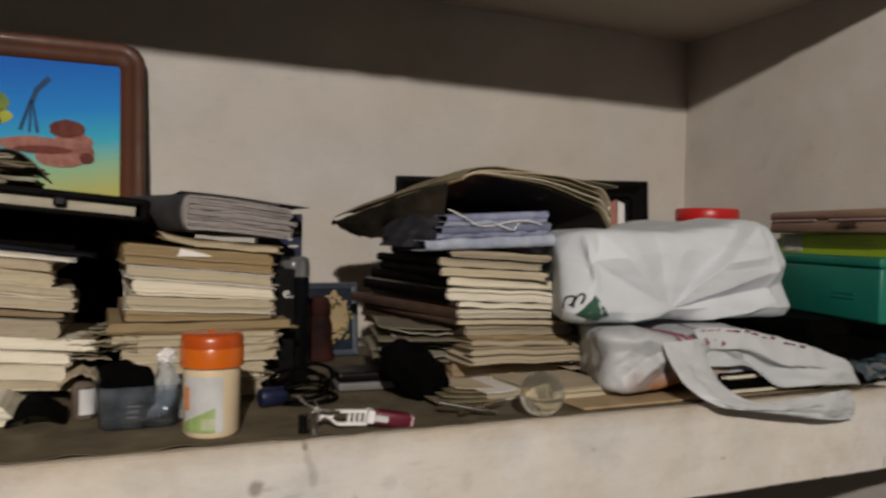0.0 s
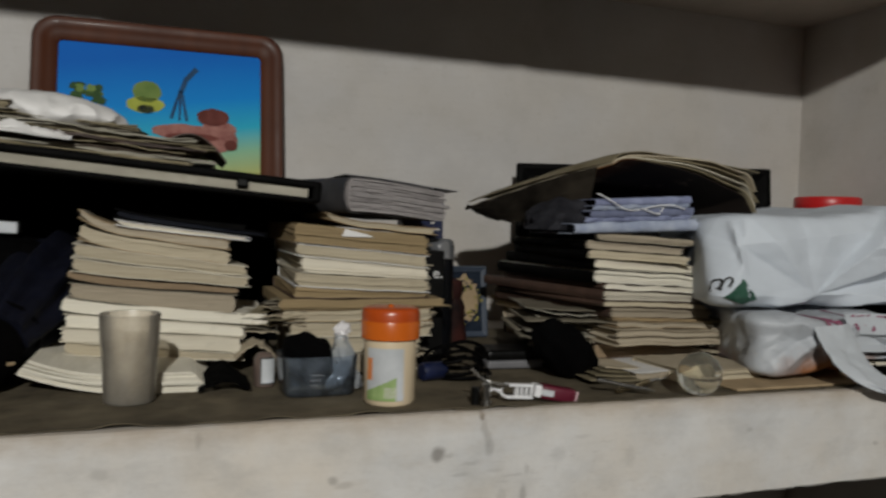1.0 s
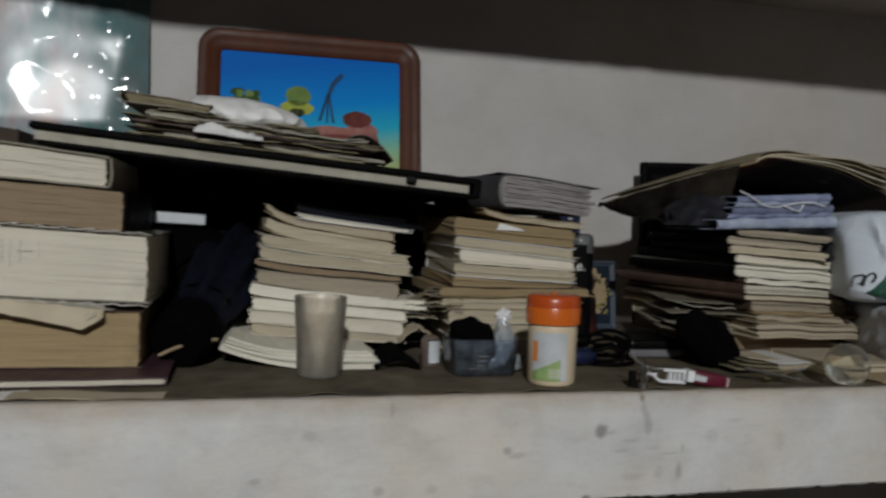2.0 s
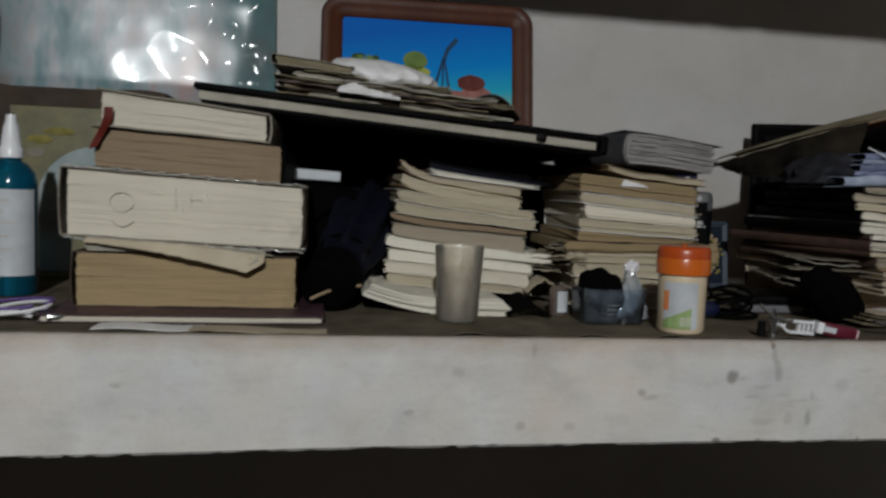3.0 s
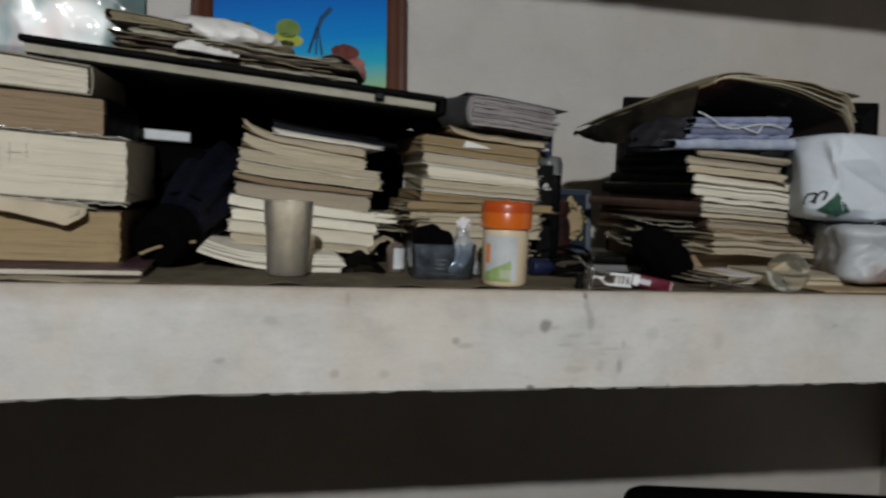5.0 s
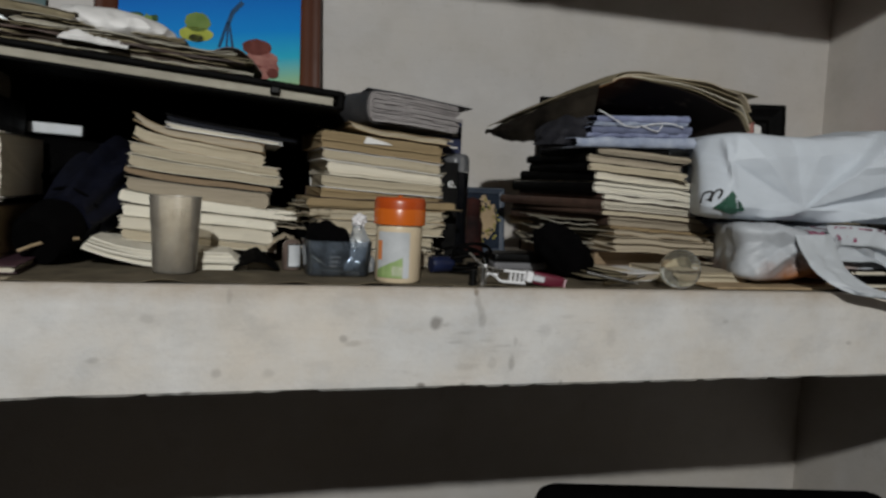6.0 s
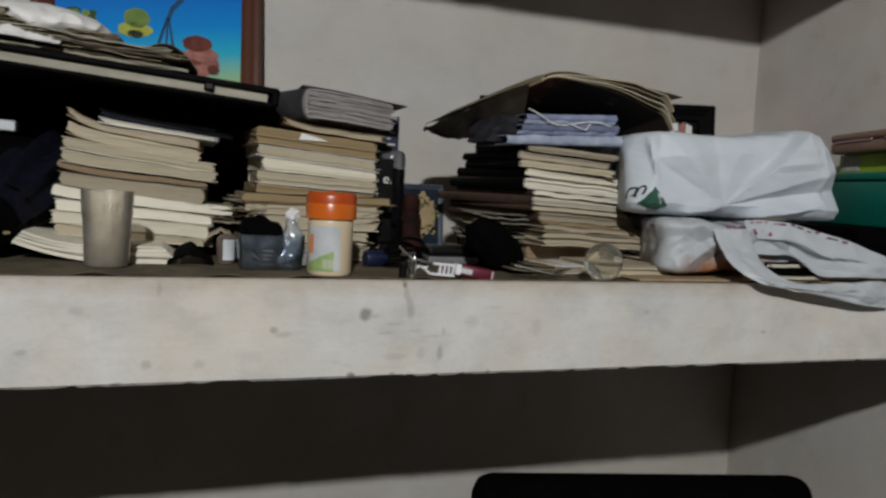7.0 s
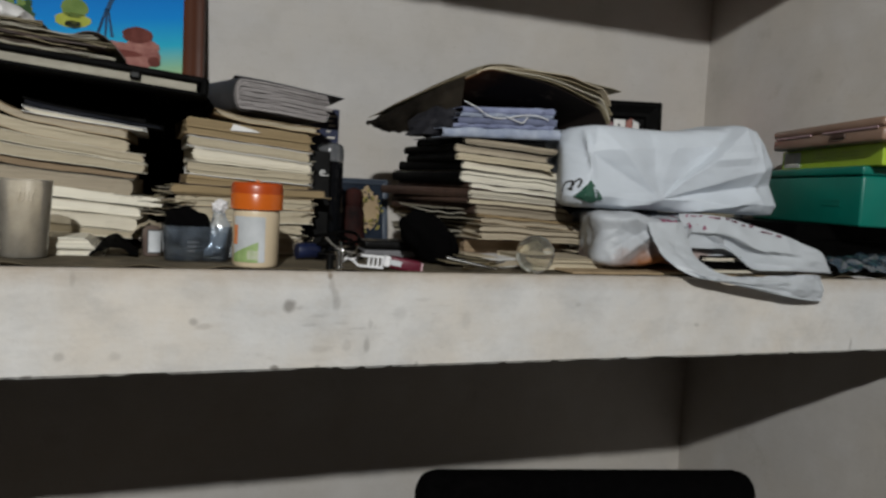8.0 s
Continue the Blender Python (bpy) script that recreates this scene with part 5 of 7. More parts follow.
# Slumped black lump, added to fill the dark gap between the stacks.
def black_filler():
    e = thing("black_filler", "slumped black filler added in the dark gap behind books", "bag", -0.455, 0.375, TOP)
    bm = bmesh.new()
    bmesh.ops.create_icosphere(bm, subdivisions=4, radius=1)
    for v in bm.verts:
        p = v.co.copy()
        q = Vector([math.copysign(abs(c) ** 0.45, c) for c in p])
        s = 1 + 0.05 * smooth_noise(p.x, p.y, p.z, 2.5)
        v.co = Vector((q.x * 0.100 * s, q.y * 0.060 * s, max(0.0, 0.0735 + q.z * 0.0735 * s)))
    part("body", bm, M["cloth_black"], e, smooth=True)
    part("strap", tube([(-0.07 + 0.12 * t, -0.064 - 0.006 * math.sin(3.14 * t), 0.120 - 0.03 * math.sin(3.14 * t)) for t in [i / 14 for i in range(15)]], 0.004, 6), M["cloth_black"], e)


black_filler()
# Black slab added so that the gap under the ledger stays dark.
bmh = box(-0.56, -0.004, 0.47, 0.505, TOP, 1.44)
for vv in bmh.verts:
    if vv.co.z > 1.4:
        vv.co.z = 1.4613 - 0.0816 * (vv.co.x + 0.324)
bmesh.ops.bevel(bmh, geom=bmh.edges[:], offset=0.003, segments=2, affect="EDGES", profile=0.5)
backdrop = thing("dark_backdrop", "added black slab darkening the gap behind the books", "case", 0, 0, 0)
part("body", bmh, M["cloth_black"], backdrop, smooth=True)
part("flap", sheet(20, 4, lambda u, v: (-0.55 + 0.48 * u, 0.466 - 0.003 * math.sin(3.14 * v), 1.33 + (0.120 - 0.0392 * (u - 0.47)) * v), 0.002), M["cloth_black"], backdrop, smooth=True)
solid("paper_packet", box(-0.032, 0.032, -0.02, 0.02, 0, 0.014, 0.002), M["label"], "small flat white packet lying on the black filler", "packet", pose(-0.431, 0.350, 1.4000, 0, 2, 4))


M["canopy_navy"] = surf("navy_umbrella_cloth", (0.0014, 0.0016, 0.0046), (0.0045, 0.0055, 0.0135), 30, 0.7, bump=0.4, bscale=500, spec=0.15)


def umbrella():
    """A folded umbrella lying on the shelf: pleated navy canopy round a shaft, black handle towards the room."""
    e = thing("folded_umbrella", "folded navy umbrella with a black handle, loosely strapped", "umbrella", -0.405, 0.19, TOP + 0.036, rx=-68, rz=-18)
    bm = bmesh.new()
    rings = []
    for i in range(13):
        t = i / 12
        z = 0.03 + 0.24 * t
        ring = []
        for k in range(64):
            a = 6.28318 * k / 64
            rr = (0.030 + 0.014 * math.sin(3.14 * min(1, t * 1.1))) * (1 + 0.22 * math.sin(8 * a + 3 * t) * (0.4 + t)) * (1 - 0.75 * max(0, t - 0.75) / 0.25)
            ring.append(bm.verts.new((rr * math.cos(a), rr * math.sin(a), z)))
        rings.append(ring)
    for a, b in zip(rings, rings[1:]):
        for k in range(64):
            bm.faces.new((a[k], a[(k + 1) % 64], b[(k + 1) % 64], b[k]))
    bm.faces.new(rings[0][::-1])
    bm.faces.new(rings[-1])
    part("canopy", bm, M["canopy_navy"], e, smooth=True)
    part("handle", lathe([(0, -0.035), (0.026, -0.033), (0.033, -0.02), (0.033, 0.015), (0.026, 0.028), (0, 0.03)]), M["cloth_black"], e, smooth=True)
    part("strap", tube([(0.034 * math.cos(a), 0.034 * math.sin(a), 0.05 + 0.004 * math.sin(a)) for a in [i * 6.28318 / 20 for i in range(20)]], 0.0018, 6), M["cloth_black"], e)


umbrella()
solid("tan_strap", tube([(-0.430 + 0.058 * t, 0.150 + 0.02 * t, 1.2655 + 0.0135 * t + 0.004 * math.sin(3.1 * t)) for t in [i / 12 for i in range(13)]], 0.0019, 6), M["c_kraft"],
      "thin tan strap hanging from the folded umbrella", "strap", smooth=True)


# ---- bottles, jars and cups along the edge ----
def blue_bottle():
    e = thing("spray_bottle", "clear bottle of blue liquid with a white nozzle and label", "bottle", -0.788, 0.266, TOP)
    part("body", lathe([(0, 0), (0.026, 0), (0.0288, 0.004), (0.0288, 0.130), (0.0265, 0.145), (0.018, 0.156), (0.011, 0.160), (0.011, 0.165), (0, 0.165)], 48), M["blue_gel"], e, smooth=True)
    part("nozzle", lathe([(0, 0.163), (0.0135, 0.163), (0.0135, 0.174), (0.0115, 0.177), (0.009, 0.198), (0.0065, 0.206), (0.0055, 0.214), (0, 0.214)], 28), M["white_plastic"], e, "white pointed nozzle", smooth=True)
    bm = bmesh.new()
    cols = [(0.0293 * math.sin(a), -0.0293 * math.cos(a)) for a in [radians(-75 + 150 * k / 24) for k in range(25)]]
    rows = [[bm.verts.new((x, y, z)) for x, y in cols] for z in (0.024, 0.058, 0.092, 0.126)]
    for a, b in zip(rows, rows[1:]):
        for k in range(24):
            bm.faces.new((a[k], a[k + 1], b[k + 1], b[k]))
    lab = part("label", bm, M["label"], e, "pale bluish paper label", smooth=True)
    for k, (z, a) in enumerate(((0.112, 0.030), (0.100, 0.022), (0.086, 0.034), (0.070, 0.028), (0.055, 0.032), (0.042, 0.020))):
        part("text_bar", curved_bar(0.0296, -0.6, -0.6 + a * 30, z, 0.0022), M["pencil"], lab)


def curved_bar(r, a0, a1, z, h, n=10):
    bm = bmesh.new()
    cols = [(r * math.sin(a0 + (a1 - a0) * k / n), -r * math.cos(a0 + (a1 - a0) * k / n)) for k in range(n + 1)]
    lo = [bm.verts.new((x, y, z)) for x, y in cols]
    hi = [bm.verts.new((x, y, z + h)) for x, y in cols]
    for k in range(n):
        bm.faces.new((lo[k], lo[k + 1], hi[k + 1], hi[k]))
    return bm


blue_bottle()


def tumbler():
    e = thing("plastic_tumbler", "frosted beige plastic tumbler, empty, near the shelf's edge", "cup", -0.2670, 0.118, TOP)
    outer = [(0, 0.0), (0.0215, 0.0), (0.0230, 0.002), (0.0252, 0.052), (0.0259, 0.0535), (0.0272, 0.082), (0.0264, 0.0828)]
    inner = [(0.0258, 0.081), (0.0244, 0.0545), (0.0237, 0.052), (0.0214, 0.004), (0, 0.0035)]
    part("body", lathe(outer + inner, 48), M["cup"], e, smooth=True)
    for k in range(4):
        a = radians(-95 + 9 * k)
        part("embossed_mark", tube([(0.0268 * math.cos(a), 0.0268 * math.sin(a), 0.060), (0.0272 * math.cos(a + 0.08), 0.0272 * math.sin(a + 0.08), 0.070)], 0.0008, 6), M["cup"], e)


tumbler()


M["orange_deep"] = surf("deep_orange_plastic", (0.40, 0.055, 0.008), (0.48, 0.075, 0.010), 20, 0.3, bump=0.03, vary=0)


def orange_jar():
    e = thing("capped_jar", "cream plastic jar with an orange screw cap and label", "jar", -0.0300, 0.064, TOP)
    e.scale = (0.95, 0.95, 0.95)
    part("body", lathe([(0, 0), (0.0240, 0), (0.0263, 0.003), (0.0267, 0.060), (0.0263, 0.066), (0.025, 0.069), (0, 0.069)], 48), M["jar"], e, smooth=True)
    bm = bmesh.new()
    n = 72
    prof = [(0.0288, 0.066), (0.0293, 0.068), (0.0293, 0.091), (0.0283, 0.0955), (0.0265, 0.097), (0.012, 0.0972)]
    rings = [[bm.verts.new(((r + 0.0003 * (k % 2) * (0.067 < z < 0.092)) * math.cos(6.28318 * k / n), (r + 0.0003 * (k % 2) * (0.067 < z < 0.092)) * math.sin(6.28318 * k / n), z)) for k in range(n)] for r, z in prof]
    for a, b in zip(rings, rings[1:]):
        for k in range(n):
            bm.faces.new((a[k], a[(k + 1) % n], b[(k + 1) % n], b[k]))
    bm.faces.new(rings[-1])
    bm.faces.new(rings[0][::-1])
    cap = part("cap", bm, M["orange_deep"], e, "deep orange ribbed screw cap", smooth=True)
    part("cap_band", lathe([(0.0286, 0.0655), (0.0297, 0.0662), (0.0299, 0.083), (0.0294, 0.0842), (0.0286, 0.0842), (0.0286, 0.0655)], 60), M["orange"], cap, "brighter orange lower band", smooth=True)
    part("cap_nub", lathe([(0.003, 0.0968), (0.003, 0.0985), (0.0018, 0.0995), (0, 0.0995)], 14), M["orange"], cap, smooth=True)
    lab = part("label", curved_bar(0.02705, -1.20, 0.28, 0.006, 0.052, 24), M["label"], e, "worn white, green and orange printed label", smooth=True)
    part("label_print", curved_bar(0.0272, -1.20, -0.95, 0.026, 0.022), M["label_orange"], lab)
    for k in range(20):
        part("label_print", curved_bar(0.0272, -1.20 + 0.06 * k, -1.14 + 0.06 * k, 0.006, 0.009 + 0.00075 * k, 2), M["label_green"], lab)
    for k in range(9):
        part("text_bar", curved_bar(0.0273, -0.45 + 0.055 * k, -0.45 + 0.055 * k + (0.02, 0.034)[k % 2], 0.0085, 0.011, 2), M["pencil"], lab)


orange_jar()


def soft_box(levels, n=40):
    """Rounded-rectangle rings (half width, half depth, height) joined into one skin."""
    bm = bmesh.new()
    rings = []
    for hx, hy, z in levels:
        ring = []
        for k in range(n):
            t = 6.28318 * k / n
            c, q = math.cos(t), math.sin(t)
            ring.append(bm.verts.new((hx * math.copysign(abs(c) ** 0.36, c), hy * math.copysign(abs(q) ** 0.36, q), z)))
        rings.append(ring)
    for p, q in zip(rings, rings[1:]):
        for k in range(n):
            bm.faces.new((p[k], p[(k + 1) % n], q[(k + 1) % n], q[k]))
    bm.faces.new(rings[0][::-1])
    bm.faces.new(rings[-1])
    bmesh.ops.recalc_face_normals(bm, faces=bm.faces)
    return bm


def tub():
    e = thing("clear_tub", "small rounded clear plastic tub holding crumpled black cloth", "tub", -0.0905, 0.125, TOP, rz=3)
    part("body", soft_box([(0.034, 0.026, 0), (0.0355, 0.0275, 0.002), (0.0385, 0.030, 0.0395), (0.0372, 0.0287, 0.0395), (0.0345, 0.0265, 0.003), (0.033, 0.025, 0.0022)]), M["tub_clear"], e, smooth=True)
    for k in range(3):
        part("moulded_mark", box(-0.012, 0.0 - 0.002 * k, -0.0299 + 0.0004 * k, -0.0286, 0.021 - 0.005 * k, 0.0225 - 0.005 * k), M["milky"], e)


M["tub_clear"] = thin_plastic("clear_bluish_plastic", (0.60, 0.70, 0.82), 0.975, 0.08)
tub()
bmc = bmesh.new()
bmesh.ops.create_icosphere(bmc, subdivisions=4, radius=1)
for vv in bmc.verts:
    p = vv.co
    q = 1 + 0.22 * smooth_noise(p.x, p.y, p.z, 1.8)
    vv.co = Vector((p.x * 0.029 * q, p.y * 0.021 * q, max(0.013, 0.037 + p.z * (0.027 if p.z > 0 else 0.022) * q - 0.011 * p.x)))
    vv.co.x, vv.co.y = vv.co.x * (0.72 + 0.28 * min(1, vv.co.z / 0.036)), vv.co.y * (0.72 + 0.28 * min(1, vv.co.z / 0.036))
    k = min(1, 0.0285 / max(1e-6, abs(vv.co.x)))
    vv.co.x *= k
solid("black_cloth", bmc, M["cloth_black"], "crumpled black cloth stuffed into the clear tub", "cloth", pose(-0.0965, 0.125, TOP - 0.0055), smooth=True)


def wrapper():
    e = thing("plastic_wrapper", "crumpled clear plastic wrapper with a shiny twisted top", "wrapper", -0.0622, 0.123, TOP + 0.0035)

    def skirt(u, v):
        a = -2.1 + 4.2 * u
        rr = (0.0135 * (1 - v) ** 0.8 + 0.0028) * (1 + 0.30 * smooth_noise(u * 5, v * 2, 3, 2) + 0.22 * abs(math.sin(6 * u + 2 * v)))
        return (rr * math.sin(a) - 0.004 * v + 0.003 * smooth_noise(u * 3, v * 3, 7, 2), -0.75 * rr * math.cos(a), 0.001 + 0.058 * v + 0.004 * smooth_noise(u * 4, v, 5, 2) * (1 - v))
    bm = sheet(36, 18, skirt, 0.0004)
    part("film", bm, M["wrap"], e, smooth=True)
    bm = bmesh.new()
    bmesh.ops.create_icosphere(bm, subdivisions=3, radius=1)
    for v in bm.verts:
        p = v.co
        q = 1 + 0.45 * smooth_noise(p.x, p.y, p.z, 4.0)
        v.co = Vector((p.x * 0.0085 * q - 0.003, p.y * 0.008 * q, 0.059 + p.z * 0.008 * q))
    part("twisted_top", bm, M["knot_glint"], e, "twisted top, sparkle in its white colour")


# Near-white colour stands for the sparkle on the wrapper's twisted top.
M["knot_glint"] = surf("film_glint_white", (0.72, 0.70, 0.72), (0.85, 0.83, 0.84), 60, 0.22, bump=0.4)
M["wrap"] = thin_plastic("crumpled_clear_film", (0.78, 0.82, 0.86), 0.72, 0.14)
wrapper()


M["rosy_brown"] = surf("rosy_brown_plastic", (0.13, 0.095, 0.08), (0.19, 0.14, 0.12), 30, 0.35, bump=0.05)


def small_bottle():
    e = thing("small_bottle", "squat rosy-brown plastic pot with a white framed label", "pot", -0.1385, 0.162, TOP, rz=8)
    part("body", lathe([(0, 0), (0.0095, 0), (0.0106, 0.0015), (0.0110, 0.022), (0.0104, 0.030), (0.0070, 0.0345), (0, 0.036)], 32), M["rosy_brown"], e, smooth=True)
    part("label_border", curved_bar(0.0112, -0.62, 1.00, 0.003, 0.028), M["ink"], e, "dark label border")
    part("label", curved_bar(0.0114, -0.50, 0.86, 0.0045, 0.0250), M["label"], e, "white label")


small_bottle()
solid("black_rag", sheet(14, 8, lambda u, v: (-0.205 + 0.052 * u, 0.135 + 0.06 * v, TOP + 0.002 + 0.02 * math.sin(3.0 * min(1, u * 1.1)) * (0.5 + 0.5 * v) + 0.003 * smooth_noise(u, v, 2, 5)), 0.0015), M["cloth_black"],
      "scrap of black cloth lying on the liner", "cloth", smooth=True)
solid("torn_papers", sheet(14, 6, lambda u, v: (-0.165 + 0.045 * u, 0.21 + 0.05 * v, TOP + 0.020 + 0.030 * u * (1 - u) * 2 + 0.006 * smooth_noise(u, v, 6, 7)), 0.0012), M["newsprint_flat"],
      "torn curled papers tucked between two book stacks", "paper", smooth=True)


def clear_bottle():
    e = thing("tall_bottle", "tall narrow smoky plastic bottle, half hidden by books", "bottle", 0.098, 0.302, TOP)
    part("body", lathe([(0, 0), (0.0185, 0), (0.0195, 0.002), (0.0195, 0.128), (0, 0.129)], 36), M["smoke"], e, smooth=True)
    part("cap", lathe([(0, 0.129), (0.0198, 0.129), (0.0198, 0.144), (0.018, 0.151), (0.014, 0.154), (0, 0.1545)], 36), M["milky"], e, "milky domed cap", smooth=True)


clear_bottle()


def lettering(words, size, at, material, parent):
    """Printed words on an upright face that looks towards -y."""
    cu = bpy.data.curves.new("lettering", "FONT")
    cu.body, cu.size, cu.extrude = words, size, 0.0002
    tmp = new("lettering", cu)
    bpy.context.view_layer.update()
    me = bpy.data.meshes.new_from_object(tmp)
    bpy.data.objects.remove(tmp)
    me.materials.clear()
    me.materials.append(material)
    ob = new("lettering", me)
    ob.parent = parent
    ob.matrix_basis = pose(*at, 90, 0, 0)
    return ob


def black_packet():
    e = thing("black_box", "glossy black carton with white lettering behind the books", "box", 0.078, 0.252, TOP)
    part("body", box(-0.016, 0.0105, 0, 0.028, 0, 0.140, 0.001), M["black"], e)
    lettering("e.", 0.019, (-0.0045, -0.0008, 0.1062), M["c_white"], e)


black_packet()
blue_box = thing("blue_box", "tall dark blue carton with pale print behind the books", "box", 0.094, 0.352, TOP)
part("body", box(-0.032, 0.026, 0, 0.028, 0, 0.208, 0.0015), M["blue_plastic"], blue_box)
for k, (x, a, z) in enumerate(((0.009, 0.011, 0.196), (0.008, 0.008, 0.189), (0.010, 0.010, 0.182), (0.007, 0.006, 0.173), (0.008, 0.012, 0.164))):
    part("text_bar", box(x, x + a, -0.0008, 0.0, z, z + 0.0028), M["pencil"], blue_box)


def small_picture():
    e = thing("small_picture", "small blue-grey framed picture with yellow flowers", "picture", 0.190, 0.47, TOP + 0.0535, rx=-8)
    part("frame", frame_ring(0.088, 0.110, 0.002, 0.009, 0.008, 3, 0.001), M["slate_frame"], e, "blue-grey frame")
    pr = part("print", box(-0.036, 0.036, -0.003, 0.0, -0.047, 0.047), M["slate"], e, "dark blue print")
    r = random.Random(3)
    ob = part("printed_patch", flat_shape(oval(0.008, 0.004, 0.022, 0.036, 30, 0.14, 4)), M["c_kraft"], pr, "tan patch")
    ob.location = (0, -0.0032, 0)
    for k in range(60):
        a = r.uniform(0, 6.283)
        d = r.uniform(0.45, 1.0)
        ob = part("printed_flower", flat_shape(oval(0.010 + 0.024 * d * math.cos(a), 0.0 + 0.038 * d * math.sin(a), r.uniform(0.0012, 0.0028), r.uniform(0.0012, 0.0026), 8, 0.3, k)), M["yellow"] if k % 3 else M["slate"], pr)
        ob.location = (0, -0.0038 - 0.00008 * k, 0)


M["slate_frame"] = surf("blue_grey_frame", (0.035, 0.048, 0.072), (0.06, 0.078, 0.11), 30, 0.5, bump=0.05)
small_picture()
M["figurine"] = surf("dark_reddish_clay", (0.008, 0.006, 0.006), (0.055, 0.016, 0.013), 26, 0.8, bump=0.1, spec=0.1)
solid("figurine", lathe([(0, 0), (0.021, 0), (0.022, 0.003), (0.018, 0.030), (0.0185, 0.048), (0.016, 0.057), (0.0125, 0.063), (0.0145, 0.070), (0.0160, 0.079), (0.0125, 0.089), (0, 0.093)], 28), M["figurine"],
      "small plain dark reddish figurine standing before the picture", "figurine", pose(0.167, 0.435, TOP), smooth=True)


# ---- small clutter on the edge ----
def grey_case():
    e = thing("grey_case", "flat grey plastic case lying behind the keyring", "case", 0.165, 0.20, TOP, rz=-3)
    part("base", box(-0.036, 0.036, -0.002, 0.055, 0, 0.010, 0.003), M["c_grey"], e)
    part("lid", box(-0.036, 0.036, -0.0025, 0.055, 0.0105, 0.022, 0.004), M["black"], e)


grey_case()


def pouch():
    bm = bmesh.new()
    bmesh.ops.create_icosphere(bm, subdivisions=4, radius=1)
    for v in bm.verts:
        p = v.co.copy()
        s = 1 + 0.16 * smooth_noise(p.x, p.y, p.z, 2.2)
        v.co = Vector((p.x * 0.038 * s + 0.012 * p.z * -1, p.y * 0.026 * s, max(0, 0.032 + p.z * 0.034 * s + 0.006 * -p.x)))
    return bm


def dark_rag():
    bm = bmesh.new()
    bmesh.ops.create_icosphere(bm, subdivisions=4, radius=1)
    for v in bm.verts:
        p = v.co.copy()
        s = 1 + 0.30 * smooth_noise(p.x, p.y, p.z, 2.1) - 0.2 * abs(smooth_noise(p.x, p.y, p.z, 4.5))
        v.co = Vector((p.x * 0.030 * s, p.y * 0.055 * s, max(0, 0.016 + p.z * 0.024 * s - 0.012 * -p.x)))
    return bm


solid("dark_cloth", dark_rag(), M["c_grey_dark"], "crumpled charcoal cloth beside the folded blue cloth", "cloth", pose(0.226, 0.222, 1.4195, 0, 0, 12), smooth=True)
solid("black_pouch", pouch(), M["cloth_black"], "soft black pouch leaning on the tall stack", "pouch", pose(0.200, 0.14, TOP), smooth=True)


def dark_cable():
    """A loosely coiled black lead among the clutter."""
    e = thing("black_cable", "loosely coiled black lead lying behind the keyring", "cable", 0.088, 0.165, TOP)
    r = random.Random(17)
    for k in range(5):
        ph, ra, rb, ex, ey = r.random() * 6, r.uniform(0.020, 0.042), r.uniform(0.018, 0.034), r.uniform(-0.018, 0.022), r.uniform(-0.02, 0.02)
        pts = [(ex + ra * math.cos(ph + 5.4 * t), ey + rb * math.sin(ph + 5.4 * t), 0.0028 + 0.0046 * k + 0.006 * (1 + math.sin(7 * t + ph)) * (k > 0)) for t in [i / 26 for i in range(27)]]
        part("lead", tube(pts, 0.0022, 7), M["c_black"], e, smooth=True)
    part("plug", box(-0.045, -0.024, -0.012, -0.001, 0.0005, 0.012, 0.003, 3), M["black"], e, smooth=True)


dark_cable()


def keyring():
    e = thing("metal_clip", "steel clip and cylinder of a keyring at the edge", "keyring", 0.057, 0.028, TOP)
    part("cylinder", lathe([(0, 0), (0.0055, 0), (0.0055, 0.004), (0.004, 0.0045), (0.004, 0.017), (0.0055, 0.0175), (0.0055, 0.021), (0, 0.0215)], 24), M["steel"], e, smooth=True)
    part("side_cylinder", lathe([(0, 0), (0.0042, 0), (0.0042, 0.017), (0, 0.0175)], 20), M["black"], e).location = (-0.009, 0.006, 0)
    part("clip_arm", tube([(-0.016, 0, 0.036), (-0.008, 0, 0.028), (0.002, 0.001, 0.022), (0.014, 0.004, 0.018), (0.026, 0.006, 0.017)], 0.0014, 6), M["steel"], e)
    part("clip_arm", tube([(0.0, 0, 0.031), (0.004, 0.001, 0.022), (0.018, 0.005, 0.019)], 0.0011, 6), M["steel"], e)


keyring()


def usb_stick():
    e = thing("usb_stick", "maroon memory stick with a pale collar and white tip", "memory stick", 0.1265, 0.034, TOP + 0.0085, ry=10, rz=-8)
    bm = box(-0.010, 0.027, -0.0085, 0.0085, -0.0072, 0.0072, 0.0035, 3)
    part("body", bm, M["maroon"], e, smooth=True)
    part("rim", box(0.0262, 0.0285, -0.0075, 0.0075, -0.0058, 0.0058, 0.0010), M["pinkish"], e, "pale pink rim")
    part("collar", box(-0.017, -0.0095, -0.009, 0.009, -0.0062, 0.0062, 0.002), M["white_plastic"], e)
    part("slider", box(-0.010, 0.003, -0.0096, -0.008, -0.003, 0.003, 0.0005), M["label"], e)


M["pinkish"] = surf("pale_pink_plastic", (0.55, 0.36, 0.40), (0.62, 0.43, 0.46), 30, 0.4, bump=0.0)
usb_stick()


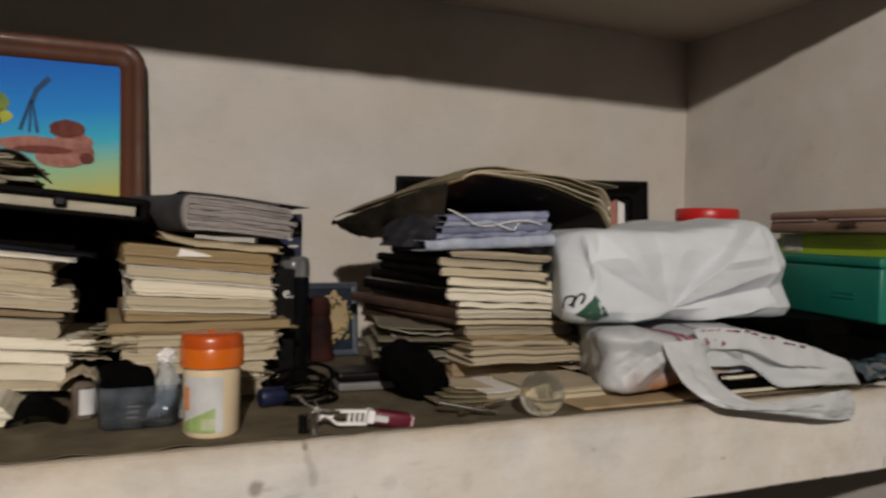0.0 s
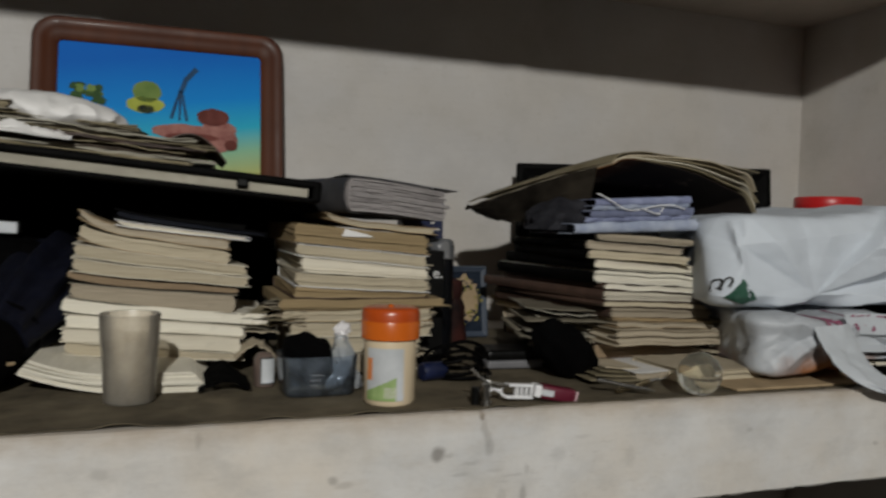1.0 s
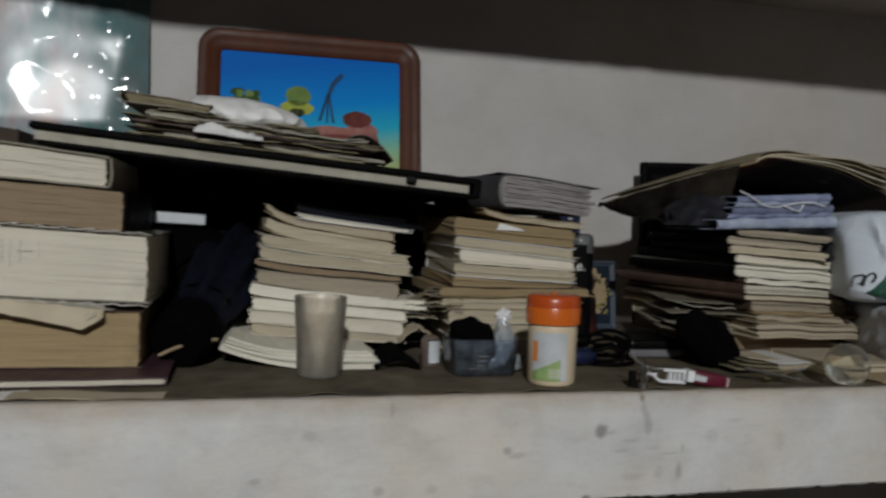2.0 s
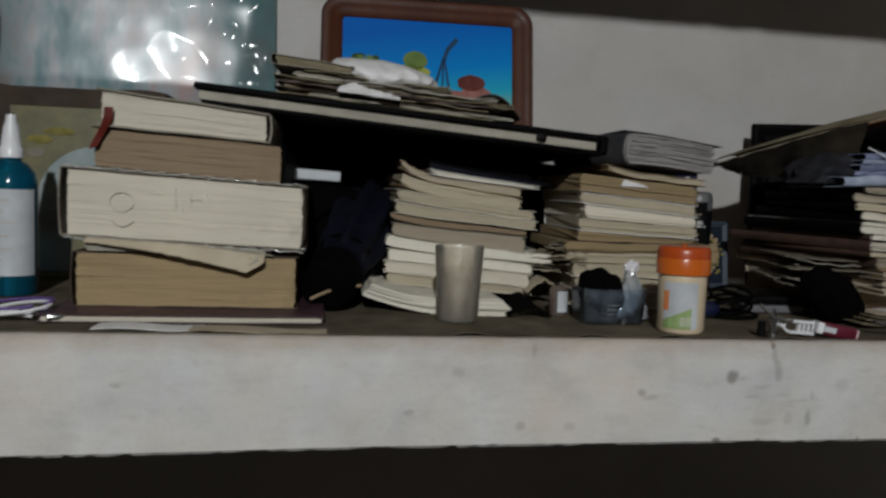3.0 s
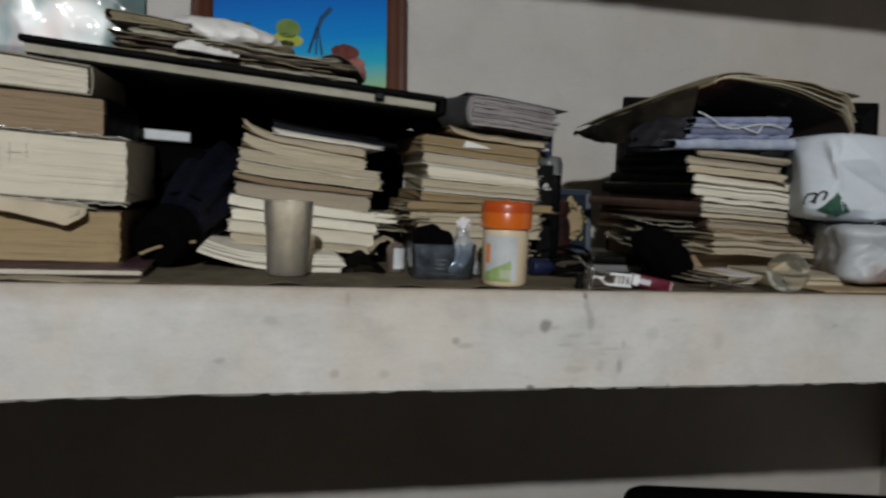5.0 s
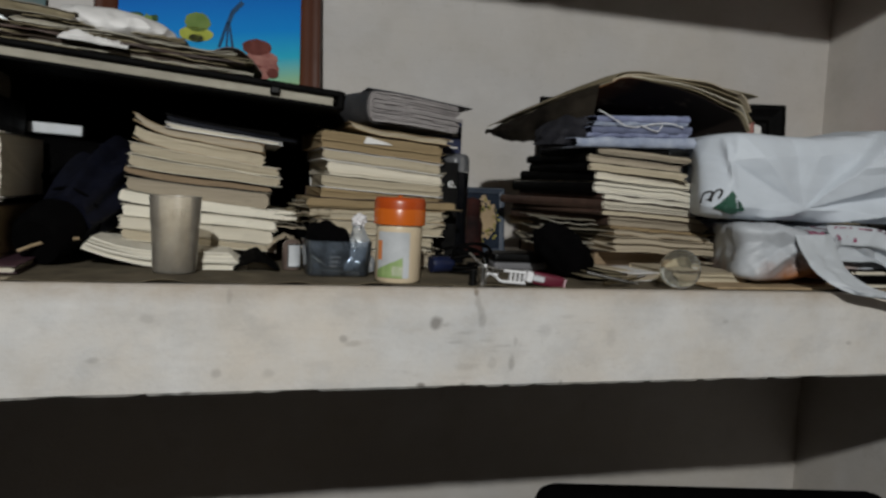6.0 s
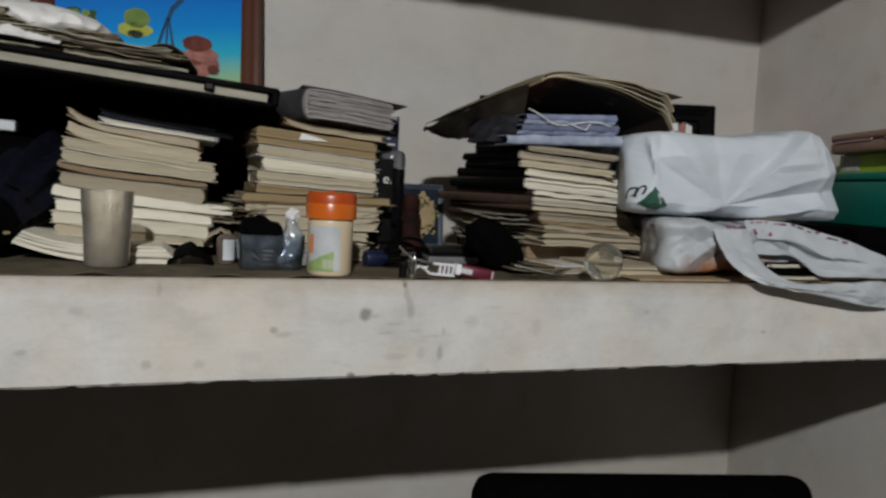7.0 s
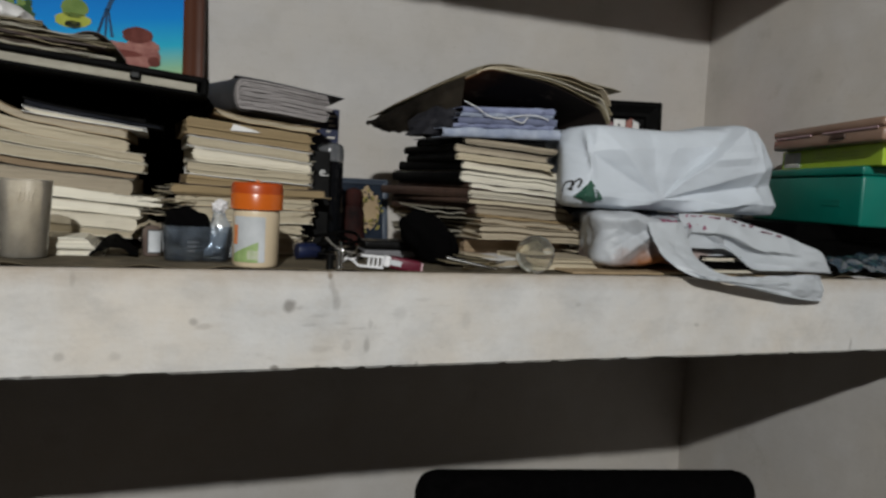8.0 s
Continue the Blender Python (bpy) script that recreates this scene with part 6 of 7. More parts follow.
def white_comb():
    """A small white hook-shaped clip with four slots."""
    e = thing("white_clip", "white plastic clip with slots on the keyring", "clip", 0.0965, 0.04, TOP + 0.009, ry=4)
    part("top_bar", box(-0.016, 0.016, -0.0035, 0.0035, 0.005, 0.008, 0.001), M["white_plastic"], e)
    part("bottom_bar", box(-0.014, 0.016, -0.0035, 0.0035, -0.007, -0.004, 0.001), M["white_plastic"], e)
    part("end", tube([(-0.014, 0, 0.0065), (-0.0185, 0, 0.003), (-0.019, 0, -0.002), (-0.014, 0, -0.0055)], 0.0016, 8), M["white_plastic"], e)
    for k in range(4):
        part("tooth", box(-0.004 + 0.0052 * k, -0.0018 + 0.0052 * k, -0.003, 0.003, -0.006, 0.007, 0.0005), M["white_plastic"], e)
    part("link", tube([(-0.019, 0, 0.0), (-0.027, 0.002, 0.003), (-0.034, 0.001, -0.002), (-0.040, -0.002, 0.002)], 0.0028, 8), M["white_plastic"], e)


white_comb()
solid("stubby_marker", lathe([(0, 0), (0.0095, 0), (0.0102, 0.002), (0.0098, 0.026), (0.0075, 0.029), (0, 0.0295)], 28), M["blue_plastic"], "stubby dark blue marker lying on its side", "marker",
      pose(0.030, 0.150, TOP + 0.0105, 0, 90, 12), smooth=True)


def pen(label, a, b, r, mt):
    e = thing("metal_pen", label, "pen", 0, 0, 0)
    a, b = Vector(a), Vector(b)
    part("barrel", tube([a, a.lerp(b, 0.75)], r, 10), M[mt], e, smooth=True)
    part("tip", tube([a.lerp(b, 0.75), a.lerp(b, 0.95), b], [r, r * 0.55, r * 0.2], 10), M["steel"], e, smooth=True)


pen("slim silver pen lying on the liner", (0.192, 0.052, TOP + 0.0145), (0.252, 0.036, TOP + 0.0028), 0.0026, "steel")
pen("slim pale gold pen lying near the paperweight", (0.212, 0.046, TOP + 0.0028), (0.272, 0.058, TOP + 0.0115), 0.0026, "gold_pen")


def fanned_magazines():
    for k in range(4):
        f = k / 3
        solid("magazine", sheet(14, 6, lambda u, v: (0.205 + 0.012 * k + 0.115 * u, 0.088 + 0.01 * k + 0.14 * v + 0.02 * u, TOP + 0.0016 + 0.0034 * k * (0.4 + 0.6 * u) + (0.015 - 0.002 * k) * max(0, 1 - u / 0.6) ** 1.6 * (0.35 + 0.65 * f)), 0.0013),
              M["khaki"] if k != 3 else M["newsprint_flat"], "thin magazine splayed under the tall stack", "magazine", smooth=True, group="magazines under the tall stack")


fanned_magazines()
book("pad", "small pale paper pad lying behind the paperweight", 0.318, 0.428, TOP, 1.265, TOP, 1.264, 0.075, 0.1, M["cream"], M["newsprint_flat"], yaw=3, category="pad", covers=(True, True))
solid("brown_board", box(-0.20, 0.20, 0, 0.1, 0, 0.003, 0.0008, 1), M["c_kraft"], "thin brown board lying under the carrier bag", "board", pose(0.55, 0.03, TOP, 0, 0, 1))


def paperweight():
    e = thing("glass_ball", "clear glass ball paperweight at the shelf's edge", "paperweight", 0.291, 0.0150, TOP + 0.0012)
    bm = bmesh.new()
    bmesh.ops.create_uvsphere(bm, u_segments=48, v_segments=32, radius=0.0230)
    bmesh.ops.translate(bm, verts=bm.verts, vec=(0, 0, 0.0230))
    part("ball", bm, M["glass"], e, smooth=True)


paperweight()


def cables():
    r = random.Random(11)
    e = thing("earphone_cable", "tangled white and purple earphone cable on the edge", "cable", -0.79, 0.085, TOP)
    for k in range(4):      # long strands that sag along the edge
        ph, amp = r.random() * 6, r.uniform(0.006, 0.014)
        pts = [(-0.12 + (0.20 + 0.012 * k) * t, amp * math.sin(4 * t + ph) + 0.008 * k - 0.014, 0.004 + 0.0036 * k * (1 - t) + 0.0028 * math.sin(5 * t + ph) + 0.0028) for t in [i / 30 for i in range(31)]]
        part("wire", tube(pts, 0.0016, 6), M["white_plastic"] if k != 2 else M["lilac"], e, smooth=True)
    for k in range(4):      # flat loops lying over them
        ph, cx, cy, a, b = r.random() * 6, 0.030 + 0.022 * k - 0.03 * (k % 2), -0.006 + 0.006 * k, r.uniform(0.030, 0.044), r.uniform(0.014, 0.022)
        pts = [(cx + a * math.cos(ph + 5.9 * t), cy + b * math.sin(ph + 5.9 * t), 0.0055 + 0.0026 * k + 0.0045 * math.sin(5.9 * t + ph + 1)) for t in [i / 36 for i in range(37)]]
        part("wire", tube(pts, 0.0017, 6), M[("purple", "lilac", "white_plastic", "purple")[k]], e, smooth=True)
    part("plug", lathe([(0, 0), (0.004, 0), (0.004, 0.012), (0.002, 0.016), (0.0015, 0.026), (0, 0.027)], 16), M["steel"], e, "small bright plug", smooth=True).matrix_basis = pose(0.108, -0.012, 0.0045, 0, 90, 10)


M["lilac"] = surf("lilac_plastic", (0.42, 0.36, 0.58), (0.52, 0.46, 0.66), 30, 0.4, bump=0.0)
M["purple"] = surf("purple_plastic", (0.10, 0.05, 0.22), (0.14, 0.08, 0.3), 30, 0.4, bump=0.0)
cables()
solid("paper_strip", sheet(12, 3, lambda u, v: (-0.54 + 0.13 * u, 0.022 + 0.03 * v - 0.008 * u, TOP + 0.0016 + 0.0012 * math.sin(6 * u)), 0.0009), M["newsprint_flat"], "pale torn strip of paper on the liner", "paper", smooth=True)
solid("paper_strip", sheet(12, 3, lambda u, v: (-0.63 + 0.10 * u, 0.03 + 0.03 * v, TOP + 0.0016 + 0.0012 * math.sin(6 * u)), 0.0009), M["c_white"], "white torn strip of paper on the liner", "paper", smooth=True)


# ---- carrier bags ----
def facets(x, z, size, seed):
    """Height of taut film that breaks into flat triangles along straight creases, -1 to 1."""
    a, b = (0.86 * x + 0.5 * z) / size, (0.86 * z - 0.5 * x) / size
    a, b = a + 0.45 * noise.noise(Vector((a * 0.6, b * 0.6, seed))), b + 0.45 * noise.noise(Vector((a * 0.6, b * 0.6, seed + 9)))
    i, j = math.floor(a), math.floor(b)
    f, g = a - i, b - j

    def corner(m, n):
        return noise.cell(Vector((i + m + 0.5, j + n + 0.5, seed + 0.5)))
    if f + g < 1:
        return corner(0, 0) * (1 - f - g) + corner(1, 0) * f + corner(0, 1) * g
    return corner(1, 1) * (f + g - 1) + corner(1, 0) * (1 - g) + corner(0, 1) * (1 - f)


def gathered(dx, dz, spokes):
    """Taut film drawn together in one point: flat gores between straight spokes, each an angle and how far it stands out."""
    a, rr = math.degrees(math.atan2(dz, dx)) % 360, math.hypot(dx, dz)
    for (a0, s0), (a1, s1) in zip(spokes, spokes[1:]):
        if a0 <= a <= a1:
            return min(rr, 0.085 + 0.2 * max(0, rr - 0.085)) * (s0 + (s1 - s0) * (a - a0) / (a1 - a0))
    return 0.0


def bulged(w, d, h, seed, power, amp, top_fn, lean=0.0, pinch=None, cuts=63, folds=(), shear=0.4, spokes=()):
    """A stuffed bag: a softened block, sagging top, broad facets, sharp creases and folds that radiate from a pinch."""
    bm = bmesh.new()
    bmesh.ops.create_cube(bm, size=2)
    bmesh.ops.subdivide_edges(bm, edges=bm.edges[:], cuts=cuts, use_grid_fill=True)
    for v in bm.verts:
        p = v.co.copy()
        p /= (abs(p.x) ** power + abs(p.y) ** power + abs(p.z) ** power) ** (1 / power)
        u = p.x * 0.5 + 0.5
        z = (p.z * 0.5 + 0.5) * top_fn(u)
        q = Vector((p.x * w / 2, p.y * d / 2, z * h))
        s = Vector((q.x * 8 + seed + q.z * 7, q.y * 6, q.z * 10 - q.x * 5))
        fx, fz = q.x + 0.6 * q.y, q.z + 0.5 * q.y
        crease = 0.8 + 0.8 * facets(fx, fz, 0.060, seed) + 0.42 * facets(fx + 0.3 * fz, fz, 0.026, seed + 5) + 0.16 * facets(fx - 0.4 * fz, fz, 0.012, seed + 11) + 0.10 * noise.noise(s * 4)
        if spokes and p.y < -0.3:
            crease *= 0.62
            x, z0 = q.x + 0.004 * noise.noise(s * 2), q.z
            q.y -= gathered(x - pinch[0], z0 - pinch[1], spokes)
            q.y += 0.8 * max(0, -0.146 - x + 0.25 * (z0 - 0.06)) + 0.38 * max(0, x - 0.126 + 0.30 * (z0 - 0.05)) + 0.9 * max(0, 0.016 - z0) + 0.45 * max(0, z0 - 0.092 - 0.1 * x)
        elif pinch:
            dx, dz = q.x - pinch[0], q.z - pinch[1]
            a, rr = math.atan2(dz, dx), math.hypot(dx, dz)
            tri = abs(((a * pinch[2] / 6.28318 + 0.15 * noise.noise(s)) % 1.0) * 2 - 1)
            crease += 1.1 * tri * min(1, rr / 0.05) * math.exp(-rr / 0.10)
        out = Vector((p.x, p.y * 1.2, p.z)).normalized()
        q -= out * amp * crease
        if p.y < 0.3:
            for x0, z0, x1, z1, hh, ww in folds:
                ex, ez = x1 - x0, z1 - z0
                t = max(0, min(1, ((q.x - x0) * ex + (q.z - z0) * ez) / (ex * ex + ez * ez)))
                dist = math.hypot(q.x - x0 - t * ex, q.z - z0 - t * ez)
                if dist < ww:
                    q += out * (1.9 - 0.9 * max(0, min(1, (u - 0.5) * 4))) * 1.25 * hh * (1 - dist / ww) ** 1.1 * min(1, 0.25 + 3 * min(t, 1 - t))
        q.x += shear * (q.y + d / 2) * max(0, 1 - 2 * u)
        q.y += lean * z
        q.z = max(0.0, q.z)
        v.co = q
    return bm


def bag_top(u):
    pts = [(0.0, 0.84), (0.05, 0.88), (0.14, 0.90), (0.35, 0.90), (0.56, 0.93), (0.70, 0.99), (0.79, 1.05), (0.85, 1.0), (0.92, 0.66), (1.0, 0.22)]
    for (a, fa), (b, fb) in zip(pts, pts[1:]):
        if u <= b:
            return fa + (fb - fa) * (u - a) / (b - a)
    return 0.22


def on_front(bm, pts, lift=0.0012):
    """Lay a flat outline on the front of a bulged mesh."""
    low, high = [min(p[c] for p in pts) - 0.01 for c in (0, 1)], [max(p[c] for p in pts) + 0.01 for c in (0, 1)]
    front = [v.co.copy() for v in bm.verts if v.co.y < 0 and low[0] < v.co.x < high[0] and low[1] < v.co.z < high[1]]
    out = bmesh.new()
    outline = []
    for (x0, z0), (x1, z1) in zip(pts, pts[1:] + pts[:1]):
        outline += [(x0 + (x1 - x0) * k / 5, z0 + (z1 - z0) * k / 5) for k in range(5)]
    cx, cz = sum(p[0] for p in outline) / len(outline), sum(p[1] for p in outline) / len(outline)

    def settle(x, z):
        return out.verts.new((x, min(c.y for c in sorted(front, key=lambda c: (c.x - x) ** 2 + (c.z - z) ** 2)[:12]) - lift, z))
    rings = [[settle(cx + (x - cx) * f, cz + (z - cz) * f) for x, z in outline] for f in (1.0, 0.83, 0.66, 0.5, 0.33, 0.16)]
    mid, n = settle(cx, cz), len(outline)
    for i in range(n):
        j = (i + 1) % n
        for a, b in zip(rings, rings[1:]):
            out.faces.new((a[i], a[j], b[j], b[i]))
        out.faces.new((rings[-1][i], rings[-1][j], mid))
    return out


def strip_on_front(bm, pts, lift=0.0030):
    """Lay a narrow band, given by its two sides in turn, on the front of a bulged mesh."""
    low, high = [min(p[c] for p in pts) - 0.01 for c in (0, 1)], [max(p[c] for p in pts) + 0.01 for c in (0, 1)]
    front = [v.co.copy() for v in bm.verts if v.co.y < 0 and low[0] < v.co.x < high[0] and low[1] < v.co.z < high[1]]
    out = bmesh.new()
    vs = [out.verts.new((x, min(c.y for c in sorted(front, key=lambda c: (c.x - x) ** 2 + (c.z - z) ** 2)[:10]) - lift, z)) for x, z in pts]
    n = len(vs)
    for i in range(n // 2 - 1):
        out.faces.new((vs[i], vs[i + 1], vs[n - 2 - i], vs[n - 1 - i]))
    return out


def upper_bag():
    e = thing("carrier_bag", "stuffed white plastic carrier bag with dark print", "plastic bag", 0.550, 0.225, 1.3305)
    creases = [
        (-0.148, 0.104, -0.140, 0.044, 0.0025, 0.006),
        (0.002, 0.004, 0.118, 0.026, 0.005, 0.010),
        (0.050, 0.008, 0.150, 0.030, 0.003, 0.008),
        (0.124, 0.104, 0.128, 0.034, 0.004, 0.010),
        (0.036, 0.074, 0.120, 0.084, 0.003, 0.010),
        (-0.107, 0.008, -0.034, 0.0166, 0.004, 0.012),
    ]
    spokes = [(0, 0.10), (9, 0.02), (17, 0.20), (38, 0.27), (41, 0.06), (74, 0.10), (98, 0.03), (128, 0.17), (135, 0.19), (152, 0.04), (176, 0.12), (190, 0.10), (270, 0.0), (360, 0.10)]
    bm = bulged(0.372, 0.27, 0.128, 3.0, 16.0, 0.0046, bag_top, 0.015, (-0.034, 0.016, 7), 125, creases, spokes=spokes)
    patch = on_front(bm, [(-0.170, 0.0150), (-0.161, 0.025), (-0.149, 0.038), (-0.141, 0.027), (-0.131, 0.013), (-0.145, 0.007), (-0.158, 0.0100)], 0.0030)
    marks = []
    for cx, cz in ((-0.173, 0.028), (-0.165, 0.031)):      # two narrow slanting curls
        arc = [(cx + 0.0044 * math.cos(radians(a)) + 0.005 * math.sin(radians(a)), cz + 0.0085 * math.sin(radians(a))) for a in range(-30, 260, 12)]
        arc += [(cx + 0.0022 * math.cos(radians(a)) + 0.004 * math.sin(radians(a)), cz + 0.0064 * math.sin(radians(a))) for a in range(258, -32, -12)]
        marks.append(strip_on_front(bm, arc))
    part("body", bm, M["bag"], e, smooth=True)
    part("print_patch", patch, M["print_green"], e, "dull green printed corner")
    for k in range(2):
        part("print_mark", marks[k], M["ink"], e, "black printed curl")


upper_bag()


def lower_bag():
    e = thing("carrier_bag", "limp white carrier bag with a handle drooping over the edge", "plastic bag", 0.575, 0.18, TOP + 0.003)
    creases = [(-0.140, 0.070, -0.073, 0.039, 0.007, 0.017), (-0.043, 0.064, -0.065, 0.026, 0.006, 0.014), (-0.088, 0.0545, -0.155, 0.014, 0.006, 0.014), (-0.11, 0.066, -0.10, 0.02, -0.005, 0.009),
               (-0.043, 0.064, 0.02, 0.03, 0.006, 0.015), (-0.02, 0.07, 0.09, 0.045, 0.006, 0.014), (-0.06, 0.06, -0.085, 0.03, -0.005, 0.009)]
    bm = bulged(0.385, 0.28, 0.078, 9.0, 9.0, 0.0095, lambda u: 0.98 - 0.45 * max(0, u - 0.6) / 0.4 + 0.04 * max(0, 0.2 - u) / 0.2, 0.0, (-0.043, 0.066, 9), 111, creases)
    r = random.Random(5)
    bars = []
    for k in range(16):
        x, a, z = -0.090 + 0.0098 * k + r.uniform(-0.002, 0.002), r.uniform(0.005, 0.010), 0.061 + r.uniform(-0.004, 0.004)
        bars.append(on_front(bm, [(x, z), (x + a, z + 0.001), (x + a * 0.8, z + r.uniform(0.004, 0.009)), (x + 0.001, z + 0.005)]))
    part("body", bm, M["bag_stained"], e, smooth=True)
    for b in bars:
        part("print_bar", b, M["pink"], e)

    def curve(pts, u):
        k = u * (len(pts) - 1)
        i = min(int(k), len(pts) - 2)
        f = k - i
        p = [Vector(pts[max(0, min(len(pts) - 1, j))]) for j in (i - 1, i, i + 1, i + 2)]
        return 0.5 * (2 * p[1] + (p[2] - p[0]) * f + (2 * p[0] - 5 * p[1] + 4 * p[2] - p[3]) * f * f + (3 * p[1] - p[0] - 3 * p[2] + p[3]) * f ** 3)

    inner = [(0.518, 0.042, 1.319), (0.514, 0.022, 1.294), (0.511, -0.002, 1.274), (0.530, -0.020, 1.259), (0.564, -0.026, 1.255), (0.631, -0.022, 1.257), (0.693, -0.012, 1.258), (0.713, -0.004, 1.253)]
    outer = [(0.458, 0.036, 1.317), (0.458, 0.016, 1.293), (0.465, -0.004, 1.272), (0.490, -0.022, 1.255), (0.535, -0.030, 1.248), (0.595, -0.028, 1.238), (0.658, -0.022, 1.227), (0.711, -0.010, 1.222)]

    def handle(u, v):
        c = curve(inner, u).lerp(curve(outer, u), v)
        c.y -= 0.0035 * math.sin(3.14 * v) + 0.0008 * math.sin(9 * v + 4 * u) + 0.0022 * smooth_noise(u * 5, v * 2, 6, 4) + 0.002 * smooth_noise(u * 2, v, 3, 5)
        return (c.x - 0.575, c.y - 0.18, c.z - TOP - 0.003)
    part("handle", sheet(70, 14, handle, 0.0006), M["bag_thin"], e, "drooping handle loop", smooth=True)

    upper = [(0.513, 0.045, 1.330), (0.542, 0.042, 1.331), (0.583, 0.036, 1.328), (0.626, 0.030, 1.318), (0.669, 0.024, 1.308), (0.704, 0.018, 1.296), (0.730, 0.013, 1.285), (0.745, 0.010, 1.259)]
    under = [(0.528, 0.040, 1.286), (0.551, 0.034, 1.286), (0.584, 0.030, 1.285), (0.618, 0.020, 1.262), (0.648, 0.016, 1.260), (0.682, 0.012, 1.260), (0.715, 0.010, 1.259), (0.743, 0.009, 1.258)]

    def flap(u, v):
        c = curve(under, u).lerp(curve(upper, u), v)
        c.y -= 0.008 * math.sin(3.14 * v) * math.sin(3.14 * u) + 0.003 * smooth_noise(u * 2, v, 8, 4)
        crease = 0.50 - 0.10 * math.sin(3.14 * min(1, u / 0.7)) + 0.12 * u      # a fold that overhangs the mouth
        if u < 0.72:
            under_it = max(0.0, min(1.0, (crease - v) / 0.09))
            c.y += 0.015 * math.sin(3.14 * u / 0.72) * under_it * under_it * (3 - 2 * under_it) * min(1.0, v / 0.15)
        return (c.x - 0.575, c.y - 0.18, c.z - TOP - 0.003)
    flap_ob = part("flap", sheet(48, 26, flap, 0.0006), M["bag_thin"], e, "loose torn flap", smooth=True)
    rp = random.Random(9)
    for k in range(12):      # a run of unreadable pink print along the flap
        u0, v0, du, dv = 0.05 + 0.043 * k + rp.uniform(-0.012, 0.012), 0.915 + rp.uniform(-0.025, 0.02), rp.uniform(0.014, 0.040), rp.uniform(0.025, 0.06)

        def mark(u, v):
            x, y, z = flap(u0 + du * u + 0.008 * v, v0 + dv * v)
            return (x, y - 0.0016, z + 0.0004)
        part("print_bar", sheet(4, 3, mark, 0.0003), M["pink"] if k < 4 else M["maroon_print"], flap_ob)


lower_bag()
for k in range(3):
    book("magazine", "thin magazine showing at the mouth of the carrier bag", 0.555, 0.70, TOP + 0.0035 + 0.0075 * k, TOP + 0.0105 + 0.0075 * k, TOP + 0.0035 + 0.0075 * k, TOP + 0.0105 + 0.0075 * k, 0.030 + 0.004 * k, 0.01,
         M["white"] if k != 1 else M["c_black"], M["c_black"], stack="magazines in the carrier bag", category="magazine", ct=0.001)


# ---- boxes by the side wall ----
def green_box():
    e = thing("green_box", "dark green plastic box with a rimmed lid", "box", 0.843, 0.060, 1.3232, rz=-15)
    part("body", box(0, 0.082, 0, 0.335, 0, 0.0765, 0.004, 3), M["green"], e, smooth=True)
    part("lid", box(-0.003, 0.085, -0.003, 0.338, 0.0770, 0.0905, 0.003, 3), M["green"], e, "matching rimmed lid", smooth=True)
    for k in range(2):
        part("moulded_mark", box(-0.0012, 0, 0.05, 0.10, 0.030 + 0.007 * k, 0.0325 + 0.007 * k), M["green"], e)


green_box()


M["lime_dark"] = surf("darker_lime_print", (0.24, 0.38, 0.02), (0.30, 0.45, 0.03), 15, 0.5, bump=0.0, vary=0)


def lime_box():
    e = thing("lime_carton", "flat lime-green carton with a pale printed panel", "carton", 0.839, 0.026, 1.4140, rz=-17)
    part("body", box(0, 0.11, 0, 0.300, 0, 0.0320, 0.001), M["lime"], e)
    part("panel", box(-0.0008, 0.0, 0.235, 0.290, 0.003, 0.0285), M["label"], e, "pale printed panel")
    for k in range(6):
        part("code_bar", box(-0.0014, -0.0004, 0.244 + 0.007 * k, 0.248 + 0.007 * k, 0.005, 0.0265), M["pencil"], e)
    for k in range(3):
        part("text_bar", box(-0.0008, 0.0, 0.06, 0.13 - 0.01 * k, 0.010 + 0.006 * k, 0.0115 + 0.006 * k), M["lime_dark"], e)
        part("text_bar", box(-0.0008, 0.0, 0.15, 0.20 - 0.01 * k, 0.010 + 0.006 * k, 0.0115 + 0.006 * k), M["lime_dark"], e)


lime_box()


def brown_case():
    e = thing("plastic_case", "rosy brown hard plastic case with two seams and a latch", "case", 0.813, 0.006, 1.4468, rz=-16.6)
    part("base", box(0, 0.115, 0, 0.322, 0, 0.0195, 0.004, 3), M["case"], e, smooth=True)
    part("lid", box(-0.001, 0.116, -0.001, 0.323, 0.020, 0.034, 0.005, 3), M["case"], e, smooth=True)
    part("seam", box(-0.0025, 0.0, 0.19, 0.305, 0.018, 0.0208, 0.001), M["pinkish"], e, "pale seam strip")
    part("seam", box(-0.0025, 0.0, 0.01, 0.155, 0.018, 0.0208, 0.001), M["pinkish"], e, "pale seam strip")
    part("latch", box(-0.004, 0.0, 0.09, 0.13, 0.008, 0.016, 0.002), M["c_brown"], e, "dark latch")


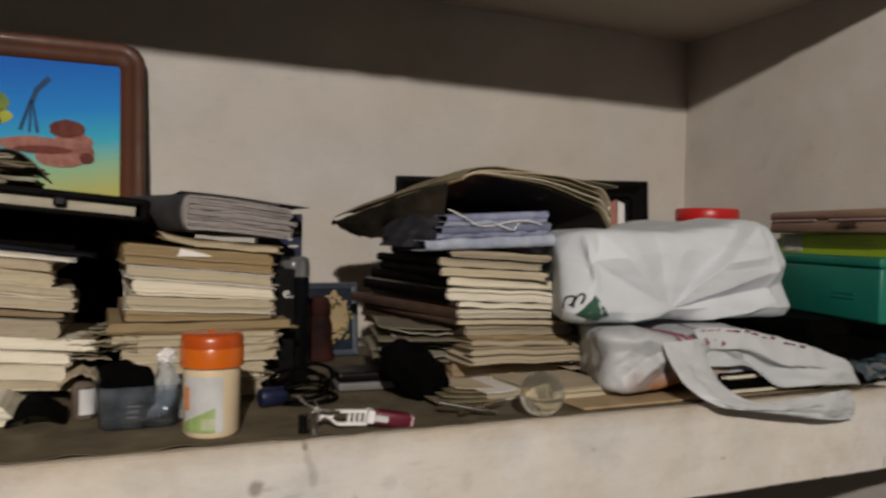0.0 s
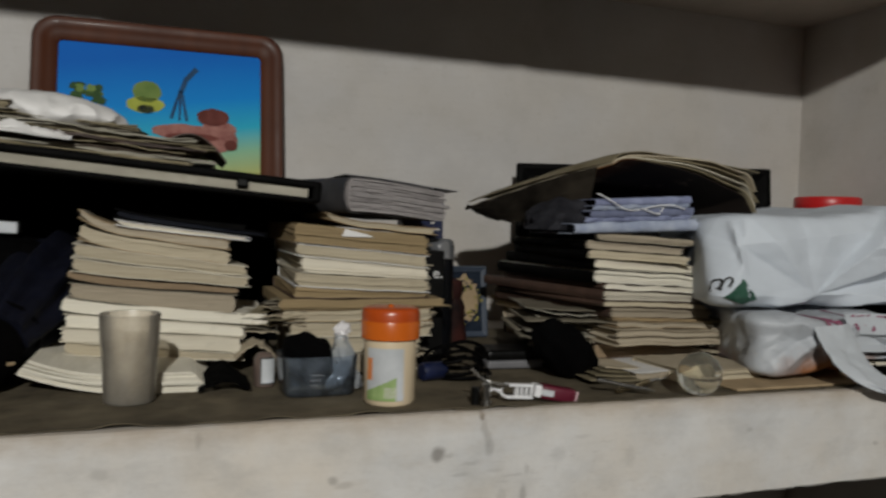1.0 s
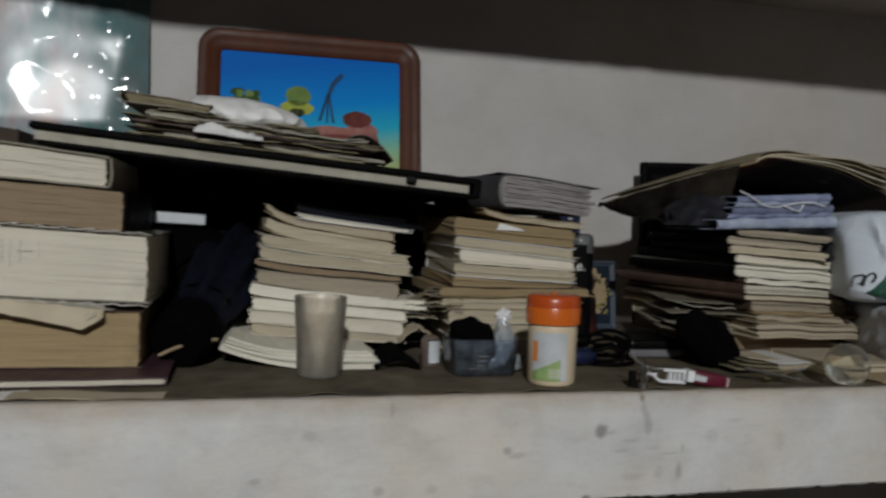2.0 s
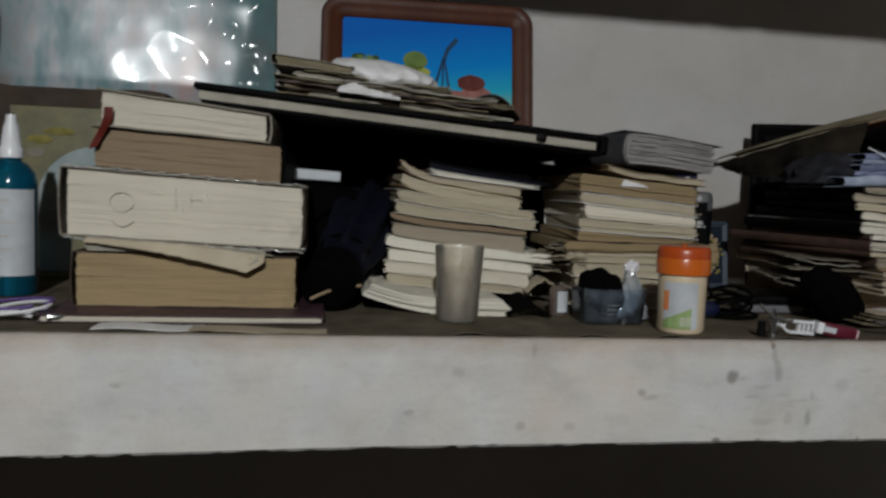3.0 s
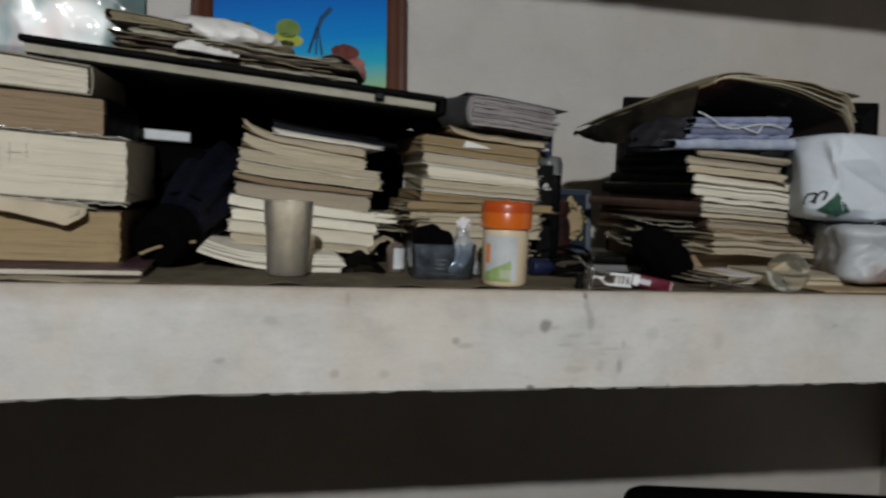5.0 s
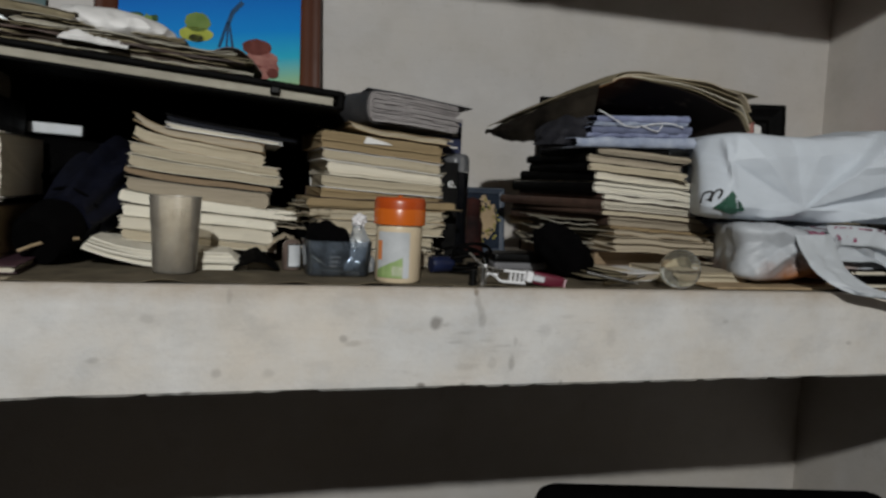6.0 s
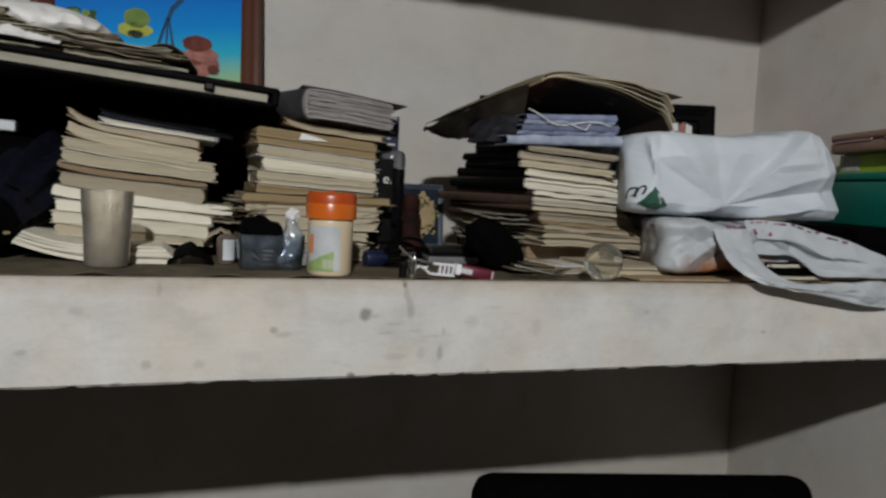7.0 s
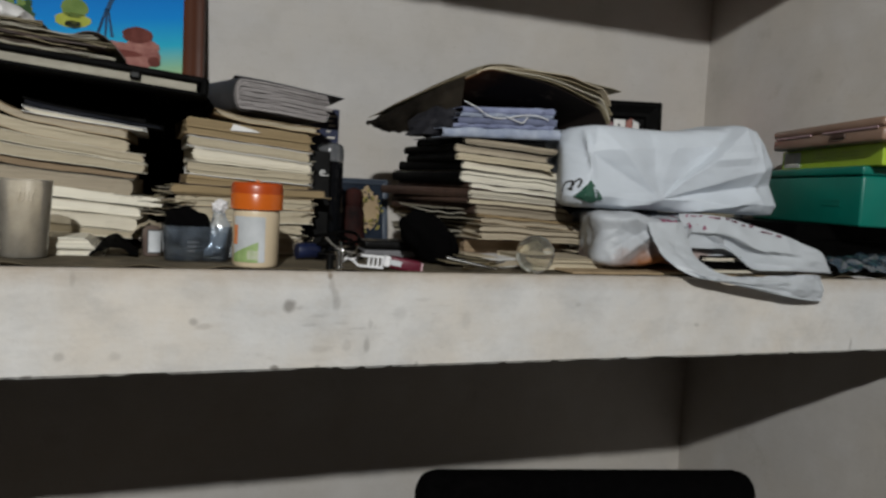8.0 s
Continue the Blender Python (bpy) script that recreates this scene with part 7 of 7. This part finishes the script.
brown_case()
for k in range(3):
    book("black_binder", "black flat binder under the green box", 0.80, 1.005, TOP + 0.0005 + 0.0245 * k, TOP + 0.024 + 0.0245 * k, TOP + 0.0005 + 0.0245 * k, TOP + 0.024 + 0.0245 * k, 0.115 + 0.01 * k, 0.28,
         M["c_black"], M["c_black"], yaw=-6 + 2 * k, stack="binders under the green box", category="binder", ct=0.0015, spine="left")
solid("crumpled_bag", sheet(34, 16, lambda u, v: (0.775 + 0.235 * u, 0.022 + 0.075 * v, TOP + 0.002 + 0.040 * math.sin(3.1 * min(1, v + 0.05)) * (0.45 + 0.55 * u) + 0.014 * abs(smooth_noise(u * 2, v, 1, 4)) + 0.003), 0.0008), M["bag_blue"],
      "crumpled bluish clear plastic bag on the shelf", "plastic bag", smooth=True)
solid("white_scrap", sheet(10, 4, lambda u, v: (0.80 + 0.08 * u, 0.012 + 0.02 * v, TOP + 0.0015 + 0.002 * math.sin(7 * u)), 0.0008), M["c_white"], "flat white scrap by the plastic bag", "paper", smooth=True)


def red_jar():
    e = thing("red_lidded_jar", "clear jar with a broad red screw lid", "jar", 0.950, 0.515, TOP)
    part("body", lathe([(0, 0), (0.052, 0), (0.055, 0.004), (0.055, 0.190), (0.050, 0.208), (0.050, 0.217), (0, 0.217)], 44), M["tub"], e, smooth=True)
    part("contents", lathe([(0, 0.004), (0.050, 0.004), (0.050, 0.150), (0, 0.152)], 32), M["tan"], e, smooth=True)
    part("lid", lathe([(0, 0.2175), (0.058, 0.2175), (0.0595, 0.220), (0.0595, 0.238), (0.057, 0.242), (0, 0.2425)], 48), M["red"], e, "red screw lid", smooth=True)


red_jar()


# ---- the chair below ----
def chair():
    e = thing("office_chair", "black office chair with a rounded backrest under the shelf", "chair", 0.565, 0.28, 0.0, rz=-12)
    part("backrest", box(-0.30, 0.30, 0.0, 0.075, 0.42, 0.881, 0.036, 6), M["cloth_black"], e, smooth=True)
    part("seat", box(-0.24, 0.24, -0.46, 0.02, 0.42, 0.50, 0.035, 4), M["cloth_black"], e, smooth=True)
    part("back_bar", box(-0.03, 0.03, 0.055, 0.075, 0.36, 0.60, 0.006), M["black"], e)
    part("column", lathe([(0, 0.08), (0.028, 0.08), (0.028, 0.25), (0.02, 0.25), (0.02, 0.42), (0, 0.42)], 24), M["black"], e, smooth=True).location = (0, -0.22, 0)
    for k in range(5):
        a = radians(72 * k + 18)
        leg = part("leg", tube([(0, -0.22, 0.10), (0.13 * math.cos(a), -0.22 + 0.13 * math.sin(a), 0.09), (0.24 * math.cos(a), -0.22 + 0.24 * math.sin(a), 0.065)], [0.022, 0.019, 0.014], 8), M["black"], e)
        part("castor", lathe([(0, -0.02), (0.024, -0.02), (0.028, -0.012), (0.028, 0.012), (0.024, 0.02), (0, 0.02)], 20), M["black"], leg, smooth=True).matrix_basis = Matrix.Translation((0.24 * math.cos(a), -0.22 + 0.24 * math.sin(a), 0.028)) @ pose(0, 0, 0, 90, 0, 72 * k + 18)


chair()
